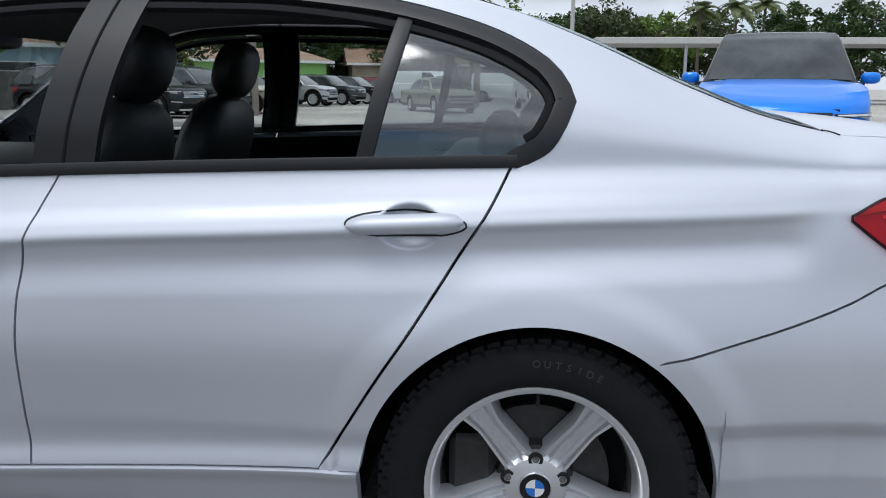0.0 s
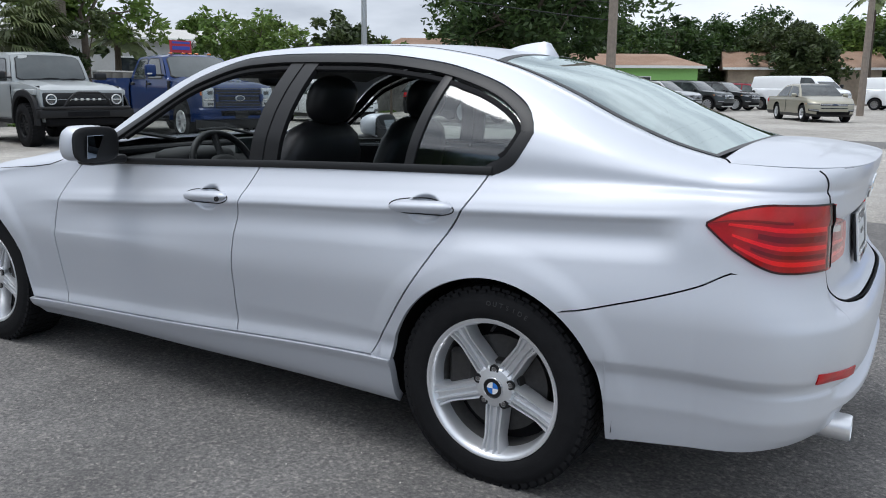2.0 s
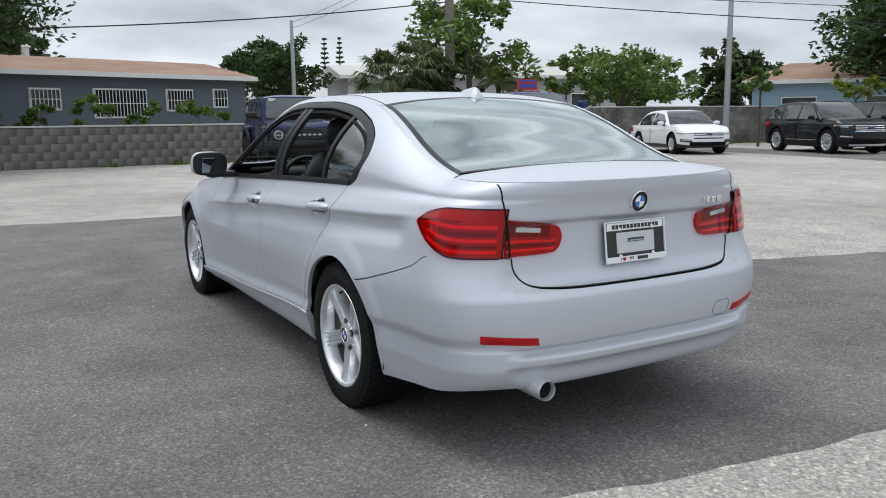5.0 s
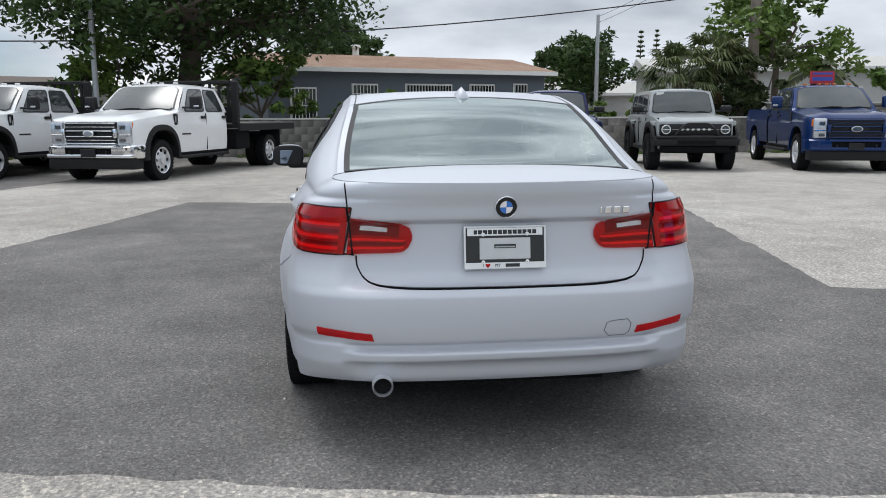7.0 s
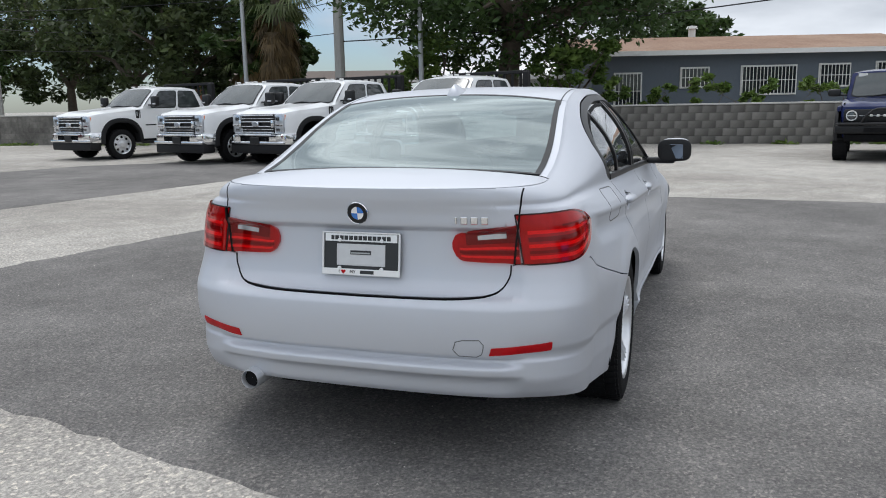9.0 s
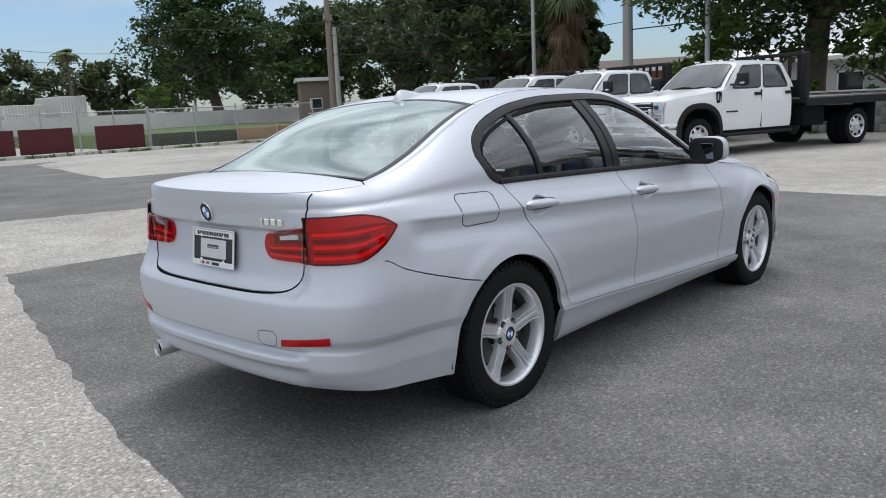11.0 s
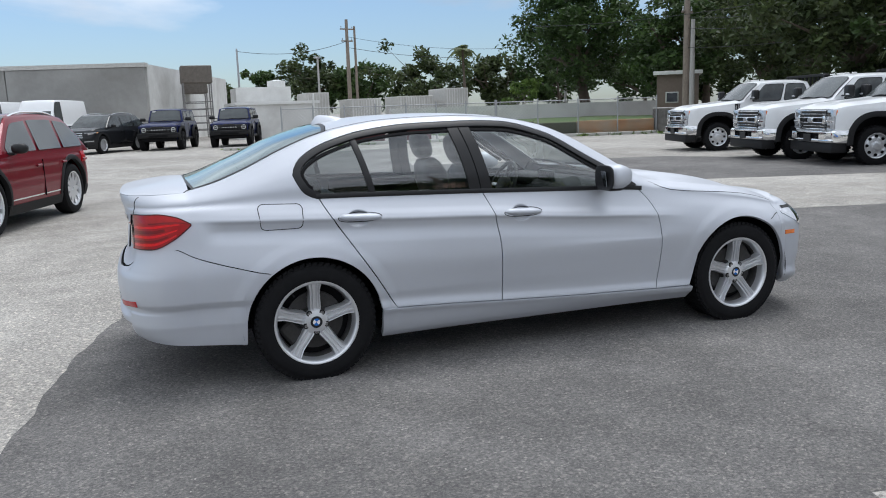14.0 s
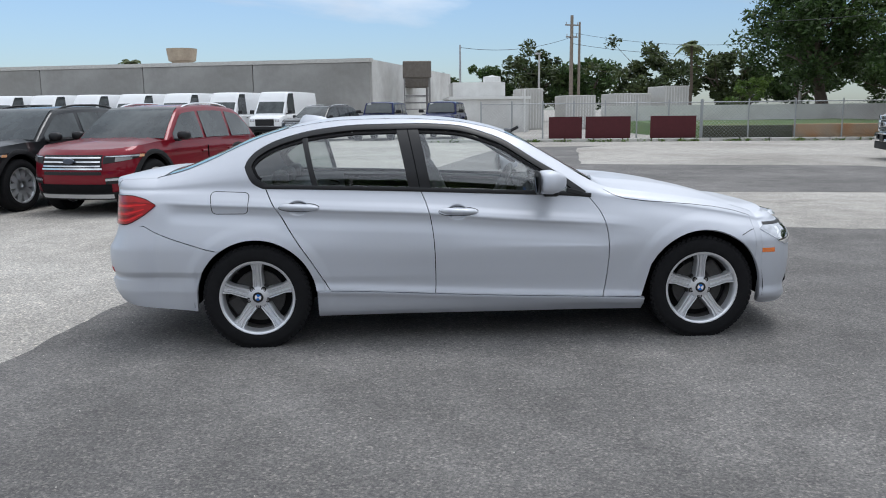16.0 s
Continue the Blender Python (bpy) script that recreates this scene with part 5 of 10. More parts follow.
def vehicle(name, label, category, m, paint_mat, L, W, H, wb, r, belt, hood, nose, bot, cab, style="suv", fo=None, group="parked vehicles",
            grille_mat=None, bumper_mat=None, rim_mat=None, spokes=6, flare=None, doors=2, glass_mat=None, roof_mat=None, clad=None, rails=None):
    """A parked vehicle, x forward, over its wheelbase's middle. hood: height at the cowl; nose: at the front edge; cab: x of windscreen base,
    roof front, roof rear, tailgate base."""
    car = thing(name, label, category, group=group, m=m)
    fo = fo if fo is not None else (L - wb) * 0.46
    xf, xb = wb / 2 + fo, wb / 2 + fo - L
    w = W / 2
    wsb, rf, rr, rb = cab
    arch = r + 0.085
    boxy = style in ("boxy", "truck", "van")
    deck = pch([(xb, belt - 0.03), (rb, belt), (wsb, hood), (lerp(wsb, xf, 0.55), lerp(hood, nose, 0.3)), (xf, nose)])

    def zbot(x):
        z = bot + (0.06 if x > wb / 2 or x < -wb / 2 else 0)
        for c in (-wb / 2, wb / 2):
            if abs(x - c) < arch:
                z = max(z, r + math.sqrt(arch * arch - (x - c) ** 2))
        return z

    def half(x):
        e = min(xf - x, x - xb)
        k = 0.22 if boxy else 0.5
        return w * (1 - (0.10 if boxy else 0.2) * max(0, 1 - e / k) ** 2)

    wrapped = style in ("suv", "low")
    if wrapped:
        skin = wrapped_body(car, paint_mat, xf, xb, w, wb, r, arch, bot, belt, hood, nose, wsb, rb, style)
    else:
        # lower body
        bm = bmesh.new()
        xs = sorted(set([round(lerp(xb, xf, i / 40), 4) for i in range(41)] + [round(c + arch * math.cos(math.pi * i / 14), 4) for c in (-wb / 2, wb / 2) for i in range(15)]))
        cols = []
        for x in xs:
            b0, tp, hw = zbot(x), deck(x), half(x)
            tp = max(tp, b0 + 0.05)
            e = min(1, max(0, (min(xf - x, x - xb)) / 0.12))
            tp -= (1 - e) ** 2 * (0.05 if boxy else 0.12)
            sec = [(hw * 0.93, b0), (hw * 0.985, lerp(b0, tp, 0.12)), (hw, lerp(b0, tp, 0.45)), (hw * 0.985, lerp(b0, tp, 0.72)), (hw * 0.965, tp - 0.07), (hw * 0.90, tp - 0.012), (hw * 0.6, tp + 0.012), (0, tp + 0.02)]
            cols.append([[bm.verts.new((x, s * y, z)) for y, z in sec] for s in (1, -1)])
        for s in (0, 1):
            for a, b in zip(cols, cols[1:]):
                for k in range(7):
                    f = (a[s][k], b[s][k], b[s][k + 1], a[s][k + 1])
                    bm.faces.new(f if s == 0 else f[::-1])
        for c, flip in ((cols[0], False), (cols[-1], True)):
            ring = c[0] + c[1][::-1]
            bm.faces.new(ring if flip else ring[::-1])
        bmesh.ops.remove_doubles(bm, verts=bm.verts, dist=0.0005)
        bmesh.ops.recalc_face_normals(bm, faces=bm.faces)
        part("body", bm, paint_mat, car, smooth=True, angle=38)
    # underside and wheel wells
    u = boxbm(-wb / 2 + arch + 0.02, wb / 2 - arch - 0.02, -w * 0.9, w * 0.9, bot + 0.02, belt - 0.12)
    box(u, xb + 0.12, xf - 0.12, -w * 0.62, w * 0.62, bot + 0.06, belt - 0.25)
    part("underbody", u, M_VOID, car)
    # cabin: side planes lean in, the roof follows a profile along x
    hb, ht = w * (0.91 if boxy else 0.94), w * (0.80 if boxy else 0.71)
    zt = H
    gm = glass_mat or M_CARGLASS
    drop = 0.03 if boxy else 0.055
    prof = pch([(rb, belt - 0.01), (lerp(rb, rr, 0.55), lerp(belt, H, 0.62)), (rr, H - drop), (lerp(rr, rf, 0.5), H), (rf, H - drop * 0.7), (lerp(rf, wsb, 0.5), lerp(H, hood, 0.47)), (wsb, hood - 0.01)])
    lean = lambda z: hb + (ht - hb) * max(0.0, (z - belt)) / (H - belt)  # noqa: E731
    bm = bmesh.new()
    rows = []
    for i in range(41):
        x = lerp(rb, wsb, i / 40)
        z = prof(x)
        base = min(belt, hood) - 0.06
        zs = max(base + 0.02, z - 0.06)
        sec = [(hb, base), (lean(lerp(base, zs, 0.5)), lerp(base, zs, 0.5)), (lean(zs), zs), (lean(zs) - 0.035, max(zs + 0.01, z - 0.018)), (lean(zs) * 0.72, z), (0, z + 0.006)]
        rows.append([[bm.verts.new((x, q * y, zz)) for y, zz in sec] for q in (1, -1)])
    for q in (0, 1):
        for a, b in zip(rows, rows[1:]):
            for k in range(5):
                bm.faces.new((a[q][k], b[q][k], b[q][k + 1], a[q][k + 1]))
    for c in (rows[0], rows[-1]):
        bm.faces.new(c[0] + c[1][::-1])
    bmesh.ops.remove_doubles(bm, verts=bm.verts, dist=0.0005)
    bmesh.ops.recalc_face_normals(bm, faces=bm.faces)
    part("cabin", bm, roof_mat or paint_mat, car, smooth=True, angle=50)

    def top_pane(x0, x1, frac):
        g = bmesh.new()
        grid = []
        for i in range(9):
            x = lerp(x0, x1, i / 8)
            z = prof(x)
            d = Vector((-(prof(x + 0.02) - prof(x - 0.02)) / 0.04, 0, 1)).normalized() * 0.012
            e = lean(z - 0.06) * frac
            grid.append([g.verts.new((x + d.x, e * q, z + d.z - 0.012 * abs(q) ** 3)) for q in (-1, -0.6, 0, 0.6, 1)])
        for a, b in zip(grid, grid[1:]):
            for k in range(4):
                g.faces.new((a[k], b[k], b[k + 1], a[k + 1]))
        bmesh.ops.recalc_face_normals(g, faces=g.faces)
        return g

    def side_pane(x0, x1, q):
        g = bmesh.new()
        cols_ = []
        for i in range(13):
            x = lerp(x0, x1, i / 12)
            z1 = prof(x) - 0.10
            z0 = min(belt + 0.03, z1)
            cols_.append([g.verts.new((x, q * (lean(zz) + 0.006), zz)) for zz in (z0, z1)])
        for a, b in zip(cols_, cols_[1:]):
            g.faces.new((a[0], b[0], b[1], a[1]) if q < 0 else (a[0], a[1], b[1], b[0]))
        return g

    part("windscreen", top_pane(wsb - 0.05, {"van": lerp(wsb, rf, 0.52), "truck": lerp(wsb, rf, 0.90), "boxy": lerp(wsb, rf, 0.86)}.get(style, rf + 0.03), 0.87 if boxy else 0.92), gm, car, smooth=True, angle=60)
    part("rear_window", top_pane(rb + 0.35 * (rr - rb) if style != "low" else rb + 0.08, rr - 0.02, 0.9), gm, car, smooth=True, angle=60)
    cuts = {1: [(0.1, 0.30)], 2: [(0.12, 0.48), (0.51, 0.90)], 3: [(0.08, 0.37), (0.40, 0.66), (0.69, 0.93)]}[doors]
    for u0, u1 in cuts:
        for q in (1, -1):
            part("side_window", side_pane(lerp(wsb, rb, u1), lerp(wsb, rb, u0), q), gm, car)
    for s in (1, -1):
        for u0, u1 in cuts:
            xd = lerp(wsb, rb, u1 + 0.015)
            if zbot(xd) < bot + 0.02 and style != "van":
                part("door_gap", boxbm(xd - 0.006, xd + 0.006, s * (w + 0.001) - 0.012, s * (w + 0.001) + 0.003, bot + 0.12, belt - 0.1), M_VOID, car)
            xh = lerp(wsb, rb, u1 - 0.03)
            part("door_handle", boxbm(xh - 0.09, xh + 0.07, s * w * 0.985 - 0.02, s * w * 0.985 + 0.03, belt - 0.2, belt - 0.165, bevel=0.01), M_TRIM if boxy else paint_mat, car)
        mx = lerp(wsb, rf, 0.25)
        if wrapped:
            mb_ = bmesh.new()
            bmesh.ops.create_uvsphere(mb_, u_segments=14, v_segments=10, radius=1.0)
            for v in mb_.verts:
                k = (abs(v.co.x) ** 3 + abs(v.co.y) ** 3 + abs(v.co.z) ** 3) ** (1 / 3)
                v.co = Vector((v.co.x / k * 0.075 + mx - 0.1, v.co.y / k * 0.105 + s * (w * 0.98 + 0.11), v.co.z / k * 0.068 + belt + 0.085))
            mi = part("side_mirror", mb_, M_TRIM if clad else paint_mat, car, smooth=True, angle=180)
            part("stalk", boxbm(mx - 0.13, mx - 0.05, s * w * 0.95 - 0.08, s * w * 0.95 + 0.08, belt + 0.0, belt + 0.04, bevel=0.01), M_TRIM, mi)
        else:
            ms = 0.16 if style == "truck" else 0.1
            mi = part("side_mirror", boxbm(mx - 0.07, mx + 0.05, s * (w * 0.98 + 0.14) - 0.11, s * (w * 0.98 + 0.14) + 0.11, belt + 0.02, belt + 0.1 + ms * 1.4, bevel=0.03, segments=2), M_TRIM if boxy else paint_mat, car, smooth=True)
            part("stalk", boxbm(mx - 0.03, mx + 0.03, s * w * 0.95 - 0.1, s * w * 0.95 + 0.1, belt + 0.0, belt + 0.05), M_TRIM, mi)
    # front
    fw = half(xf) * 0.98
    if style == "truck":
        gz0, gz1 = 0.74, nose - 0.06
        g = part("grille", boxbm(xf - 0.08, xf + 0.02, -fw * 0.70, fw * 0.70, gz0, gz1, bevel=0.03), M_TRIM, car)
        for i, z in enumerate((gz0 + 0.03, lerp(gz0, gz1, 0.34), lerp(gz0, gz1, 0.66), gz1 - 0.03)):
            part("grille_bar", boxbm(xf + 0.01, xf + 0.045, -fw * 0.69, fw * 0.69, z - 0.034, z + 0.034, bevel=0.012), grille_mat or M_CHROME, g)
        for s in (1, -1):
            part("grille_end", boxbm(xf + 0.005, xf + 0.05, s * fw * 0.66 - 0.04, s * fw * 0.66 + 0.04, gz0, gz1, bevel=0.012), grille_mat or M_CHROME, g)
            h = part("headlight", boxbm(xf - 0.30, xf + 0.012, s * fw * 0.85 - fw * 0.145, s * fw * 0.85 + fw * 0.145, gz0 + 0.02, gz1 + 0.01, bevel=0.03, segments=2), M_LENS, car, smooth=True)
            for q in (0.3, 0.7):
                part("bulb", boxbm(xf + 0.004, xf + 0.02, s * fw * 0.82 - 0.07, s * fw * 0.82 + 0.07, lerp(gz0, gz1, q) - 0.06, lerp(gz0, gz1, q) + 0.06, bevel=0.02), M_CHROME, h)
            part("turn_lamp", boxbm(xf - 0.24, xf - 0.02, s * fw * 1.0 - 0.02, s * fw * 1.0 + 0.015, gz1 - 0.12, gz1 - 0.02, bevel=0.01), M_AMBER, h)
        part("grille_emblem", lathe(bmesh.new(), [(0.001, xf + 0.07), (0.06, xf + 0.068), (0.066, xf + 0.04)], 20, "X", (0, 0, lerp(gz0, gz1, 0.5))), mat("emblem_dark_blue", (0.03, 0.045, 0.08), rough=0.3, coat=1.0), g)
        bump_m = bumper_mat or paint_mat
        part("front_bumper", boxbm(xf - 0.3, xf + 0.13, -w * 1.0, w * 1.0, 0.46, 0.70, bevel=0.05, segments=3), bump_m, car, smooth=True)
        part("bumper_slot", boxbm(xf + 0.10, xf + 0.136, -w * 0.55, w * 0.55, 0.52, 0.63, bevel=0.01), M_TRIM, car)
        part("blank_plate", boxbm(xf + 0.137, xf + 0.15, -0.16, 0.16, 0.50, 0.64, bevel=0.005), M_TRIM, car)
        part("air_dam", boxbm(xf - 0.3, xf + 0.06, -w * 0.96, w * 0.96, 0.27, 0.47, bevel=0.03), M_PLASTIC, car)
        for s in (1, -1):
            part("tail_light", boxbm(xb - 0.012, xb + 0.1, s * half(xb) * 0.86 - 0.1, s * half(xb) * 0.86 + 0.1, belt - 0.36, belt - 0.08, bevel=0.02), M_REDLENS, car)
        part("cowl_wipers", boxbm(wsb - 0.02, wsb + 0.1, -w * 0.75, w * 0.75, hood - 0.01, hood + 0.025, bevel=0.01), M_TRIM, car)
    elif wrapped:
        wrapped_face(car, skin, paint_mat, xf, xb, w, wb, r, arch, bot, belt, hood, nose, style, None, clad, rails, ht, zt, rf, rr)
    else:
        gz0, gz1 = lerp(bot, nose, 0.46), nose - 0.07
        if style == "low":
            gz0, gz1 = lerp(bot, nose, 0.58), nose - 0.14
        g = part("grille", boxbm(xf - 0.06, xf + 0.025, -fw * 0.62, fw * 0.62, gz0, gz1, bevel=0.025), grille_mat or M_TRIM, car)
        n_bars = {"low": 1, "suv": 3, "van": 2}.get(style, 0)
        for i in range(n_bars):
            z = lerp(gz0, gz1, (i + 0.5) / n_bars)
            part("grille_bar", boxbm(xf + 0.018, xf + 0.036, -fw * 0.6, fw * 0.6, z - 0.016, z + 0.016, bevel=0.006), M_CHROME if style == "suv" else (bumper_mat or M_TRIM), g)
        if style in ("suv", "low"):
            part("grille_emblem", lathe(bmesh.new(), [(0.001, xf + 0.06), (0.075, xf + 0.055), (0.08, xf + 0.03)], 16, "X", (0, 0, (gz0 + gz1) / 2)), mat("emblem_blue", (0.02, 0.06, 0.25), rough=0.3, coat=1.0), g)
        hz = 0.42
        for s in (1, -1):
            if style == "boxy":
                h = part("headlight", lathe(bmesh.new(), [(0.001, xf + 0.03), (0.10, xf + 0.026), (0.115, xf - 0.02)], 20, "X", (0, s * 0.66, 0.99)), M_LENS, car, smooth=True)
            else:
                h = part("headlight", boxbm(xf - 0.34, xf + 0.008, s * fw * 0.82 - fw * 0.17, s * fw * 0.82 + fw * 0.17, lerp(gz0, gz1, 1 - hz), gz1 + 0.005, bevel=0.03, segments=2), M_LENS, car, smooth=True)
                part("bulb", lathe(bmesh.new(), [(0.001, xf + 0.014), (0.04, xf + 0.012), (0.05, xf)], 12, "X", (0, s * fw * 0.84, lerp(gz0, gz1, 1 - hz / 2))), M_CHROME, h)
            part("tail_light", boxbm(xb - 0.012, xb + 0.1, s * half(xb) * 0.86 - 0.1, s * half(xb) * 0.86 + 0.1, belt - 0.36, belt - 0.08, bevel=0.02), M_REDLENS, car)
            if style in ("suv", "low"):
                part("fog_lamp", boxbm(xf - 0.02, xf + 0.075, s * w * 0.72 - 0.14, s * w * 0.72 + 0.14, gz0 - 0.2, gz0 - 0.13, bevel=0.015), M_LENS, car)
        bz0, bz1 = bot + 0.02, gz0 - 0.02
        part("front_bumper", boxbm(xf - 0.3, xf + 0.06, -w * 0.96, w * 0.96, bz0, bz1, bevel=0.07, segments=3), bumper_mat or M_TRIM, car, smooth=True)
        part("air_dam", boxbm(xf - 0.15, xf + 0.075, -w * 0.62, w * 0.62, bz0 + 0.06, lerp(bz0, bz1, 0.55), bevel=0.03), M_VOID, car)
        if style == "suv":
            part("skid_plate", boxbm(xf - 0.1, xf + 0.085, -w * 0.66, w * 0.66, bz0 - 0.02, bz0 + 0.05, bevel=0.02), M_ALLOY, car)
            for s in (1, -1):
                part("roof_rail", tube(bmesh.new(), [(rf - 0.1, s * ht * 0.94, zt - 0.02), (rf - 0.35, s * ht * 0.94, zt + 0.045), (rr + 0.35, s * ht * 0.94, zt + 0.05), (rr + 0.1, s * ht * 0.94, zt - 0.02)], 0.022, 8), M_CHROME, car, smooth=True)
    if not wrapped:
        part("rear_bumper", boxbm(xb - 0.06, xb + 0.2, -w * 0.95, w * 0.95, bot + 0.1, bot + 0.36, bevel=0.04, segments=2), bumper_mat or M_TRIM, car, smooth=True)
    if flare:
        for c in (-wb / 2, wb / 2):
            for s in (1, -1):
                f = bmesh.new()
                pts = [(c + (arch + 0.02) * math.cos(a), s * (w + 0.005), r + (arch + 0.02) * math.sin(a)) for a in [math.pi * (-0.05 + 1.1 * i / 14) for i in range(15)]]
                tube(f, pts, 0.07, 6)
                part("wheel_flare", f, flare, car, smooth=True)
    if style == "boxy":
        for s in (1, -1):
            part("sill", boxbm(-wb / 2 + arch, wb / 2 - arch, s * w * 0.95 - 0.05, s * w * 0.95 + 0.05, bot - 0.02, bot + 0.1, bevel=0.02), flare or M_TRIM, car)
    add_wheels(car, wb, W - 0.26, r, 0.25, r * (0.69 if style == "suv" else 0.64), rim_mat or M_ALLOY, spokes)
    return car


def facing(x, y, deg):
    return pose(x, y, 0, 0, 0, deg)


# heavy trucks and boxy off-roaders: a panelled shell with a tapered greenhouse
def grid_faces(bm, rows, flip=False):
    for a, b in zip(rows, rows[1:]):
        for k in range(len(a) - 1):
            f = (a[k], b[k], b[k + 1], a[k + 1])
            bm.faces.new(f[::-1] if flip else f)


def joined(name, bm, material, parent, label="", angle=32):
    bmesh.ops.remove_doubles(bm, verts=bm.verts, dist=0.0006)
    bmesh.ops.recalc_face_normals(bm, faces=bm.faces)
    return part(name, bm, material, parent, label, smooth=True, angle=angle)


def arch_top(x, arches, floor):
    z = floor
    for cx, cz, R in arches:
        d = abs(x - cx) / R
        if d < 1:
            z = max(z, cz + R * (1 - d ** 2.5) ** (1 / 2.5))
    return z


def shell(car, mt, xf, xc, xw, half, top, arches, floor, rake, crown, round_len=0.32, round_amt=0.17):
    """Flanks, nose, tail and bonnet. half(z): half width; top(x): shoulder height; rake(z): how far the nose lies back."""
    xs = set(round(lerp(xc, xf, i / 30), 4) for i in range(31)) | set(round(xf - round_len * (i / 8) ** 2, 4) for i in range(9))
    for cx, cz, R in arches:
        xs |= set(round(cx + R * math.cos(math.pi * i / 20), 4) for i in range(21))
    xs = sorted(x for x in xs if xc <= x <= xf)

    def at(x, z, s):
        e = max(0.0, 1 - (xf - x) / round_len)
        return (x - rake(z) * e ** 0.5, s * half(z) * (1 - round_amt * (1 - math.sqrt(1 - e * e))), z)

    bm = bmesh.new()
    ends = {}
    for s in (1, -1):
        cols = []
        for x in xs:
            hi = top(x)
            lo = min(arch_top(x, arches, floor), hi - 0.03)
            cols.append([bm.verts.new(at(x, lerp(lo, hi, v), s)) for v in (0, 0.1, 0.22, 0.36, 0.5, 0.63, 0.75, 0.86, 0.93, 0.975, 1)])
        grid_faces(bm, cols, s > 0)
        ends[s] = (cols[0], cols[-1])
    for k, flip in ((0, True), (1, False)):
        a, b = ends[1][k], ends[-1][k]
        rows = [[bm.verts.new(p.co.lerp(q.co, i / 8) + Vector(((0.012 if k else 0) * (1 - (i / 4 - 1) ** 4), 0, 0))) for i in range(9)] for p, q in zip(a, b)]
        grid_faces(bm, rows, flip)
    joined("body", bm, mt, car)
    bm = bmesh.new()
    rows = []
    for x in [lerp(xf, xw - 0.04, i / 26) for i in range(27)]:
        z = top(x)
        e = at(x, z, 1)
        edge = min(1.0, (xf - x) / 0.25) ** 0.5
        rows.append([bm.verts.new((e[0] + (0.012 * (1 - t ** 4) if x == xf else 0), e[1] * t, z + edge * (crown * (1 - t ** 4) + 0.022 * math.exp(-((abs(t) - 0.6) / 0.13) ** 2)))) for t in [i / 10 - 1 for i in range(21)]])
    grid_faces(bm, rows)
    joined("bonnet", bm, mt, car)


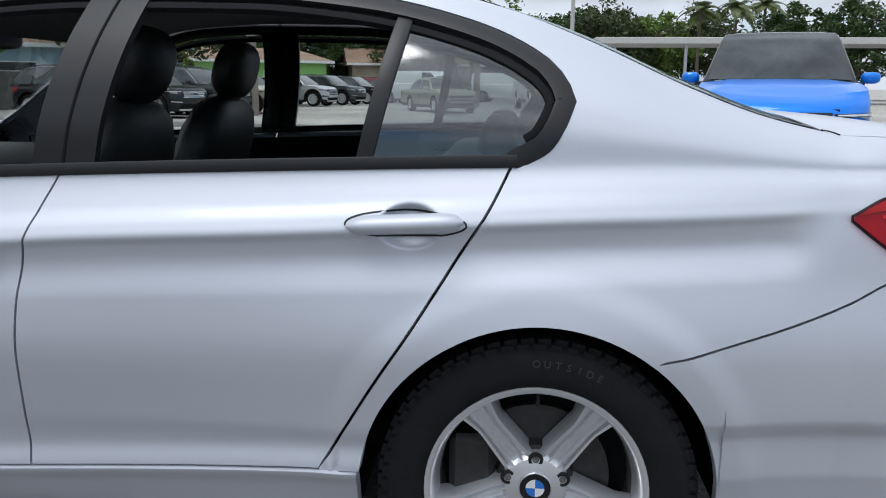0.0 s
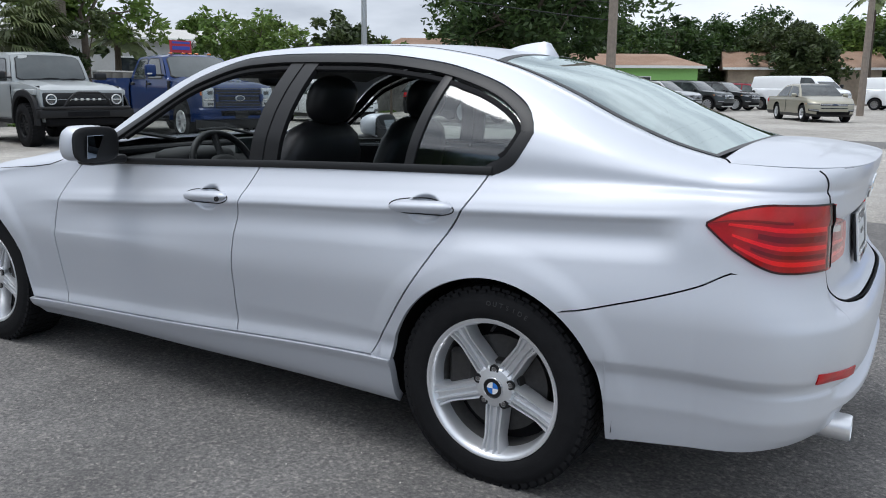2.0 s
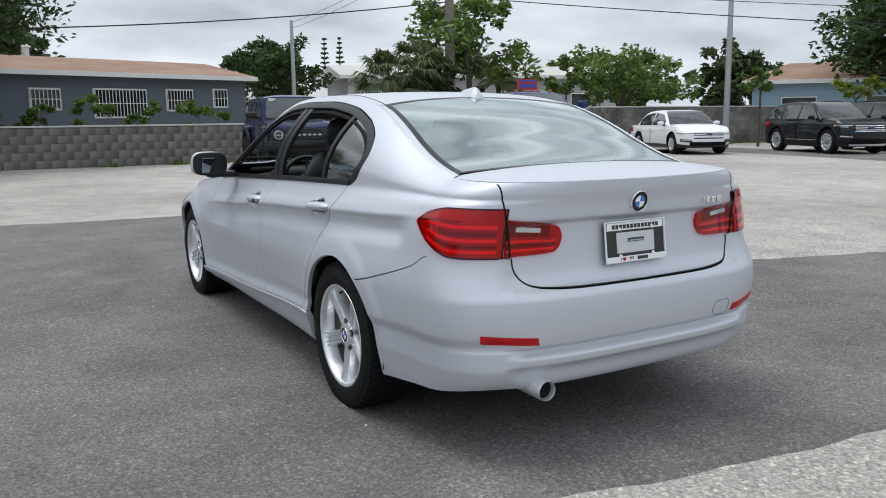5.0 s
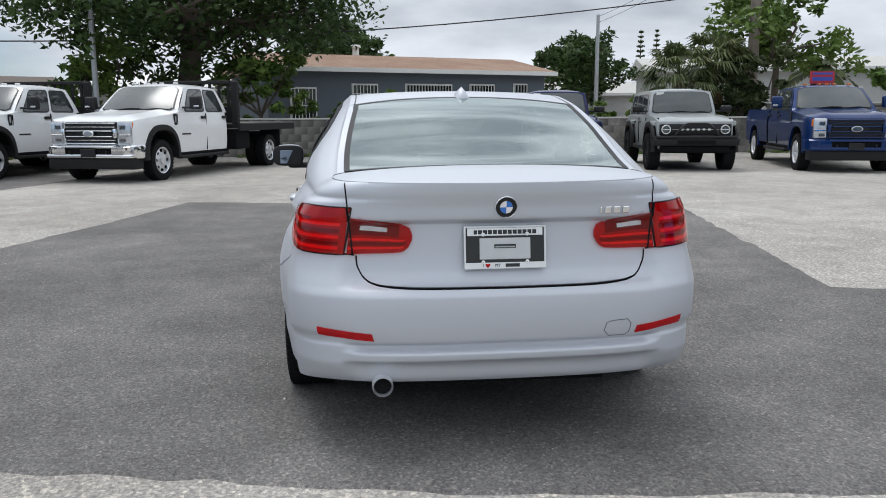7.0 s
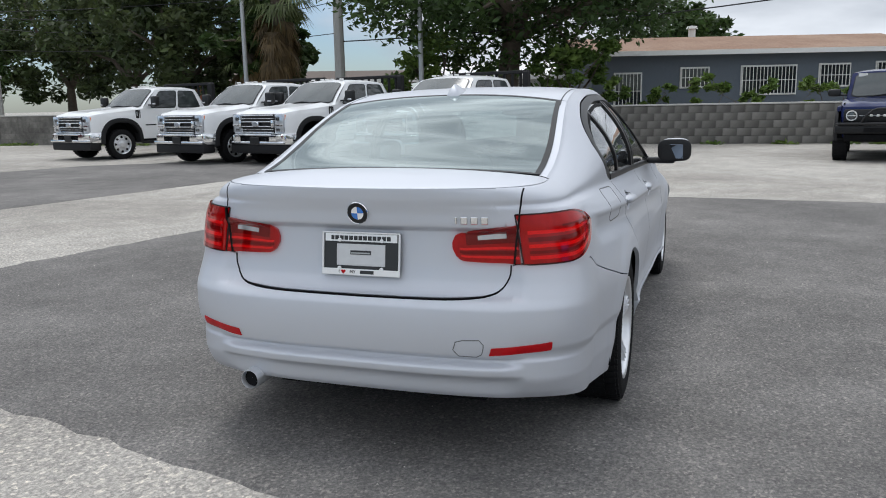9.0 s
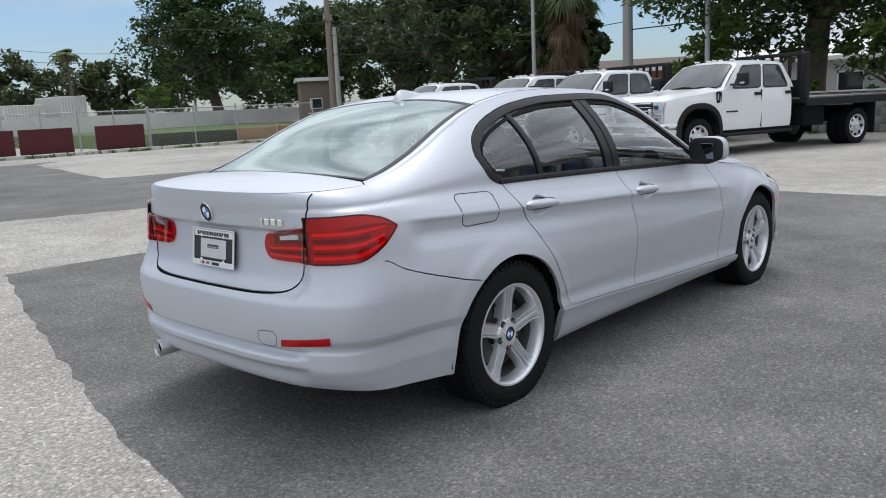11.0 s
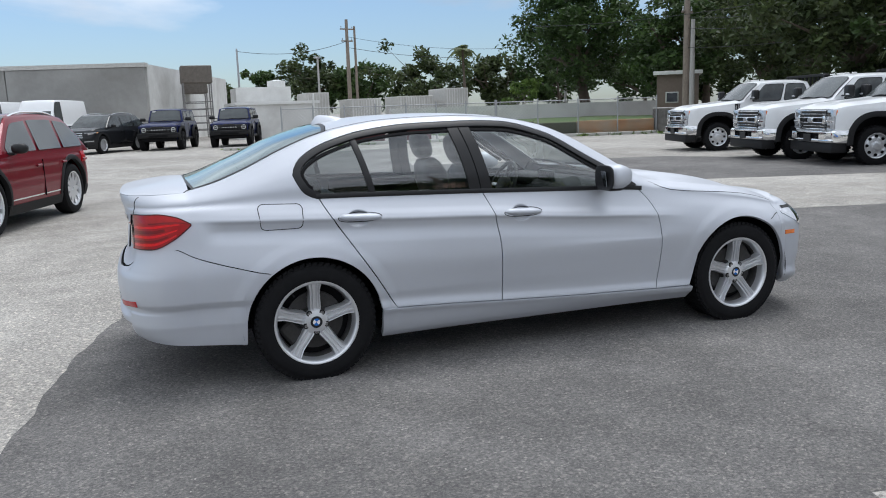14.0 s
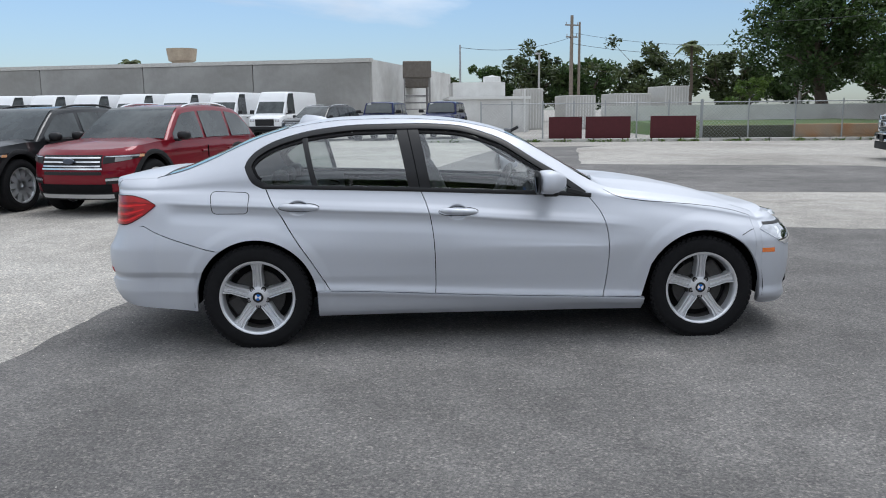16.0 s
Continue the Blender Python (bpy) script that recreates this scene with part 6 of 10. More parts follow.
def greenhouse(car, mt, xw, r0, r1, xc, belt, cowl, H, hb, ht, windows, roof_mat=None, screen=(0.055, 0.945, 0.05, 0.95), bow=0.12):
    """Cab above the belt line: sides that lean in, a crowned roof, raked screens. windows: (u0, u1, v0, v1) on a side."""
    ze = H - 0.075

    def side(u, v, s, off=0.0):
        b = lerp(xw, xc, u)
        zb = lerp(cowl, belt, min(1.0, u / 0.22))
        x = lerp(b, lerp(r0, r1, u), v)
        y = lerp(hb, ht, v ** 1.15)
        return Vector((x, s * (y + off), lerp(zb, ze - 0.02 * (2 * u - 1) ** 2, v) + off * 0.2))

    def roof(u, t):
        x = lerp(r0, r1, u) + 0.07 * (1 - t * t) * (1 - 2 * u)
        fall = (1 - min(1.0, 6 * min(u, 1 - u))) ** 2
        return Vector((x, t * ht, ze - 0.02 * (2 * u - 1) ** 2 + 0.075 * (1 - abs(t) ** 3.2) * (1 - 0.55 * fall)))

    def screen_at(t, v, front=True, off=0.0):
        xb_, z0 = (xw, cowl) if front else (xc, belt)
        lo = Vector((xb_ + (bow if front else -0.02) * (1 - t * t), t * hb, z0 + (0.03 * (1 - t * t) if front else 0)))
        p = lo.lerp(roof(0.0 if front else 1.0, t), v)
        d = 1 if front else -1
        p.x += d * 0.03 * math.sin(math.pi * v)
        return p + Vector((d * 0.8, 0, 0.6)) * off

    bm = bmesh.new()
    for s in (1, -1):
        grid_faces(bm, [[bm.verts.new(side(i / 24, k / 10, s)) for k in range(11)] for i in range(25)])
    ts = [i / 12 - 1 for i in range(25)]
    for fr in (True, False):
        grid_faces(bm, [[bm.verts.new(screen_at(t, k / 10, fr)) for k in range(11)] for t in ts])
    joined("cabin", bm, mt, car)
    bm = bmesh.new()
    grid_faces(bm, [[bm.verts.new(roof(i / 20, t)) for t in ts] for i in range(21)])
    joined("roof", bm, roof_mat or mt, car, angle=45)

    def pane(fn, u0, u1, v0, v1, off, n=20, r=0.12):
        b = bmesh.new()
        rows = []
        for i in range(n + 1):
            u = i / n
            c = max(0.0, 1 - min(u, 1 - u) / r)
            k = 0.10 * (1 - math.sqrt(max(0.0, 1 - c * c)))
            rows.append([b.verts.new(fn(lerp(u0, u1, u), lerp(v0 + k * (v1 - v0), v1 - k * (v1 - v0), q / 10), off)) for q in range(11)])
        grid_faces(b, rows)
        bmesh.ops.recalc_face_normals(b, faces=b.faces)
        return b

    a, b, c, d = screen
    ws = part("windscreen", pane(lambda t, v, o: screen_at(2 * t - 1, v, True, o), a, b, c, d, 0.022, 24), M_SCREEN, car, smooth=True)
    part("screen_seal", pane(lambda t, v, o: screen_at(2 * t - 1, v, True, o), a - 0.012, b + 0.012, c - 0.03, d + 0.02, 0.014, 24), M_TRIM, ws, smooth=True)
    for t in (0.3, 0.62):
        part("wiper", tube(bmesh.new(), [screen_at(2 * t - 1, 0.02, True, 0.03), screen_at(2 * t - 1 + 0.3, 0.07, True, 0.03), screen_at(2 * t - 1 + 0.55, 0.05, True, 0.03)], 0.012, 5), M_TRIM, ws)
    part("rear_window", pane(lambda t, v, o: screen_at(2 * t - 1, v, False, o), 0.12, 0.88, 0.12, 0.9, 0.018, 24), M_CARGLASS, car, smooth=True)
    for s in (1, -1):
        for u0, u1, v0, v1 in windows:
            w = part("side_window", pane(lambda u, v, o: side(u, v, s, o), u0, u1, v0, v1, 0.008), M_CARGLASS, car, smooth=True)
            part("window_seal", pane(lambda u, v, o: side(u, v, s, o), u0 - 0.014, u1 + 0.014, v0 - 0.05, v1 + 0.04, 0.004), M_TRIM, w, smooth=True)
    return side


def flares(car, arches, y, mt, wide=0.115, out=0.045, deep=0.18):
    for cx, cz, R in arches:
        for s in (1, -1):
            f = bmesh.new()
            rows = []
            for i in range(33):
                a = math.pi * (-0.02 + 1.04 * i / 32)
                c, q = math.cos(a), math.sin(a)
                k = (abs(c) ** 2.5 + abs(q) ** 2.5) ** (-1 / 2.5)
                rows.append([f.verts.new((cx + rad * k * c, s * (y + off), cz + rad * k * q)) for rad, off in ((R - 0.02, -deep), (R - 0.015, out), (R + 0.02, out + 0.006), (R + wide * 0.8, out * 0.7), (R + wide, -0.03))])
            grid_faces(f, rows)
            bmesh.ops.recalc_face_normals(f, faces=f.faces)
            part("wheel_flare", f, mt, car, smooth=True, angle=40)
            lin = bmesh.new()
            arc = [(cx + (R + 0.005) * math.cos(a), cz + (R + 0.005) * math.sin(a)) for a in [math.pi * i / 14 for i in range(15)]]
            grid_faces(lin, [[lin.verts.new((x, s * yy, z)) for yy in (y - 0.5, y - 0.02)] for x, z in arc])
            part("arch_liner", lin, M_VOID, car)


def heavy_wheel(kind, r, width, rim_r):
    """Shared meshes of a truck wheel, outer face along +y. kind: 'steel' disc with dark discs for its holes or 'alloy'
    spokes, 'tread' for a knobbly off-road tyre.
    """
    key = f"heavy_{kind}_{r}"
    if key in WHEELS:
        return WHEELS[key]
    w = width / 2
    t = bmesh.new()
    lathe(t, [(rim_r, -w), (r - 0.06, -w - 0.006), (r - 0.02, -w * 0.9), (r, -w * 0.62), (r, w * 0.62), (r - 0.02, w * 0.9), (r - 0.06, w + 0.006), (rim_r + 0.02, w), (rim_r, w * 0.9)], 36, close=True)
    for k in range(34):
        mm = Matrix.Rotation(2 * math.pi * k / 34, 4, "Y")
        box(t, r - 0.03, r + 0.008, w * 0.30, w * 0.93, -0.022, 0.022, m=mm)
        box(t, r - 0.03, r + 0.008, -w * 0.93, -w * 0.30, -0.022, 0.022, m=mm)
        box(t, r - 0.03, r + 0.007, -w * 0.24, w * 0.24, -0.026, 0.026, m=mm @ Matrix.Rotation(radians(5), 4, "Y"))
    g = bmesh.new()
    d = bmesh.new()
    lathe(g, [(rim_r + 0.008, w * 0.9), (rim_r, w * 1.0), (rim_r - 0.018, w * 0.93), (rim_r - 0.03, w * 0.4), (rim_r - 0.03, -w * 0.8)], 32)
    if kind == "steel":
        lathe(g, [(rim_r - 0.03, w * 0.35), (rim_r - 0.06, w * 0.55), (rim_r * 0.55, w * 0.72), (rim_r * 0.5, w * 0.70)], 32)
        lathe(g, [(rim_r * 0.5, w * 0.70), (rim_r * 0.34, w * 0.70), (rim_r * 0.33, w * 1.1), (rim_r * 0.22, w * 1.18), (0.001, w * 1.2)], 24)
        for k in range(8):
            a = 2 * math.pi * k / 8
            # no hole is cut: a dark disc on the face paints its shade
            lathe(d, [(0.001, w * 0.70), (0.032, w * 0.70), (0.034, w * 0.5)], 12, "Y", (rim_r * 0.74 * math.cos(a), 0.006, rim_r * 0.74 * math.sin(a)))
            lathe(g, [(0.001, w * 0.9), (0.012, w * 0.88), (0.014, w * 0.7)], 6, "Y", (rim_r * 0.43 * math.cos(a + 0.2), 0, rim_r * 0.43 * math.sin(a + 0.2)))
    else:
        n = 6
        lathe(g, [(0.001, w * 0.72), (0.07, w * 0.7), (0.085, w * 0.5), (0.085, 0.0)], 20)
        for k in range(n):
            mm = Matrix.Rotation(2 * math.pi * k / n, 4, "Y")
            for q in (-0.028, 0.028):
                box(g, 0.05, rim_r - 0.01, w * 0.45, w * 0.78, q - 0.017, q + 0.017, bevel=0.006, m=mm)
        lathe(d, [(rim_r - 0.035, w * 0.1), (0.001, w * 0.1)], 20)
    out = []
    rim_mat = M_PLASTIC if kind == "dark" else M_ALLOY
    for nm, b, mt in (("tyre", t, M_RUBBER), ("rim", g, rim_mat), ("hub_holes" if kind == "steel" else "brake_disc", d, M_VOID)):
        me = bpy.data.meshes.new(nm)
        b.to_mesh(me)
        b.free()
        me.materials.append(mt)
        me.polygons.foreach_set("use_smooth", [True] * len(me.polygons))
        me.set_sharp_from_angle(angle=radians(35))
        out.append((nm, me))
    WHEELS[key] = out
    return out


def put_wheel(car, meshes, x, y, r):
    w = new("wheel")
    w.empty_display_size = 0.2
    w.parent = car
    w.matrix_basis = pose(x, y, r, 0, 0, 0 if y > 0 else 180)
    for nm, me in meshes:
        o = new(nm, me)
        o.parent = w
        if nm == "hub_holes":
            o["kind"] = "stuff"


M_SCREEN = mat("windscreen_glass", (0.05, 0.06, 0.06), rough=0.2, var=0.25, scale=2, spec=1.0)
M_LAMPDARK = mat("smoked_lamp_bowl", (0.10, 0.105, 0.11), rough=0.15, metal=0.6, coat=1.0, var=0.3, scale=30)


def heavy_truck(label, x, y, deg, mt, wb, bed, bright, group):
    """A crew-cab heavy truck over its wheelbase's middle, with a flatbed or a pickup bed."""
    car = thing("pickup_truck", label, "truck", group=group, m=facing(x, y, deg))
    a, r = wb / 2, 0.405
    xf, xc, xw = a + 0.86, a - 2.86, a - 0.72
    half = pch([(0.4, 0.93), (0.6, 0.985), (0.95, 1.005), (1.18, 0.998), (1.22, 0.985), (1.36, 0.96), (1.46, 0.93)])
    top = pch([(xc, 1.36), (xw, 1.36), (xw + 0.25, 1.335), (a + 0.1, 1.28), (xf - 0.2, 1.235), (xf - 0.06, 1.215), (xf, 1.185)])
    arches = [(a, 0.47, 0.55)]
    shell(car, mt, xf, xc, xw, half, top, arches, 0.50, pch([(0.4, 0.02), (0.8, 0.0), (1.1, 0.02), (1.25, 0.07), (1.4, 0.14)]), 0.055)
    greenhouse(car, mt, xw, a - 1.30, a - 2.66, xc, 1.36, 1.365, 1.985, 0.945, 0.775, [(0.115, 0.50, 0.06, 0.88), (0.56, 0.91, 0.06, 0.88)])
    flares(car, arches, 0.985, M_PLASTIC if bed == "flat" else mt, 0.115 if bed == "flat" else 0.07, 0.045 if bed == "flat" else 0.02)
    part("underbody", boxbm(xc, xf - 0.2, -0.62, 0.62, 0.42, 1.1), M_VOID, car)
    part("chassis_rail", boxbm(-a - 1.3, xc + 0.1, -0.45, 0.45, 0.52, 0.86, bevel=0.02), M_VOID, car)
    gm = M_CHROME if bright else mt
    # grille: frame, dark mesh, upper and lower bars, double bar with the oval
    g = part("grille", boxbm(xf - 0.06, xf + 0.035, -0.56, 0.56, 0.745, 1.175, bevel=0.015), M_TRIM, car, "dark grille behind bright bars" if bright else "dark grille with painted bars")
    for z0, z1, y1, out in ((1.135, 1.165, 0.55, 0.070), (1.068, 1.088, 0.55, 0.070), (0.990, 1.018, 0.50, 0.095), (0.885, 0.910, 0.50, 0.095), (0.818, 0.836, 0.55, 0.070), (0.752, 0.778, 0.55, 0.070)):
        part("grille_bar", boxbm(xf + 0.02, xf + out, -y1, y1, z0, z1, bevel=0.012, segments=2), gm, g, smooth=True)
    for s in (1, -1):
        part("grille_clamp", boxbm(xf + 0.02, xf + 0.10, s * 0.555 - 0.035, s * 0.555 + 0.035, 0.865, 1.05, bevel=0.018, segments=2), gm, g, smooth=True)
        part("grille_mesh", boxbm(xf + 0.03, xf + 0.05, s * 0.40 - 0.11, s * 0.40 + 0.11, 0.92, 0.983), M_PLASTIC, g)
        hl = part("headlight", boxbm(xf - 0.26, xf + 0.045, s * 0.735 - 0.135, s * 0.735 + 0.135, 0.755, 1.185, bevel=0.025, segments=2), M_LENS, car, "clear stacked headlight", smooth=True)
        for z0, z1 in ((1.02, 1.12), (0.79, 0.86)):
            part("lamp_bowl", boxbm(xf + 0.03, xf + 0.052, s * 0.70 - 0.075, s * 0.70 + 0.075, z0, z1, bevel=0.02), M_LAMPDARK, hl)
        part("lamp_divider", boxbm(xf + 0.02, xf + 0.055, s * 0.735 - 0.13, s * 0.735 + 0.13, 0.905, 0.94, bevel=0.008), M_CHROME, hl)
        part("turn_lamp", boxbm(xf - 0.22, xf - 0.02, s * 0.868 - 0.03, s * 0.868 + 0.015, 1.0, 1.165, bevel=0.015), M_AMBER, hl)
    em = part("grille_emblem", lathe(bmesh.new(), [(0.001, 0.02), (0.055, 0.017), (0.068, 0.008), (0.068, -0.02)], 28, "X"), M_CHROME if bright else M_GALV, g, smooth=True)
    em.matrix_local = Matrix.Translation((xf + 0.10, 0, 0.952)) @ Matrix.Diagonal((1, 1.75, 0.95, 1))
    part("emblem_field", lathe(bmesh.new(), [(0.001, 0.024), (0.052, 0.0215), (0.054, 0.01)], 24, "X"), mat("emblem_grey", (0.25, 0.27, 0.30), rough=0.3, coat=1.0) if bright else mat("emblem_dark_blue", (0.03, 0.045, 0.08), rough=0.3, coat=1.0), em)
    # bumper: outer horns, lower beam, dark centre with the plate
    bm_ = gm if bright else mt
    bb = part("front_bumper", boxbm(xf - 0.02, xf + 0.15, -0.93, 0.93, 0.485, 0.565, bevel=0.03, segments=2), bm_, car, "polished chrome front bumper" if bright else "painted front bumper", smooth=True)
    part("bumper_beam", boxbm(xf - 0.02, xf + 0.15, -0.56, 0.56, 0.675, 0.73, bevel=0.02, segments=2), bm_, bb, smooth=True)
    for s in (1, -1):
        horn = bmesh.new()
        rows = []
        for i in range(11):
            u = i / 10
            yy = lerp(0.50, 1.0, u)
            xx = xf + 0.15 - 0.16 * max(0.0, u - 0.45) ** 2 / 0.3 - (0.22 if u == 1 else 0)
            rows.append([horn.verts.new((xx - dx, s * yy, z)) for dx, z in ((0.05, 0.48), (0.008, 0.50), (0.0, 0.60), (0.004, 0.70), (0.05, 0.735), (0.2, 0.735))])
        grid_faces(horn, rows)
        bmesh.ops.recalc_face_normals(horn, faces=horn.faces)
        part("bumper_horn", horn, bm_, bb, smooth=True, angle=40)
        part("tow_hook", tube(bmesh.new(), [(xf + 0.1, s * 0.40, 0.6), (xf + 0.17, s * 0.40, 0.62), (xf + 0.17, s * 0.40, 0.57)], 0.014, 6), M_TRIM, bb)
    part("bumper_slot", boxbm(xf - 0.02, xf + 0.10, -0.6, 0.6, 0.56, 0.68), M_VOID, bb)
    part("blank_plate", boxbm(xf + 0.14, xf + 0.165, -0.16, 0.16, 0.50, 0.655, bevel=0.006), M_TRIM, bb)
    part("air_dam", boxbm(xf - 0.25, xf + 0.09, -0.94, 0.94, 0.27, 0.49, bevel=0.035, segments=2), M_PLASTIC, car, smooth=True)
    for s in (1, -1):
        yb = s * 1.0
        for xd, z1 in ((a - 0.60, 1.36), (a - 1.80, 1.38)):
            part("door_gap", boxbm(xd - 0.006, xd + 0.006, yb * 0.99 - 0.012, yb * 0.99 + 0.012, 0.55, z1 - 0.04), M_VOID, car)
        for xh in (a - 1.66, a - 2.62):
            part("door_handle", boxbm(xh - 0.10, xh + 0.08, yb - 0.02, yb + 0.04, 1.225, 1.285, bevel=0.015), M_TRIM, car)
        part("fender_vent", boxbm(a - 0.56, a - 0.46, yb - 0.02, yb + 0.022, 1.10, 1.33, bevel=0.012), M_TRIM, car, "black fender vent with a bright edge")
        part("vent_mark", boxbm(a - 0.50, a - 0.47, yb, yb + 0.028, 1.16, 1.28), M_GALV, car)
        part("door_mark", boxbm(a - 1.08, a - 0.74, yb, yb + 0.014, 0.895, 0.925), M_TRIM, car, "small dark door script as a bar")
        arm = part("mirror_arm", boxbm(a - 0.98, a - 0.92, s * 0.92, s * 1.18, 1.44, 1.48, bevel=0.01), M_TRIM, car)
        part("side_mirror", boxbm(a - 1.02, a - 0.86, s * 1.24 - 0.12, s * 1.24 + 0.12, 1.42, 1.70, bevel=0.045, segments=3), M_TRIM if bright else mt, arm, smooth=True)
        part("mirror_lamp", boxbm(a - 0.90, a - 0.845, s * 1.29 - 0.06, s * 1.29 + 0.06, 1.465, 1.505, bevel=0.01), M_LENS, arm)
        part("step", boxbm(xc + 0.1, a - 0.62, s * 1.0 - 0.10, s * 1.0 + 0.04, 0.40, 0.47, bevel=0.02), M_PLASTIC, car)
        part("sill", boxbm(xc, a - 0.55, s * 0.965 - 0.04, s * 0.965 + 0.015, 0.47, 0.53, bevel=0.01), M_VOID, car)
    for yy in (-0.5, -0.17, 0.0, 0.17, 0.5):
        part("marker_lamp", boxbm(a - 1.50, a - 1.40, yy - 0.04, yy + 0.04, 1.97, 2.005, bevel=0.012), M_FRAME if bright else M_AMBER, car)
    if bed == "flat":
        fw = heavy_wheel("steel", r, 0.24, 0.262)
        for s in (1, -1):
            put_wheel(car, fw, a, s * 0.86, r)
            put_wheel(car, fw, -a, s * 0.98, r)
            put_wheel(car, fw, -a, s * 0.70, r)
        deck = part("flatbed", boxbm(-a - 1.35, xc - 0.10, -1.18, 1.18, 0.99, 1.09, bevel=0.01), M_PLASTIC, car, "black steel flatbed deck")
        part("deck_boards", boxbm(-a - 1.33, xc - 0.12, -1.10, 1.10, 1.092, 1.12), mat("grey_deck_planks", (0.20, 0.19, 0.17), rough=0.9, var=0.25, scale=5), deck)
        for s in (1, -1):
            part("deck_rail", boxbm(-a - 1.35, xc - 0.10, s * 1.20 - 0.03, s * 1.20 + 0.03, 0.93, 1.10, bevel=0.01), M_PLASTIC, deck)
            part("headboard_post", boxbm(xc - 0.24, xc - 0.10, s * 1.10 - 0.08, s * 1.10 + 0.08, 1.09, 2.08, bevel=0.02), M_PLASTIC, deck)
            part("mud_flap", boxbm(-a - 0.62, -a - 0.58, s * 0.84 - 0.28, s * 0.84 + 0.28, 0.22, 0.95), M_PLASTIC, deck)
            part("tool_box", boxbm(xc - 0.85, xc - 0.15, s * 0.85 - 0.26, s * 0.85 + 0.26, 0.50, 0.96, bevel=0.02), M_VOID, deck)
        part("headboard_rail", boxbm(xc - 0.22, xc - 0.12, -1.16, 1.16, 2.02, 2.10, bevel=0.01), M_PLASTIC, deck)
        part("headboard_plate", boxbm(xc - 0.19, xc - 0.17, -1.05, 1.05, 1.12, 1.50), M_PLASTIC, deck)
        for i in range(9):
            part("headboard_slat", boxbm(xc - 0.20, xc - 0.16, -0.98 + i * 0.235, -0.92 + i * 0.235, 1.5, 2.04), M_PLASTIC, deck)
    else:
        fw = heavy_wheel("alloy", r + 0.01, 0.26, 0.255)
        for s in (1, -1):
            put_wheel(car, fw, a, s * 0.87, r + 0.01)
            put_wheel(car, fw, -a, s * 0.87, r + 0.01)
        bx0, bx1 = -a - 1.10, xc - 0.02
        bb_ = bmesh.new()
        ra = [(-a, 0.47, 0.52)]
        xs = sorted(set([round(lerp(bx0, bx1, i / 12), 4) for i in range(13)] + [round(-a + 0.52 * math.cos(math.pi * i / 20), 4) for i in range(21)]))
        for s in (1, -1):
            cols = []
            for q in xs:
                lo = arch_top(q, ra, 0.55)
                cols.append([bb_.verts.new((q, s * half(lerp(lo, 1.40, v)), lerp(lo, 1.40, v))) for v in (0, 0.2, 0.4, 0.6, 0.75, 0.86, 0.95, 1)] + [bb_.verts.new((q, s * 0.86, 1.40)), bb_.verts.new((q, s * 0.86, 0.95))])
            grid_faces(bb_, cols)
        box(bb_, bx0, bx0 + 0.05, -0.96, 0.96, 0.6, 1.38)
        box(bb_, bx1 - 0.05, bx1, -0.96, 0.96, 0.6, 1.38)
        tb = joined("truck_bed", bb_, mt, car)
        part("bed_floor", boxbm(bx0, bx1, -0.86, 0.86, 0.86, 0.95), M_PLASTIC, tb)
        flares(car, ra, 0.985, mt, 0.07, 0.02)
        for s in (1, -1):
            part("tail_light", boxbm(bx0 - 0.02, bx0 + 0.08, s * 0.90 - 0.07, s * 0.90 + 0.07, 0.95, 1.32, bevel=0.015), M_REDLENS, car)
        part("rear_bumper", boxbm(bx0 - 0.16, bx0 + 0.05, -0.96, 0.96, 0.52, 0.72, bevel=0.03, segments=2), gm, car, smooth=True)
    return car


for lb, x, y, d in (("white crew-cab flatbed truck with chrome grille and bumper", 15.6, 4.4, 161), ("white crew-cab flatbed truck parked in a row", 16.04, 7.85, 162),
                    ("white crew-cab flatbed truck parked in a row", 16.25, 10.2, 163), ("white crew-cab flatbed truck at the row's end", 17.24, 14.45, 163)):
    heavy_truck(lb, x, y, d, M_WHITE, 4.9, "flat", True, "white trucks")


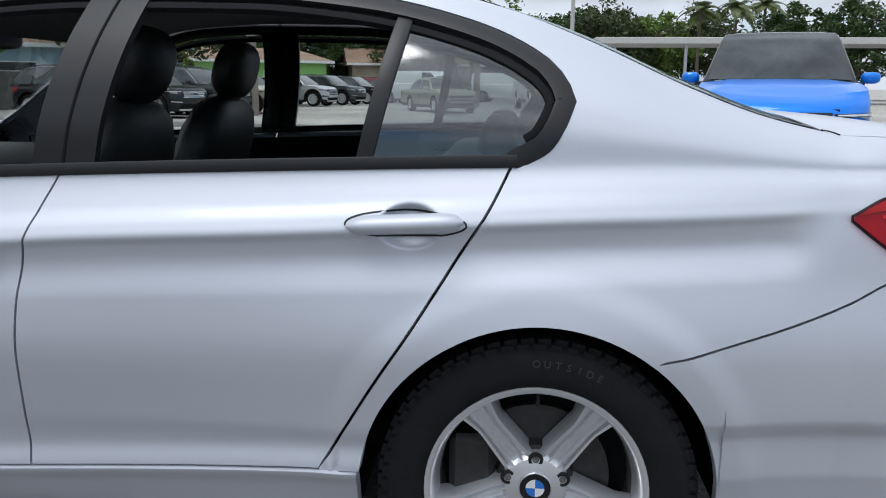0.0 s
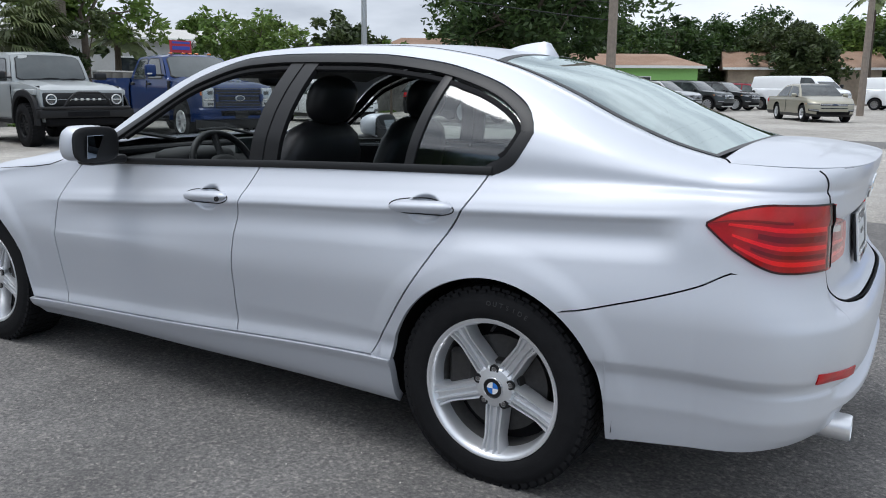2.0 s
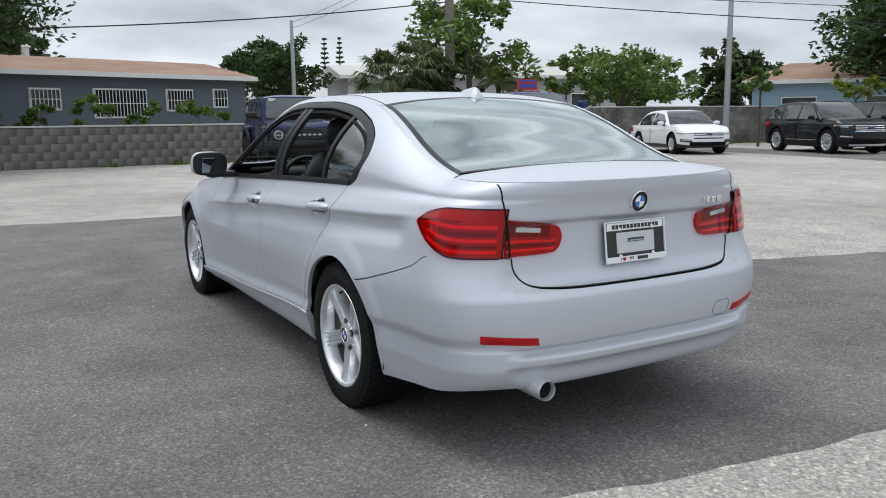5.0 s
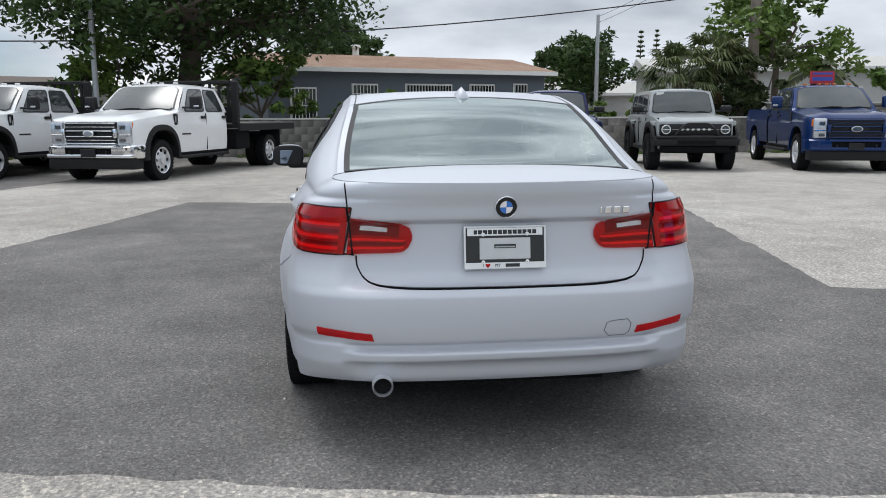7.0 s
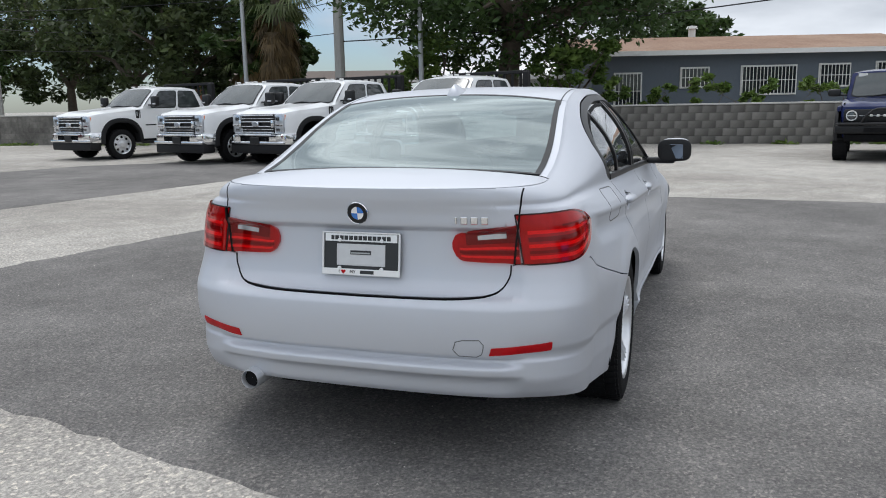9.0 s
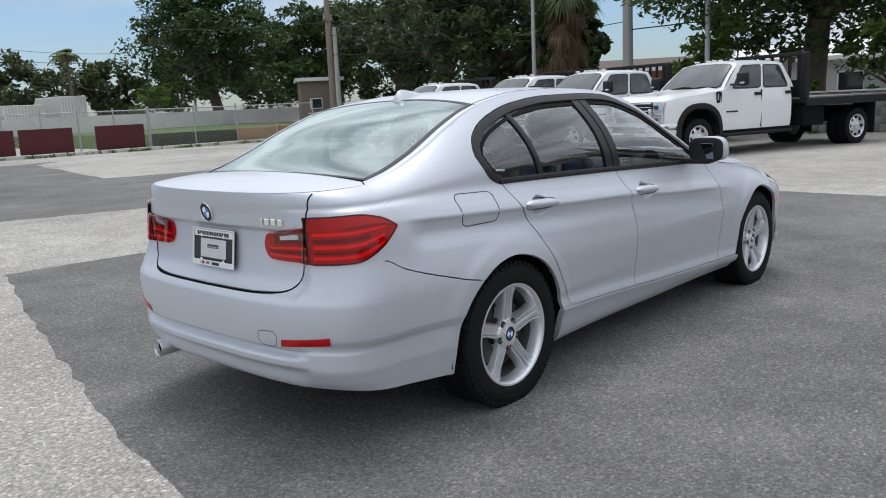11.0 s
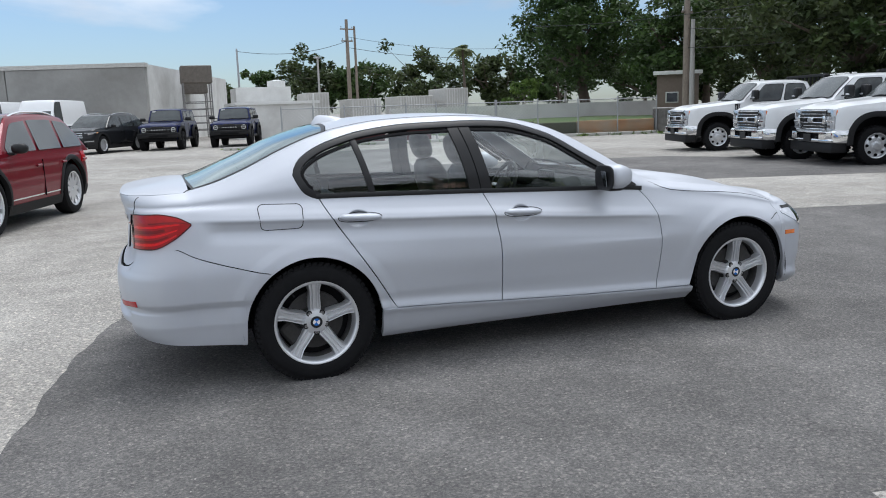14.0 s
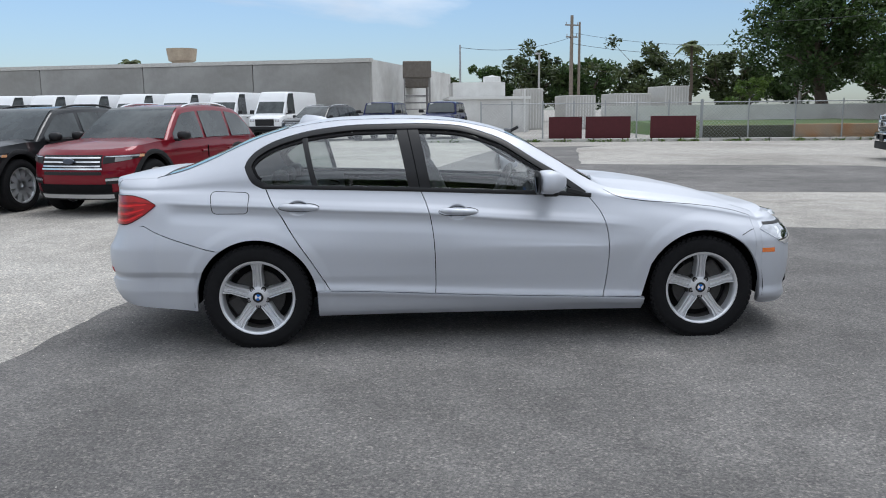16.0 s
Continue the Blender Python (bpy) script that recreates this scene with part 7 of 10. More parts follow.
def offroader(label, mt, x, y, deg):
    """A boxy off-road car with a black nose panel, round lamps and a tubular guard."""
    car = thing("off_roader", label, "car", group="boxy off-roaders", m=facing(x, y, deg))
    wb, r = 2.95, 0.425
    a = wb / 2
    xf, xc, xw = a + 0.60, -a - 0.72, a - 0.86
    half = pch([(0.4, 0.80), (0.6, 0.84), (1.0, 0.865), (1.16, 0.86), (1.24, 0.85), (1.32, 0.82)])
    top = pch([(xc, 1.27), (xw, 1.27), (xf - 0.12, 1.165), (xf, 1.12)])
    arches = [(a, 0.48, 0.53), (-a, 0.48, 0.53)]
    shell(car, mt, xf, xc, xw, half, top, arches, 0.50, pch([(0.4, 0.0), (0.9, 0.0), (1.1, 0.015), (1.25, 0.05)]), 0.028, 0.2, 0.06)
    greenhouse(car, mt, xw, a - 1.10, xc + 0.12, xc, 1.27, 1.27, 1.92, 0.81, 0.715, [(0.09, 0.33, 0.08, 0.84), (0.38, 0.63, 0.08, 0.84), (0.69, 0.93, 0.08, 0.84)], screen=(0.06, 0.94, 0.06, 0.91), bow=0.06)
    part("underbody", boxbm(-a - 0.6, xf - 0.2, -0.6, 0.6, 0.40, 1.0), M_VOID, car)
    flares(car, arches, 0.93, M_PLASTIC, 0.13, 0.035, 0.26)
    # fender tops run out to the flares
    for cx in (a, -a):
        for s in (1, -1):
            part("fender", boxbm(cx - 0.50, cx + 0.50, s * 0.885 - 0.05, s * 0.885 + 0.05, 1.02, 1.135, bevel=0.03, segments=2), mt, car, smooth=True)
    g = part("grille", boxbm(xf - 0.05, xf + 0.04, -0.80, 0.80, 0.80, 1.07, bevel=0.035, segments=2), M_TRIM, car, "black full-width nose panel", smooth=True)
    part("grille_rail", boxbm(xf + 0.035, xf + 0.05, -0.52, 0.52, 0.935, 0.945), M_GALV, g)
    for i, wd in enumerate((0.055, 0.055, 0.06, 0.06, 0.055, 0.06)):
        yy = -0.30 + i * 0.12
        part("grille_mark", boxbm(xf + 0.045, xf + 0.062, yy - wd / 2, yy + wd / 2, 0.918, 0.962, bevel=0.006), M_FRAME, g, "pale lettering as plain bars")
    for s in (1, -1):
        hl = part("headlight", lathe(bmesh.new(), [(0.001, xf + 0.055), (0.07, xf + 0.052), (0.082, xf + 0.03)], 24, "X", (0, s * 0.655, 0.94)), M_LAMPDARK, car, "round headlight in a pale ring", smooth=True)
        part("lamp_ring", lathe(bmesh.new(), [(0.080, xf + 0.045), (0.088, xf + 0.065), (0.103, xf + 0.062), (0.108, xf + 0.03)], 28, "X", (0, s * 0.655, 0.94)), M_FRAME, hl, smooth=True)
        part("lamp_bar", boxbm(xf + 0.045, xf + 0.06, s * 0.655 - 0.08, s * 0.655 + 0.08, 0.932, 0.948), M_FRAME, hl)
    b = part("front_bumper", boxbm(xf - 0.05, xf + 0.20, -0.95, 0.95, 0.58, 0.75, bevel=0.04, segments=2), M_PLASTIC, car, "black steel front bumper", smooth=True)
    part("bumper_top_bar", tube(bmesh.new(), [(xf + 0.02, -0.93, 0.755), (xf + 0.19, -0.86, 0.775), (xf + 0.21, 0, 0.78), (xf + 0.19, 0.86, 0.775), (xf + 0.02, 0.93, 0.755)], 0.03, 8), M_TRIM, b, smooth=True)
    part("bumper_opening", boxbm(xf + 0.19, xf + 0.206, -0.42, 0.42, 0.61, 0.70), M_VOID, b)
    part("skid_plate", boxbm(xf - 0.2, xf + 0.10, -0.78, 0.78, 0.42, 0.60, bevel=0.04), M_VOID, b)
    part("grille_guard", tube(bmesh.new(), [(xf + 0.16, -0.50, 0.76), (xf + 0.22, -0.40, 0.93), (xf + 0.22, -0.27, 1.05), (xf + 0.22, -0.20, 1.075), (xf + 0.22, 0.20, 1.075), (xf + 0.22, 0.27, 1.05), (xf + 0.22, 0.40, 0.93), (xf + 0.16, 0.50, 0.76)], 0.024, 8), M_TRIM, b, "black tubular grille guard", smooth=True)
    for s in (1, -1):
        for xd in (a - 0.80, a - 1.80):
            part("door_gap", boxbm(xd - 0.006, xd + 0.006, s * 0.862 - 0.012, s * 0.862 + 0.012, 0.58, 1.2), M_VOID, car)
        for xh in (a - 1.62, a - 2.35):
            part("door_handle", boxbm(xh - 0.09, xh + 0.07, s * 0.862 - 0.02, s * 0.862 + 0.035, 1.08, 1.12, bevel=0.012), M_TRIM, car)
        arm = part("mirror_arm", boxbm(a - 0.90, a - 0.84, s * 0.80, s * 1.0, 1.34, 1.38, bevel=0.01), M_TRIM, car)
        part("side_mirror", boxbm(a - 0.95, a - 0.80, s * 1.05 - 0.13, s * 1.05 + 0.13, 1.33, 1.49, bevel=0.045, segments=3), M_TRIM, arm, smooth=True)
        part("sill", boxbm(-a + 0.5, a - 0.5, s * 0.86 - 0.06, s * 0.86 + 0.05, 0.44, 0.54, bevel=0.02), M_PLASTIC, car)
        part("tail_light", boxbm(xc - 0.015, xc + 0.05, s * 0.76 - 0.05, s * 0.76 + 0.05, 0.95, 1.15, bevel=0.01), M_REDLENS, car)
        part("hood_bump", boxbm(xf - 0.62, xf - 0.12, s * 0.80 - 0.02, s * 0.80 + 0.015, 1.17, 1.20, bevel=0.008), M_TRIM, car)
    part("price_tag", boxbm(xw - 0.13, xw - 0.125, -0.60, -0.42, 1.75, 1.82), M_FRAME, car, "small white windscreen sticker")
    fw = heavy_wheel("dark", r, 0.27, 0.24)
    for xx in (a, -a):
        for s in (1, -1):
            put_wheel(car, fw, xx, s * 0.845, r)
    part("spare_wheel", lathe(bmesh.new(), [(0.001, xc - 0.26), (0.25, xc - 0.26), (0.40, xc - 0.22), (0.41, xc - 0.08), (0.2, xc - 0.02)], 24, "X", (0, 0.0, 0.95)), M_RUBBER, car, smooth=True)
    return car


offroader("deep blue boxy off-road vehicle with a black guard", M_NAVY, 16.7, -4.8, 171)
offroader("pale grey boxy off-road vehicle with a black guard", M_GREY, 15.65, -7.65, 169)
offroader("navy boxy off-road vehicle parked by the warehouse", M_NAVY, 0.0, 36.2, -104)
offroader("navy boxy off-road vehicle parked by the warehouse", M_NAVY, 3.2, 36.6, -104)

pk = heavy_truck("deep blue heavy-duty pickup with chrome-free grille", 15.49, -11.27, 164, M_BLUE, 4.4, "box", False, "parked vehicles")
fl = part("roof_sign", boxbm(0.1, 0.14, -0.25, 0.35, 2.03, 2.33, m=pose(0, 0, 0, 0, 0, 8)), mat("red_roof_sign", (0.45, 0.03, 0.05), rough=0.6, var=0.1, scale=20), pk, "small red and blue banner on the roof")
part("sign_band", boxbm(0.143, 0.147, -0.2, 0.3, 2.10, 2.19, m=pose(0, 0, 0, 0, 0, 8)), mat("blue_sign_band", (0.05, 0.08, 0.4), rough=0.6, var=0.1, scale=20), fl)
part("sign_band", boxbm(0.143, 0.147, -0.2, 0.3, 2.25, 2.30, m=pose(0, 0, 0, 0, 0, 8)), mat("blue_sign_band", (0.05, 0.08, 0.4)), fl)
for x, y, d in ((-1.2, -38.5, 98), (-5.2, -46.0, 98)):
    heavy_truck("white heavy-duty pickup with a black grille", x, y, d, M_WHITE, 4.05, "box", False, "white pickups")


def suv(label, mt, x, y, deg, H=1.74, L=4.95, W=1.98, wb=2.95, rim=None, group="parked vehicles", rails=None):
    s = L / 4.95
    return vehicle("suv", label, "car", facing(x, y, deg), mt, L, W, H, wb, 0.395, 1.12 * H / 1.74, 1.14 * H / 1.74, 1.01 * H / 1.74, 0.27,
                   (1.06 * s, 0.22 * s, -1.75 * s, -2.40 * s), style="suv", fo=0.92 * s, rim_mat=rim or M_ALLOY, spokes=10, group=group, doors=3, clad=M_PLASTIC, rails=rails or M_TRIM)


red = suv("deep red three-row family car with chrome grille", M_RED, -3.18, 7.94, -106, H=1.59, L=4.40, W=1.70, wb=2.66, rails=M_CHROME)
suv("black three-row family car beside the red one", M_BLACK, -5.26, 8.23, -106, H=1.58, L=4.40, W=1.70, wb=2.66)
suv("black three-row family car parked by the warehouse", M_BLACK, -3.0, 35.2, -118, H=1.75, rails=M_CHROME)
for lb, mt, x, y, d, H, L in (("black compact off-roader in the parked row", M_BLACK, 13.9, -22.6, 160, 1.68, 4.6),
                              ("black crossover car in the parked row", M_BLACK, 12.9, -25.0, 160, 1.66, 4.55),
                              ("dark grey three-row family car in the parked row", M_DGREY, 12.2, -27.4, 160, 1.77, 5.0),
                              ("pale beige crossover car in the parked row", M_BEIGE, 11.3, -30.0, 160, 1.66, 4.5),
                              ("dark grey crossover parked before the green house", M_DGREY, 15.0, -39.6, 160, 1.67, 4.5),
                              ("light silver crossover parked before the green house", M_LSILVER, 12.0, -41.4, 168, 1.66, 4.6),
                              ("dark grey family car in the far row", M_DGREY, 11.1, -44.6, 165, 1.7, 4.8),
                              ("black crossover car in the far row", M_BLACK, 10.2, -47.8, 165, 1.66, 4.6),
                              ("red crossover car in the far row", M_RED, 9.2, -51.4, 165, 1.62, 4.5)):
    suv(lb, mt, x, y, d, H=H, L=L, W=1.88, wb=L * 0.6)


def sedan(label, mt, x, y, deg, H=1.46, L=4.85, name="sedan", roof=None):
    return vehicle(name, label, "car", facing(x, y, deg), mt, L, 1.84, H, 2.85, 0.335, 0.93 * H / 1.46, 0.95 * H / 1.46, 0.78 * H / 1.46, 0.26,
                   (1.05, 0.3, -1.05, -1.75), style="low", fo=0.9, rim_mat=M_ALLOY, spokes=7, roof_mat=roof)


sedan("white four-door sedan with a damaged nose", M_WHITE, 17.2, -19.2, 158)
sedan("beige older luxury sedan with chrome grille", M_BEIGE, 3.4, -33.6, 118, H=1.5, L=5.3)
sedan("bright blue electric crossover with a black roof", M_SKYBLUE, -3.3, -8.6, 75, H=1.86, L=4.72, name="crossover", roof=M_BLACK)


def van(label, x, y, deg, L=6.0, H=2.6, mt=None):
    return vehicle("van", label, "van", facing(x, y, deg), mt or M_WHITE, L, 2.06, H, 3.75, 0.36, 1.32, 1.3, 1.12, 0.3,
                   (2.25, 1.35, -2.7, -2.78), style="van", fo=1.0, rim_mat=M_STEEL, spokes=8, doors=1, group="white vans", bumper_mat=M_PLASTIC)


for i in range(8):
    van("white high-roof cargo van parked in a row", -5.8 - 2.9 * i, 42.6 + 0.82 * i, -106, H=2.6, L=5.6)
for x, y, d in ((6.2, -50, 150), (0.4, -56, 170), (-9.6, -60, 170)):
    van("white low cargo van in the far lot", x, y, d, L=5.6, H=2.05)
for i in range(9):
    mt = (M_LSILVER, M_WHITE, M_DGREY, M_BLACK, M_BEIGE, M_LSILVER, M_WHITE, M_RED, M_DGREY)[i]
    sedan(("silver", "white", "dark grey", "black", "beige", "silver", "white", "red", "grey")[i] + " sedan parked in the distant row", mt, -9 - 3.2 * i, -52 - (i % 3) * 6, 80 + 6 * (i % 2))


# ---------------------------------------------------------------- the silver sedan
# x forward from the rear axle, y to its left; the skin is a side section (z -> y) swept along x and wrapped round tail and nose.
XC, XF, WRAP = -0.60, 3.18, 1.0
k_belt_z = spl([(-0.62, 0.982), (-0.3, 0.995), (0.0, 0.993), (0.5, 0.980), (1.04, 0.961), (1.57, 0.939), (2.07, 0.913), (2.46, 0.865), (2.88, 0.80), (3.2, 0.735)])
k_belt_y = spl([(-0.62, 0.722), (-0.3, 0.765), (0.0, 0.784), (1.0, 0.800), (2.07, 0.808), (2.46, 0.815), (2.88, 0.80), (3.2, 0.745)])
k_cr_z = spl([(-0.66, 0.913), (-0.395, 0.90), (-0.025, 0.885), (0.517, 0.855), (1.067, 0.829), (1.555, 0.788), (1.9, 0.766), (2.2, 0.744), (2.6, 0.705), (3.2, 0.63)])
k_cr_y = spl([(-0.62, 0.786), (-0.3, 0.832), (0.0, 0.852), (0.5, 0.866), (1.1, 0.875), (2.2, 0.884), (2.8, 0.886), (3.2, 0.80)])
k_mid_y = spl([(-0.62, 0.838), (-0.3, 0.890), (0.0, 0.906), (0.3, 0.900), (0.6, 0.889), (1.1, 0.889), (2.2, 0.893), (2.5, 0.902), (2.8, 0.906), (3.1, 0.875), (3.2, 0.845)])
k_low_y = spl([(-0.62, 0.815), (-0.3, 0.874), (0.0, 0.896), (0.4, 0.884), (0.8, 0.868), (1.5, 0.868), (2.3, 0.874), (2.5, 0.886), (2.8, 0.895), (3.1, 0.868), (3.2, 0.838)])
k_sill_z = spl([(-0.62, 0.37), (0.38, 0.361), (1.1, 0.326), (2.16, 0.284), (2.41, 0.278), (3.2, 0.275)])
k_rail_z = pch([(-0.62, 1.052), (-0.47, 1.088), (-0.329, 1.140), (-0.087, 1.250), (0.073, 1.312), (0.22, 1.352), (0.55, 1.395), (0.87, 1.402), (1.19, 1.388), (1.47, 1.338), (1.632, 1.278), (1.877, 1.142), (2.1, 1.005), (2.2, 0.962), (2.46, 0.925), (2.88, 0.862), (3.13, 0.80), (3.2, 0.775)])
k_rail_y = spl([(-0.62, 0.630), (-0.33, 0.625), (-0.09, 0.60), (0.22, 0.568), (0.6, 0.56), (1.2, 0.56), (1.6, 0.585), (1.9, 0.65), (2.15, 0.705), (2.46, 0.715), (2.88, 0.695), (3.2, 0.62)])
k_mid_z = pch([(-0.945, 1.040), (-0.79, 1.072), (-0.66, 1.078), (-0.329, 1.188), (-0.087, 1.292), (0.073, 1.342), (0.22, 1.378), (0.55, 1.418), (0.868, 1.424), (1.188, 1.409), (1.47, 1.362), (1.632, 1.312), (1.877, 1.172), (2.084, 1.057), (2.2, 0.998), (2.458, 0.976), (2.878, 0.916), (3.13, 0.862), (3.39, 0.80)])
k_tail_x = pch([(0.2, -0.88), (0.27, -0.94), (0.30, -0.962), (0.35, -0.972), (0.364, -0.982), (0.380, -1.010), (0.404, -1.013), (0.424, -0.985), (0.436, -0.978), (0.446, -0.998), (0.456, -1.003), (0.56, -1.012), (0.618, -1.008), (0.646, -0.988), (0.664, -0.955), (0.71, -0.922), (0.80, -0.908), (0.885, -0.903), (0.905, -0.932), (0.95, -0.938), (1.01, -0.955), (1.04, -0.958), (1.1, -0.93)])
k_nose_x = pch([(0.13, 3.42), (0.155, 3.48), (0.19, 3.525), (0.225, 3.53), (0.27, 3.505), (0.30, 3.50), (0.40, 3.53), (0.50, 3.535), (0.56, 3.53), (0.62, 3.53), (0.66, 3.515), (0.70, 3.475), (0.765, 3.39), (0.80, 3.335), (0.84, 3.27)])
k_tail_soft = pch([(0.2, -0.88), (0.27, -0.93), (0.315, -0.975), (0.375, -1.0), (0.43, -1.000), (0.444, -0.990), (0.466, -0.992), (0.482, -1.000), (0.56, -1.012), (0.618, -1.008), (0.66, -0.985), (0.72, -0.955), (0.775, -0.940), (0.84, -0.936), (0.90, -0.932), (0.95, -0.934), (1.01, -0.95), (1.04, -0.958), (1.1, -0.93)])
HANDLES = ((0.275, 0.872), (1.25, 0.832))
_sections = {}


def side_y(x, z, plain=False):
    """Half width of the sedan's side at x and height z."""
    key = round(x, 4)
    if key not in _sections:
        sz, cz, cy, bz, by, rz, ry = k_sill_z(x), k_cr_z(x), k_cr_y(x), k_belt_z(x), k_belt_y(x), k_rail_z(x), k_rail_y(x)
        low, mid = k_low_y(x), k_mid_y(x)
        f = min(1.0, max(0.0, (-0.22 - x) / 0.16))
        f = f * f * (3 - 2 * f)
        h = min(1.0, max(0.0, (-0.44 - x) / 0.14))
        h = h * h * (3 - 2 * h)
        nodes = [(0.17, low - 0.09 + 0.02 * f), (0.225, low - 0.035 + 0.012 * f), (sz - 0.03, low - 0.006 + 0.002 * f), (sz, low + 0.006 * (1 - f)), (sz + 0.05, low - 0.004 + 0.004 * f), (0.45, lerp(low, mid, 0.25) - 0.004 * f),
                 (0.475, lerp(lerp(low, mid, 0.38), mid - 0.009, f)), (0.492, lerp(lerp(low, mid, 0.47), mid - 0.003, f)), (0.61, mid), (cz - 0.13, lerp(mid, cy, 0.55)), (cz - 0.05, cy - 0.010 + 0.021 * h), (cz - 0.018, cy - 0.006 + 0.010 * h), (cz, cy), (cz + 0.022, cy - 0.010), (cz + 0.06, lerp(cy, by, 0.55)), (bz, by)]
        # the crease dies out over the front fender
        g = min(1.0, max(0.0, (x - 1.75) / 0.75))
        g = g * g * (3 - 2 * g)
        if g > 0:
            nodes = [(z_, lerp(y_, mid + (by - mid) * max(0.0, (z_ - 0.61) / (bz - 0.61)) ** 1.8, g) if 0.61 < z_ < bz else y_) for z_, y_ in nodes]
        for u in (0.2, 0.4, 0.6, 0.8, 0.93, 1.0):
            nodes.append((lerp(bz, rz, u), ry + (by - ry) * (1 - u ** 2.1)))
        clean = [nodes[0]]
        for n in nodes[1:]:
            if n[0] > clean[-1][0] + 0.004:
                clean.append(n)
        _sections[key] = pch(clean)
    y = _sections[key](z)
    # soft flares round the wheel openings
    for cx, cz_, cr in ((0.0, 0.318, 0.369), (2.795, 0.318, 0.382)):
        d = math.hypot(x - cx, z - cz_)
        if d < cr + 0.11 and z > 0.2:
            k = min(1.0, (cr + 0.11 - d) / 0.065)
            y += 0.007 * k * k * (3 - 2 * k) * min(1.0, (z - 0.2) / 0.2)
    if plain:
        return y
    for hx, hz in HANDLES:
        q = ((x - hx + 0.01) / 0.068) ** 2 + ((z - hz) / 0.046) ** 2
        if q < 1:
            y -= 0.026 * (1 - q * q) ** 1.5
    return y


def bend(phi, n):
    a = phi * math.pi / 2
    c, s = math.cos(a), math.sin(a)
    k = (c ** n + s ** n) ** (1 / n) if phi < 1 else 1.0
    return c / k, s / k


def skin_at(s, z, side):
    """A point of the skin: s is x along the side, and goes on round the tail (s < XC) and the nose (s > XF)."""
    if s < XC:
        c, k = bend(min(1.0, (XC - s) / WRAP), 3.3)
        b = min(1.0, max(0.0, (c - 0.66) / 0.12))
        b = b * b * (3 - 2 * b)
        return Vector((XC + (lerp(k_tail_x(z), k_tail_soft(z), b) - XC) * k, side * side_y(XC, z) * c, z))
    if s > XF:
        c, k = bend(min(1.0, (s - XF) / WRAP), 2.5)
        return Vector((XF + (k_nose_x(z) - XF) * k, side * side_y(XF, z) * c, z))
    return Vector((s, side * side_y(s, z), z))


def skin_normal(s, z, side):
    a = skin_at(s + 0.004, z, side) - skin_at(s - 0.004, z, side)
    b = skin_at(s, z + 0.004, side) - skin_at(s, z - 0.004, side)
    n = a.cross(b).normalized()
    p = skin_at(s, z, side)
    out = Vector((0.3 * (p.x - 1.2), p.y, 0.0))
    return n if n.dot(out) > 0 else -n


def s_of_y(y, z):
    """The wrap coordinate of the tail at half width y."""
    lo, hi = XC - WRAP, XC
    for _ in range(30):
        mid = (lo + hi) / 2
        if skin_at(mid, z, 1).y < y:
            lo = mid
        else:
            hi = mid
    return lo


def top_at(x, y):
    yr = k_rail_y(x)
    q = min(1.0, abs(y) / yr)
    return k_mid_z(x) - (k_mid_z(x) - k_rail_z(x)) * q ** 2.3


def patch(name, fn, nu, nv, material, parent, lip=0.018, label="", off=0.0, us=None, normal=None):
    """A panel from fn(u, v) -> (point, normal), with its edges turned in by lip."""
    us = us or [i / nu for i in range(nu + 1)]
    vs = [j / nv for j in range(nv + 1)]
    verts, norms, faces = [], [], []
    for u in us:
        for v in vs:
            p, n = fn(u, v)
            verts.append(p + n * off)
            norms.append(n)
    R = len(vs)
    for i in range(len(us) - 1):
        for j in range(nv):
            faces.append((i * R + j, (i + 1) * R + j, (i + 1) * R + j + 1, i * R + j + 1))
    a, b, c = verts[faces[len(faces) // 2][0]], verts[faces[len(faces) // 2][1]], verts[faces[len(faces) // 2][2]]
    flip = (b - a).cross(c - a).dot(norms[faces[len(faces) // 2][0]]) < 0
    if lip:
        ring = [i * R for i in range(len(us))] + [(len(us) - 1) * R + j for j in range(1, R)] + [i * R + R - 1 for i in range(len(us) - 2, -1, -1)] + [j for j in range(R - 2, 0, -1)]
        base = len(verts)
        for k in ring:
            verts.append(verts[k].copy())
        for k in ring:
            verts.append(verts[k] - norms[k] * lip)
        n_r = len(ring)
        norms += [Vector((0, 0, 0))] * (2 * n_r)
        for k in range(n_r):
            k2 = (k + 1) % n_r
            faces.append((base + k, base + n_r + k, base + n_r + k2, base + k2))
    if flip:
        faces = [f[::-1] for f in faces]
    me = bpy.data.meshes.new(name)
    me.from_pydata([tuple(v) for v in verts], [], faces)
    me.materials.append(material)
    me.polygons.foreach_set("use_smooth", [True] * len(me.polygons))
    me.normals_split_custom_set_from_vertices([tuple(n) for n in norms])
    ob = new(name, me)
    ob.parent = parent
    if label:
        ob["label"] = label
    return ob


def skin_fn(side, s_of, zb, zt):
    """fn for patch: s_of(u, z) and the lower and upper edges zb(s), zt(s)."""
    def fn(u, v):
        z = 0.6
        for _ in range(6):
            s = s_of(u, z)
            z = lerp(zb(s), zt(s), v)
        return skin_at(s, z, side), skin_normal(s, z, side)
    return fn


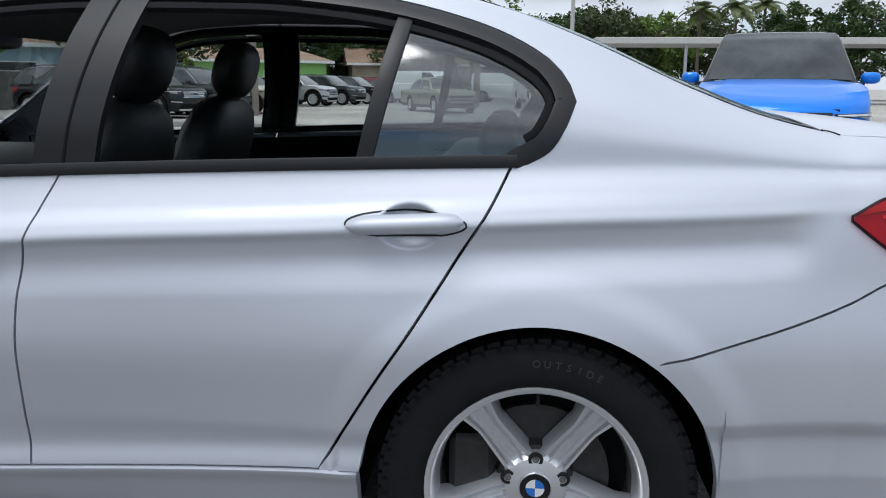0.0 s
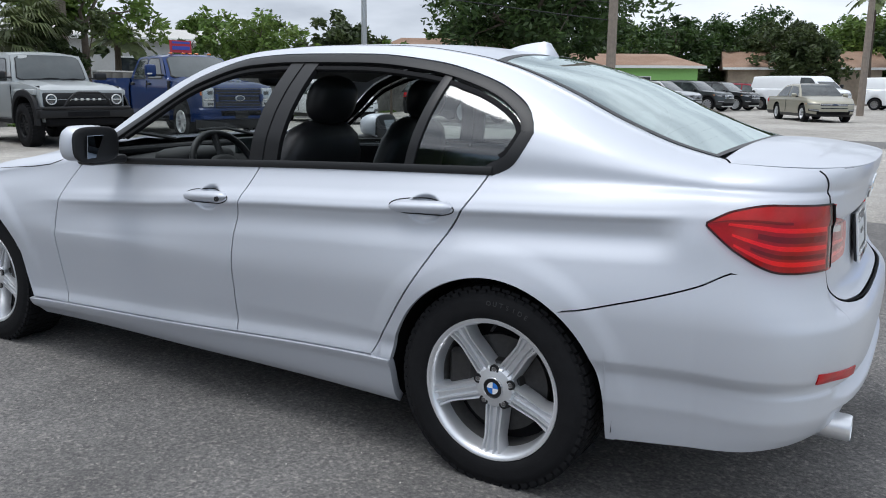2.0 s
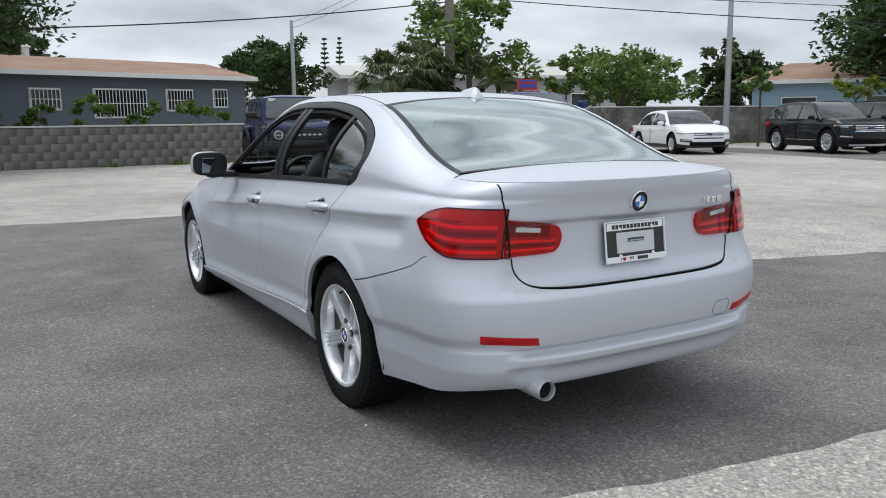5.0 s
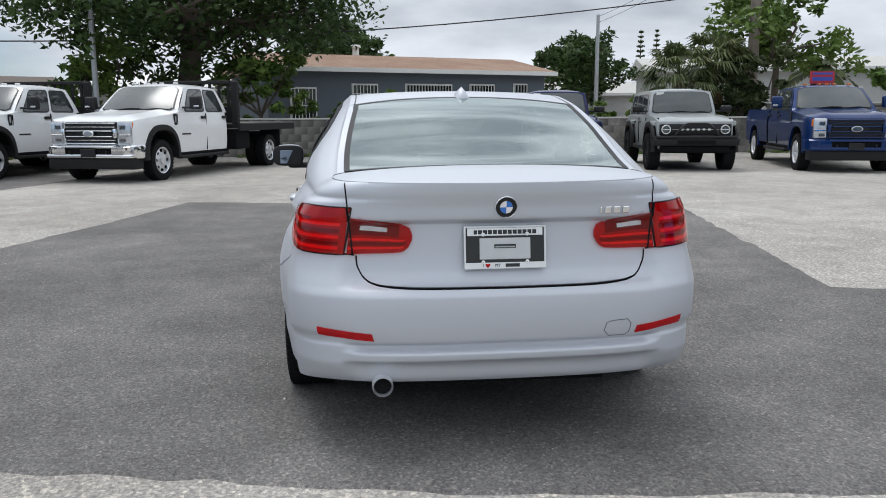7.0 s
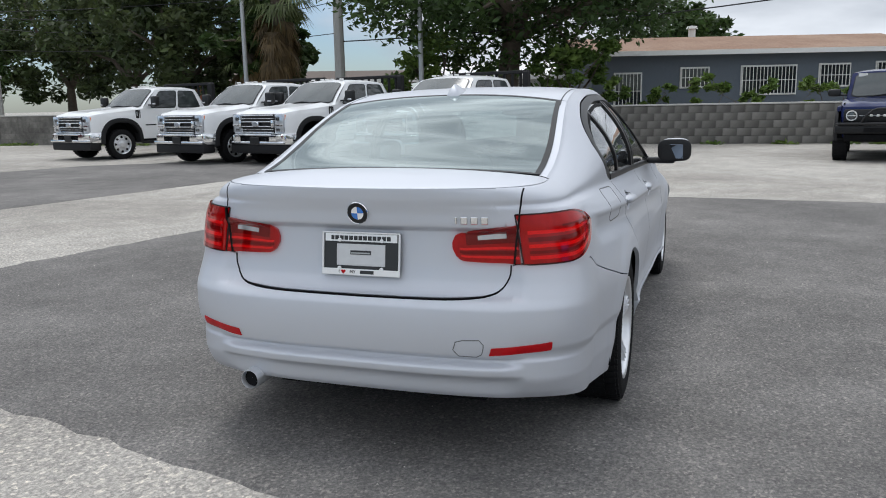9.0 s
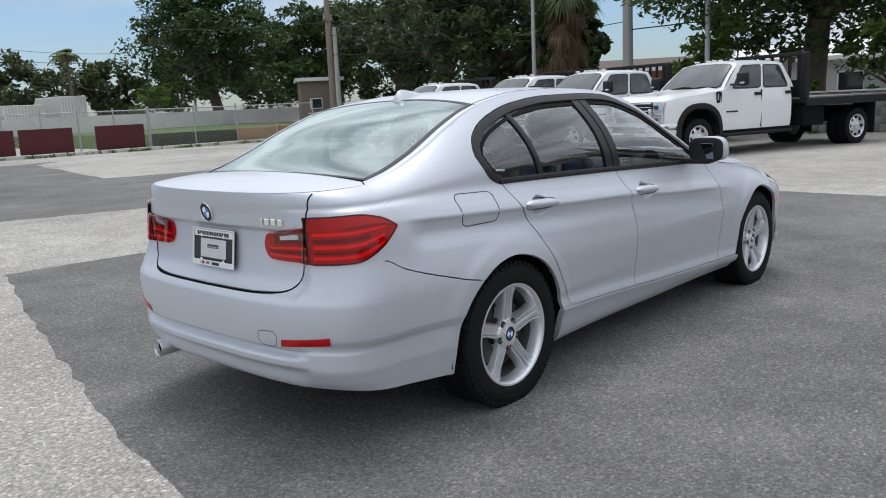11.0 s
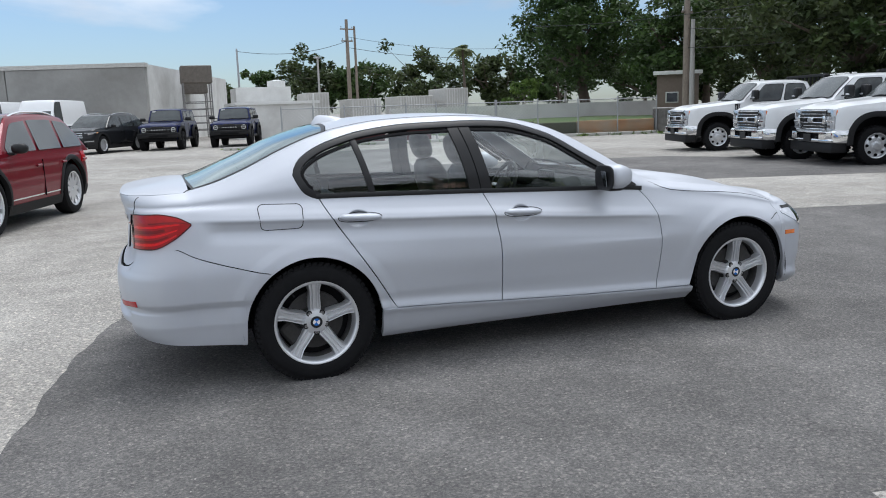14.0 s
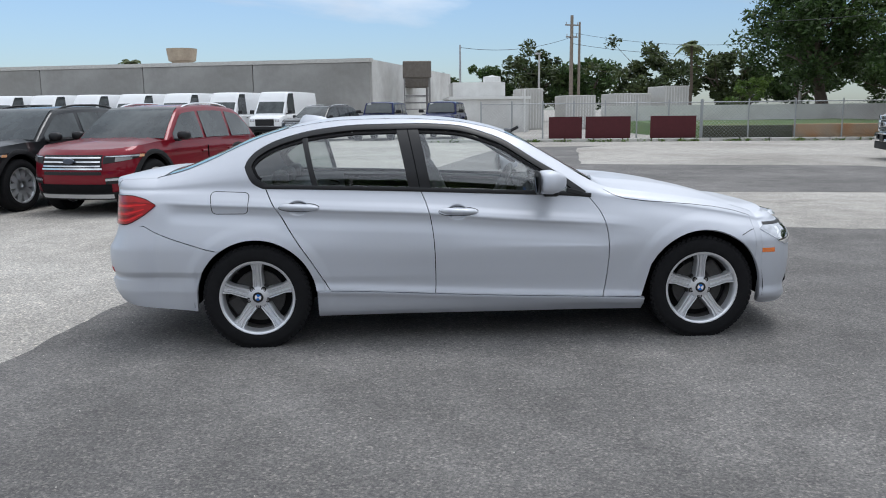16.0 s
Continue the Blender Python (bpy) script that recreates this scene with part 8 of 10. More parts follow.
def creased(lo, hi, s, v, share=0.36, reach=0.055):
    """Heights from lo to hi with rows gathered along the flank's crease."""
    c = k_cr_z(max(s, XC))
    a, b = max(c - reach, lo + 0.01), min(c + reach, hi - 0.01)
    if not lo < a < b < hi:
        return lerp(lo, hi, v)
    k0 = (1 - share) * (a - lo) / ((a - lo) + (hi - b))
    if v < k0:
        return lerp(lo, a, v / k0)
    if v < k0 + share:
        return lerp(a, b, (v - k0) / share)
    return lerp(b, hi, (v - k0 - share) / (1 - k0 - share))


def flank_fn(side, s_of, zb, zt, nominal=None):
    """As skin_fn, with rows that follow the crease; nominal(s) gives the span from which rows are cut to zb..zt."""
    def fn(u, v):
        z = 0.6
        for _ in range(6):
            s = s_of(u, z)
            lo, hi = nominal(s) if nominal else (zb(s), zt(s))
            z = creased(lo, hi, s, v)
            if nominal:
                z = min(max(z, zb(s) + 0.05 * v), zt(s) - 0.05 * (1 - v))
        return skin_at(s, z, side), skin_normal(s, z, side)
    return fn


def ribbon(bm, pts, width, height, up):
    """A flat strip of given width and thickness along points; up(i) gives the surface normal."""
    rows = []
    for i, p in enumerate(pts):
        d = (pts[min(i + 1, len(pts) - 1)] - pts[max(i - 1, 0)]).normalized()
        n = up[i]
        t = d.cross(n).normalized()
        rows.append([bm.verts.new(q) for q in (p - t * width / 2 - n * 0.012, p - t * width / 2 + n * height * 0.7, p - t * width * 0.36 + n * height, p + t * width * 0.36 + n * height, p + t * width / 2 + n * height * 0.7, p + t * width / 2 - n * 0.012)])
    for a, b in zip(rows, rows[1:]):
        for k in range(5):
            bm.faces.new((a[k], a[k + 1], b[k + 1], b[k]))
    bm.faces.new(rows[0][::-1])
    bm.faces.new(rows[-1])
    bmesh.ops.recalc_face_normals(bm, faces=bm.faces)
    return bm


def skin_ribbon(sz, side, width, height, off=0.0, n=None):
    pts = [skin_at(s, z, side) for s, z in sz]
    ns = [skin_normal(s, z, side) for s, z in sz]
    return ribbon(bmesh.new(), [p + q * off for p, q in zip(pts, ns)], width, height, ns)


def dense(path, step=0.02):
    out = []
    for (a, b), (c, d) in zip(path, path[1:]):
        n = max(1, int(math.hypot(c - a, d - b) / step))
        out += [(lerp(a, c, i / n), lerp(b, d, i / n)) for i in range(n)]
    return out + [path[-1]]


def curve_path(f, z0, z1, n=24):
    return [(f(lerp(z0, z1, i / n)), lerp(z0, z1, i / n)) for i in range(n + 1)]


# shut lines as s(z), edges as z(s)
shut_c = pch([(0.35, 0.458), (0.45, 0.398), (0.555, 0.334), (0.68, 0.252), (0.804, 0.173), (0.92, 0.100), (1.0, 0.060)])
shut_b = pch([(0.30, 1.099), (0.40, 1.104), (0.55, 1.101), (0.683, 1.093), (0.80, 1.075), (0.894, 1.048), (0.97, 1.015)])
shut_a = pch([(0.27, 2.155), (0.36, 2.172), (0.447, 2.182), (0.56, 2.188), (0.662, 2.184), (0.76, 2.163), (0.823, 2.137), (0.88, 2.095), (0.93, 2.05)])
dlo_top = pch([(-0.062, 1.12), (-0.045, 1.165), (0.03, 1.232), (0.17, 1.293), (0.38, 1.343), (0.66, 1.370), (1.01, 1.374), (1.22, 1.364), (1.5, 1.290), (1.75, 1.142), (1.94, 1.025), (2.085, 0.918)])
dlo_low = pch([(-0.062, 1.12), (-0.045, 1.075), (-0.01, 1.02), (0.035, 0.993)])
seam = pch([(-0.75, 0.785), (-0.694, 0.776), (-0.6, 0.728), (-0.515, 0.697), (-0.4, 0.662), (-0.28, 0.629), (-0.1, 0.6)])
AR, AF = (0.0, 0.318, 0.369), (2.795, 0.318, 0.382)


def over_arch(s, c, floor):
    d = abs(s - c[0])
    return max(floor, c[1] + math.sqrt(max(0.0, c[2] ** 2 - d * d))) if d < c[2] else floor


def arch_steps(a, b, c, n=26):
    """Stations from a to b, close together where the arch c is steep."""
    base = [lerp(a, b, i / n) for i in range(n + 1)]
    extra = [c[0] + c[2] * math.cos(math.pi * i / 40) for i in range(41)]
    s = sorted(set([round(v, 4) for v in base + extra if a <= v <= b]))
    return [(v - a) / (b - a) for v in s]


car = thing("sedan", "silver four-door sedan with open windows on its driver's side", "car")
GAP = 0.0027
for side in (1, -1):
    sd = side
    # quarter panel with C-pillar
    q0 = s_of_y(0.612, 0.9)

    def q_bot(s):
        z = seam(skin_at(s, 0.74, 1).x) + GAP if skin_at(s, 0.74, 1).x > -0.69 else 0.772
        if s > -0.224:
            z = over_arch(s, AR, 0.36)
        return z

    def q_top(s):
        if s < XC:
            return lerp(1.052, 1.045, min(1, (XC - s) / 0.4))
        if s < -0.062:
            return k_rail_z(s)
        if s < 0.035:
            return dlo_low(s)
        lo, hi = 0.34, 1.0
        for _ in range(24):
            m_ = (lo + hi) / 2
            if shut_c(m_) > s:
                lo = m_
            else:
                hi = m_
        return max(lo - 0.006, q_bot(s) + 0.002)

    st = [q0 + (XC - q0) * i / 14 for i in range(14)] + [lerp(XC, -0.224, i / 16) for i in range(16)] + [-0.224 + 0.003] + [0.0 + AR[2] * math.cos(math.pi * i / 44) for i in range(44, -1, -1) if -0.37 < AR[2] * math.cos(math.pi * i / 44) < 0.43] + [-0.0621, -0.0619, 0.0349, 0.40, 0.43, 0.452] + [-0.05 + 0.008 * i for i in range(58)]
    st = sorted(set(round(v, 4) for v in st))
    patch("quarter_panel", flank_fn(sd, lambda u, z: lerp(q0, 0.452, u), q_bot, q_top, lambda s: (0.36, q_top(s) if s < XC else k_rail_z(s))), 1, 110, M_SILVER, car, us=[(v - q0) / (0.452 - q0) for v in st])
    # roof rail above the windows
    patch("roof_rail", skin_fn(sd, lambda u, z: lerp(-0.062, 2.09, u), lambda s: dlo_top(s), lambda s: max(k_rail_z(s), dlo_top(s) + 0.004)), 80, 8, M_SILVER, car, lip=0.01)
    # doors
    for nm, sl, sr, n_u in (("rear_door", lambda z: shut_c(z) + GAP * 1.4, lambda z: shut_b(z) - GAP, 48), ("front_door", lambda z: shut_b(z) + GAP, lambda z: shut_a(z) - GAP, 54)):
        hx, hz = HANDLES[0 if nm == "rear_door" else 1]
        uh = (hx - sl(hz)) / (sr(hz) - sl(hz))
        us = sorted(set([round(i / n_u, 4) for i in range(n_u + 1)] + [round(uh - 0.11 + 0.22 * i / 40, 4) for i in range(41)]))
        d = patch(nm, flank_fn(sd, lambda u, z, sl=sl, sr=sr: lerp(sl(z), sr(z), u), lambda s: k_sill_z(s) + GAP, lambda s: k_belt_z(s) - 0.004), 1, 90, M_SILVER, car, us=us)
        rows = []
        hb_ = bmesh.new()
        for i in range(17):
            t = i / 16
            x = hx - 0.118 + 0.236 * t
            z = hz + 0.006 - 0.012 * (t - 0.5)
            rise = 0.010 + 0.020 * (1 - abs(2 * t - 1) ** 4) ** 0.5
            half_h = 0.0035 + 0.0165 * (1 - abs(2 * t - 1) ** 5) ** 0.5
            y0 = side_y(x, z, True)
            ring = [hb_.verts.new((x, sd * (y0 - 0.004 + rise * math.cos(a)), z + half_h * math.sin(a))) for a in [math.pi * (k / 8 - 0.5) * 1.15 for k in range(9)]]
            rows.append(ring)
        for a, b in zip(rows, rows[1:]):
            for k in range(8):
                hb_.faces.new((a[k], b[k], b[k + 1], a[k + 1]))
        bmesh.ops.recalc_face_normals(hb_, faces=hb_.faces)
        h_ = part("door_handle", hb_, M_SILVER, d, "silver pull handle over a recess", smooth=True, angle=60)
        rim_ = [(hx - 0.122 + 0.244 * (0.5 + 0.5 * math.cos(a)), hz + 0.005 + 0.026 * math.sin(a)) for a in [2 * math.pi * i / 40 for i in range(41)]]
        part("handle_gasket", skin_ribbon([(a - 0.002, b) for a, b in rim_ if True], sd, 0.004, 0.0012), M_TRIM, h_)
        if nm == "front_door" and sd > 0:
            part("keyhole", lathe(bmesh.new(), [(0.001, 0.903), (0.009, 0.903), (0.010, 0.895)], 14, "Y", (hx - 0.098, 0, hz + 0.006)), M_TRIM, h_)
    # front fender
    st = arch_steps(2.03, XF, AF, 30)
    patch("front_fender", flank_fn(sd, lambda u, z: lerp(max(shut_a(z) + GAP, 2.03), XF, u), lambda s: over_arch(s, AF, 0.285 if s < 2.5 else 0.235), lambda s: k_rail_z(s)), 1, 72, M_SILVER, car, us=st)
    # sill
    patch("sill", skin_fn(sd, lambda u, z: lerp(0.372, 2.418, u), lambda s: 0.195, lambda s: k_sill_z(s) - GAP), 50, 14, M_SILVER, car, off=0.009, lip=0.03)
    for lx, lr in ((0.0, 0.392), (2.795, 0.402)):
        lin = bmesh.new()
        arc = [(lx + lr * math.cos(a), 0.318 + lr * math.sin(a)) for a in [radians(-8 + 196 * i / 30) for i in range(31)]]
        va = [[lin.verts.new((x, sd * yy, z)) for yy in (0.42, 0.855)] for x, z in arc]
        for a, b in zip(va, va[1:]):
            lin.faces.new((a[0], a[1], b[1], b[0]))
        lin.faces.new([v[0] for v in va])
        part("wheel_arch_liner", lin, M_VOID, car)
    # dark inner skin added behind the gaps, its colour standing for their deep shade
    patch("inner_skin", skin_fn(sd, lambda u, z: lerp(0.44, 2.38, u), lambda s: 0.22, lambda s: k_belt_z(s) - 0.012), 40, 12, M_VOID, car, lip=0, off=-0.034)
    # window surround
    outer = [(0.055, 0.984)] + [(s, dlo_low(s)) for s in [lerp(0.04, -0.062, i / 14) for i in range(14)]] + [(s, dlo_top(s)) for s in [-0.062, -0.058, -0.05, -0.035, -0.01, 0.03] + [lerp(0.06, 2.05, i / 60) for i in range(61)]]
    inset = []
    for i, (s, z) in enumerate(outer):
        a, b = outer[max(i - 1, 0)], outer[min(i + 1, len(outer) - 1)]
        dx, dz = b[0] - a[0], b[1] - a[1]
        L = math.hypot(dx, dz) or 1
        inset.append((s + dz / L * 0.019, z - dx / L * 0.019))
    wf = part("window_surround", skin_ribbon(inset, sd, 0.041, 0.004, -0.002), M_TRIM, car, "satin black window surround", smooth=True, angle=50)
    inset2 = [(s + 0.0, z) for s, z in inset]
    inset2 = []
    for i, (s, z) in enumerate(outer):
        a, b = outer[max(i - 1, 0)], outer[min(i + 1, len(outer) - 1)]
        dx, dz = b[0] - a[0], b[1] - a[1]
        L = math.hypot(dx, dz) or 1
        inset2.append((s + dz / L * 0.048, z - dx / L * 0.048))
    part("window_seal", skin_ribbon(inset2[4:-6], sd, 0.018, 0.003, -0.010), M_RUBBER, wf, smooth=True)
    part("belt_moulding", skin_ribbon([(lerp(0.055, 2.085, i / 60), k_belt_z(lerp(0.055, 2.085, i / 60)) + 0.008) for i in range(61)], sd, 0.026, 0.006, 0.0), M_TRIM, wf, smooth=True, angle=50)
    pillar = patch("door_pillar", skin_fn(sd, lambda u, z: lerp(0.948, 1.085, u) - 0.175 * (z - 0.96) - 0.05 * (z - 0.96) ** 2, lambda s: k_belt_z(s) + 0.01, lambda s: dlo_top(s) - 0.012), 8, 20, M_TRIM, car, off=-0.004, lip=0.02, label="satin black centre pillar")
    part("pillar_gap", skin_ribbon([(1.017 - 0.175 * (z - 0.96) - 0.05 * (z - 0.96) ** 2, z) for z in [lerp(0.965, 1.372, i / 20) for i in range(21)]], sd, 0.006, 0.002, -0.004), M_VOID, pillar)
    part("quarter_divider", skin_ribbon([(0.372 - 0.23 * (z - 0.98), z) for z in [lerp(0.985, 1.315, i / 16) for i in range(17)]], sd, 0.034, 0.004, -0.008), M_TRIM, car, smooth=True, angle=50)
    part("mirror_base", skin_ribbon([(lerp(1.93, 2.03, i / 6), lerp(0.955, 0.93, i / 6)) for i in range(7)], sd, 0.03, 0.008, 0.0), M_TRIM, car)
    # side glass: quarter light on both sides, door windows only on the passenger side (the driver's side stands open)
    gl_ = glass("side_glass", (0.84, 0.89, 0.87), 0.02, 0.13)
    patch("quarter_window", skin_fn(sd, lambda u, z: lerp(-0.035, 0.385 - 0.23 * (z - 0.98), u), lambda s: max(k_belt_z(s), dlo_low(s) if s < 0.035 else 0) + 0.004, lambda s: dlo_top(s) - 0.02), 20, 14, glass("quarter_glass", (0.5, 0.55, 0.54), 0.08, 0.11), car, lip=0, off=-0.012, label="tinted fixed quarter window")
    if sd < 0:
        patch("side_window", skin_fn(sd, lambda u, z: lerp(0.37 - 0.23 * (z - 0.98), 0.98 - 0.175 * (z - 0.96), u), lambda s: k_belt_z(s) + 0.004, lambda s: dlo_top(s) - 0.02), 20, 14, gl_, car, lip=0, off=-0.012, label="closed tinted rear door window")
        patch("side_window", skin_fn(sd, lambda u, z: lerp(1.05 - 0.175 * (z - 0.96), 2.02, u), lambda s: k_belt_z(s) + 0.004, lambda s: max(dlo_top(s) - 0.02, k_belt_z(s) + 0.006)), 30, 14, gl_, car, lip=0, off=-0.012, label="closed tinted front door window")
    # tail lamps
    l0, l1 = s_of_y(0.598, 0.87), XC - 0.012
    lamp_top = pch([(0, 0.950), (0.45, 0.955), (0.75, 0.938), (1, 0.902)])
    lamp_bot = pch([(0, 0.774), (0.35, 0.780), (0.7, 0.828), (0.9, 0.870), (1, 0.893)])
    uof = lambda s: (s - l0) / (l1 - l0)  # noqa: E731
    lamp = patch("tail_lamp", skin_fn(sd, lambda u, z: lerp(l0, l1, u), lambda s: lamp_bot(uof(s)), lambda s: lamp_top(uof(s))), 30, 18, M_REDGLASS, car, lip=0.012, off=0.010, label="red wrap-round tail lamp")
    patch("lamp_bowl", skin_fn(sd, lambda u, z: lerp(l0, l1, u), lambda s: lamp_bot(uof(s)) + 0.002, lambda s: lamp_top(uof(s)) - 0.002), 30, 18, M_BOWL, lamp, lip=0.0, off=0.0015)
    for a_, b_2, u0, u1, mt_, off_ in ((0.10, 0.17, 0.04, 0.74, M_TUBE, 0.006), (0.33, 0.40, 0.04, 0.76, M_TUBE, 0.006), (0.60, 0.67, 0.04, 0.80, M_TUBE, 0.006), (0.21, 0.27, 0.04, 0.60, M_LAMPGAP, 0.004), (0.45, 0.54, 0.04, 0.55, M_LAMPGAP, 0.004), (0.72, 0.76, 0.30, 0.98, M_LAMPGAP, 0.004)):
        patch("light_bar", skin_fn(sd, lambda u, z, u0=u0, u1=u1: lerp(lerp(l0, l1, u0), lerp(l0, l1, u1), u), lambda s, a_=a_: lerp(lamp_bot(uof(s)), lamp_top(uof(s)), a_), lambda s, b_2=b_2: lerp(lamp_bot(uof(s)), lamp_top(uof(s)), b_2)), 20, 3, mt_, lamp, lip=0.004, off=off_)
    edge = [(lerp(l0, l1, i / 30), lamp_top(i / 30)) for i in range(31)] + [(lerp(l1, l0, i / 30), lamp_bot(1 - i / 30)) for i in range(31)] + [(l0, lamp_top(0))]
    part("lamp_gasket", skin_ribbon(edge, sd, 0.006, 0.003), M_TRIM, lamp)
    m0, m1 = s_of_y(0.352, 0.83), s_of_y(0.590, 0.86)
    in_top = pch([(0, 0.845), (0.05, 0.872), (0.14, 0.882), (1, 0.914)])
    in_bot = pch([(0, 0.825), (0.06, 0.795), (0.16, 0.780), (1, 0.774)])
    vof = lambda s: (s - m0) / (m1 - m0)  # noqa: E731
    in_us = [0, 0.02, 0.05, 0.1, 0.15, 0.25, 0.35, 0.45, 0.55, 0.65, 0.75, 0.85, 0.95, 1.0]
    lamp2 = patch("tail_lamp", skin_fn(sd, lambda u, z: lerp(m0, m1, u), lambda s: in_bot(vof(s)), lambda s: in_top(vof(s))), 22, 12, M_REDGLASS, car, lip=0.02, off=0.012, label="red tail lamp on the boot lid", us=in_us)
    patch("lamp_bowl", skin_fn(sd, lambda u, z: lerp(m0, m1, u), lambda s: in_bot(vof(s)) + 0.001, lambda s: in_top(vof(s)) - 0.001), 22, 12, M_BOWL, lamp2, lip=0.0, off=0.003, us=in_us)
    for a_, b_2, u0, u1, mt_, off_ in ((0.13, 0.20, 0.12, 0.99, M_TUBE, 0.009), (0.38, 0.45, 0.10, 0.99, M_TUBE, 0.009), (0.24, 0.34, 0.10, 0.99, M_LAMPGAP, 0.006), (0.54, 0.96, 0.2, 0.99, M_LAMPGAP, 0.006), (0.68, 0.82, 0.38, 0.82, M_LENS, 0.0135)):
        patch("light_bar", skin_fn(sd, lambda u, z, u0=u0, u1=u1: lerp(m0, m1, lerp(u0, u1, u)), lambda s, a_=a_: lerp(in_bot(vof(s)), in_top(vof(s)), a_), lambda s, b_2=b_2: lerp(in_bot(vof(s)), in_top(vof(s)), b_2)), 14, 3, mt_, lamp2, lip=0.003, off=off_)
    # rear reflectors
    r0, r1 = s_of_y(0.51, 0.48), s_of_y(0.715, 0.5)
    patch("rear_reflector", skin_fn(sd, lambda u, z: lerp(r0, r1, u), lambda s: 0.458 + 0.018 * (s - r0) / (r1 - r0), lambda s: 0.486 + 0.020 * (s - r0) / (r1 - r0)), 14, 3, M_REDLENS, car, lip=0.008, off=0.004, label="red bumper reflector")
    # front lamp, amber marker
    f0, f1 = XF - 0.005, XF + 0.55
    hl = patch("headlight", skin_fn(sd, lambda u, z: lerp(f0, f1, u), lambda s: lerp(0.684, 0.588, min(1, (s - f0) / 0.30)), lambda s: lerp(0.690, 0.724, min(1, (s - f0) / 0.12) ** 0.8)), 22, 8, M_LENS, car, lip=0.012, off=0.005, label="clear headlight")
    patch("side_marker", skin_fn(sd, lambda u, z: lerp(XF + 0.0, XF + 0.15, u), lambda s: 0.545, lambda s: 0.572), 8, 3, M_AMBER, hl, lip=0.006, off=0.005, label="amber side marker")
    patch("lamp_visor", skin_fn(sd, lambda u, z: lerp(f0 + 0.06, f1, u), lambda s: 0.708, lambda s: 0.722), 18, 2, M_TRIM, hl, lip=0.003, off=0.0075)
    patch("lamp_bowl", skin_fn(sd, lambda u, z: lerp(f0 + 0.20, f0 + 0.42, u), lambda s: 0.61, lambda s: 0.695), 10, 5, M_CHROME, hl, lip=0.003, off=0.0065)
    part("bumper_gap", skin_ribbon(dense([(3.035, 0.660), (3.075, 0.676), (3.12, 0.690), (3.18, 0.688)], 0.012), sd, 0.0045, 0.001), M_TRIM, car)
    part("bonnet_gap", skin_ribbon(dense([(2.17, 0.952), (2.23, 0.918), (2.30, 0.896), (2.42, 0.880), (2.56, 0.868), (2.72, 0.853), (2.88, 0.832), (3.02, 0.803), (3.12, 0.772), (3.175, 0.74)], 0.014), sd, 0.0045, 0.0008), M_TRIM, car)
    # exterior mirror
    mc = Vector((1.80, sd * 0.985, 1.022))
    mb = bmesh.new()
    bmesh.ops.create_uvsphere(mb, u_segments=20, v_segments=14, radius=1.0)
    for v in mb.verts:
        x, y, z = v.co
        k = (abs(x) ** 4 + abs(y) ** 4 + abs(z) ** 4) ** (1 / 4)
        v.co = Vector((x / k, y / k, z / k))
    for v in mb.verts:
        v.co = Vector((v.co.x * (0.088 if v.co.x > 0 else 0.090), v.co.y * 0.100 * (1 - 0.12 * max(0, v.co.z)) * (1 - 0.5 * max(0, v.co.x)), v.co.z * 0.070 * (1 - 0.38 * max(0, v.co.x)))) + mc
    mir = part("side_mirror", mb, M_SILVER, car, "silver door mirror with a black base", smooth=True, angle=180)
    mh = bmesh.new()
    bmesh.ops.create_uvsphere(mh, u_segments=24, v_segments=16, radius=1.0)
    for v in mh.verts:
        k = (abs(v.co.x) ** 3.6 + abs(v.co.y) ** 3.6 + abs(v.co.z) ** 3.6) ** (1 / 3.6)
        v.co = Vector((mc.x - 0.084 + v.co.x / k * 0.008, mc.y + v.co.y / k * 0.103, mc.z - 0.002 + v.co.z / k * 0.070))
    part("mirror_housing", mh, M_TRIM, mir, smooth=True, angle=180)
    part("mirror_glass", boxbm(-0.0925, -0.089, -0.074, 0.074, -0.046, 0.044, bevel=0.0015, m=Matrix.Translation(mc) @ pose(0, 0, 0, 0, -6, sd * 12)), mat("mirror_silver", (0.24, 0.28, 0.33), rough=0.02, metal=1.0), mir)
    part("mirror_foot", boxbm(mc.x - 0.05, mc.x + 0.05, sd * 0.9 - 0.09, sd * 0.9 + 0.09, mc.z - 0.090, mc.z - 0.052, bevel=0.016, segments=2), M_TRIM, mir)

# bumper, boot lid, nose ------------------------------------------------------
SB = XC - WRAP


def both(fn_side):
    """fn over u in 0..1 from the right side round the tail to the left."""
    def fn(u, v):
        side = -1 if u < 0.5 else 1
        return fn_side(abs(2 * u - 1), v, side)
    return fn


lid_edge = pch([(0.0, 0.650), (0.30, 0.652), (0.45, 0.659), (0.505, 0.670), (0.535, 0.688), (0.555, 0.714), (0.568, 0.74), (0.574, 0.775)])


def bumper_top(s):
    if skin_at(s, 0.74, 1).x > -0.69:
        return seam(skin_at(s, 0.74, 1).x) - GAP
    y = skin_at(s, 0.70, 1).y
    return lid_edge(y) - 0.004 if y < 0.574 else 0.772


def bumper_bot(s):
    if s > -0.40:
        return max(0.24, over_arch(s, AR, 0.24))
    return pch([(SB, 0.283), (SB + 0.5, 0.285), (SB + 0.75, 0.268), (-0.40, 0.243)])(s)


def bumper_fn(u, v, side):
    s = lerp(SB, -0.222, u)
    lo, hi = bumper_bot(s), bumper_top(s)
    z = lerp(lo, max(hi, lo + 0.001), v)
    n = skin_normal(s, z, side) if s > SB + 0.006 else Vector((skin_normal(SB + 0.006, z, side).x, 0, skin_normal(SB + 0.006, z, side).z)).normalized()
    return skin_at(s, z, side), n


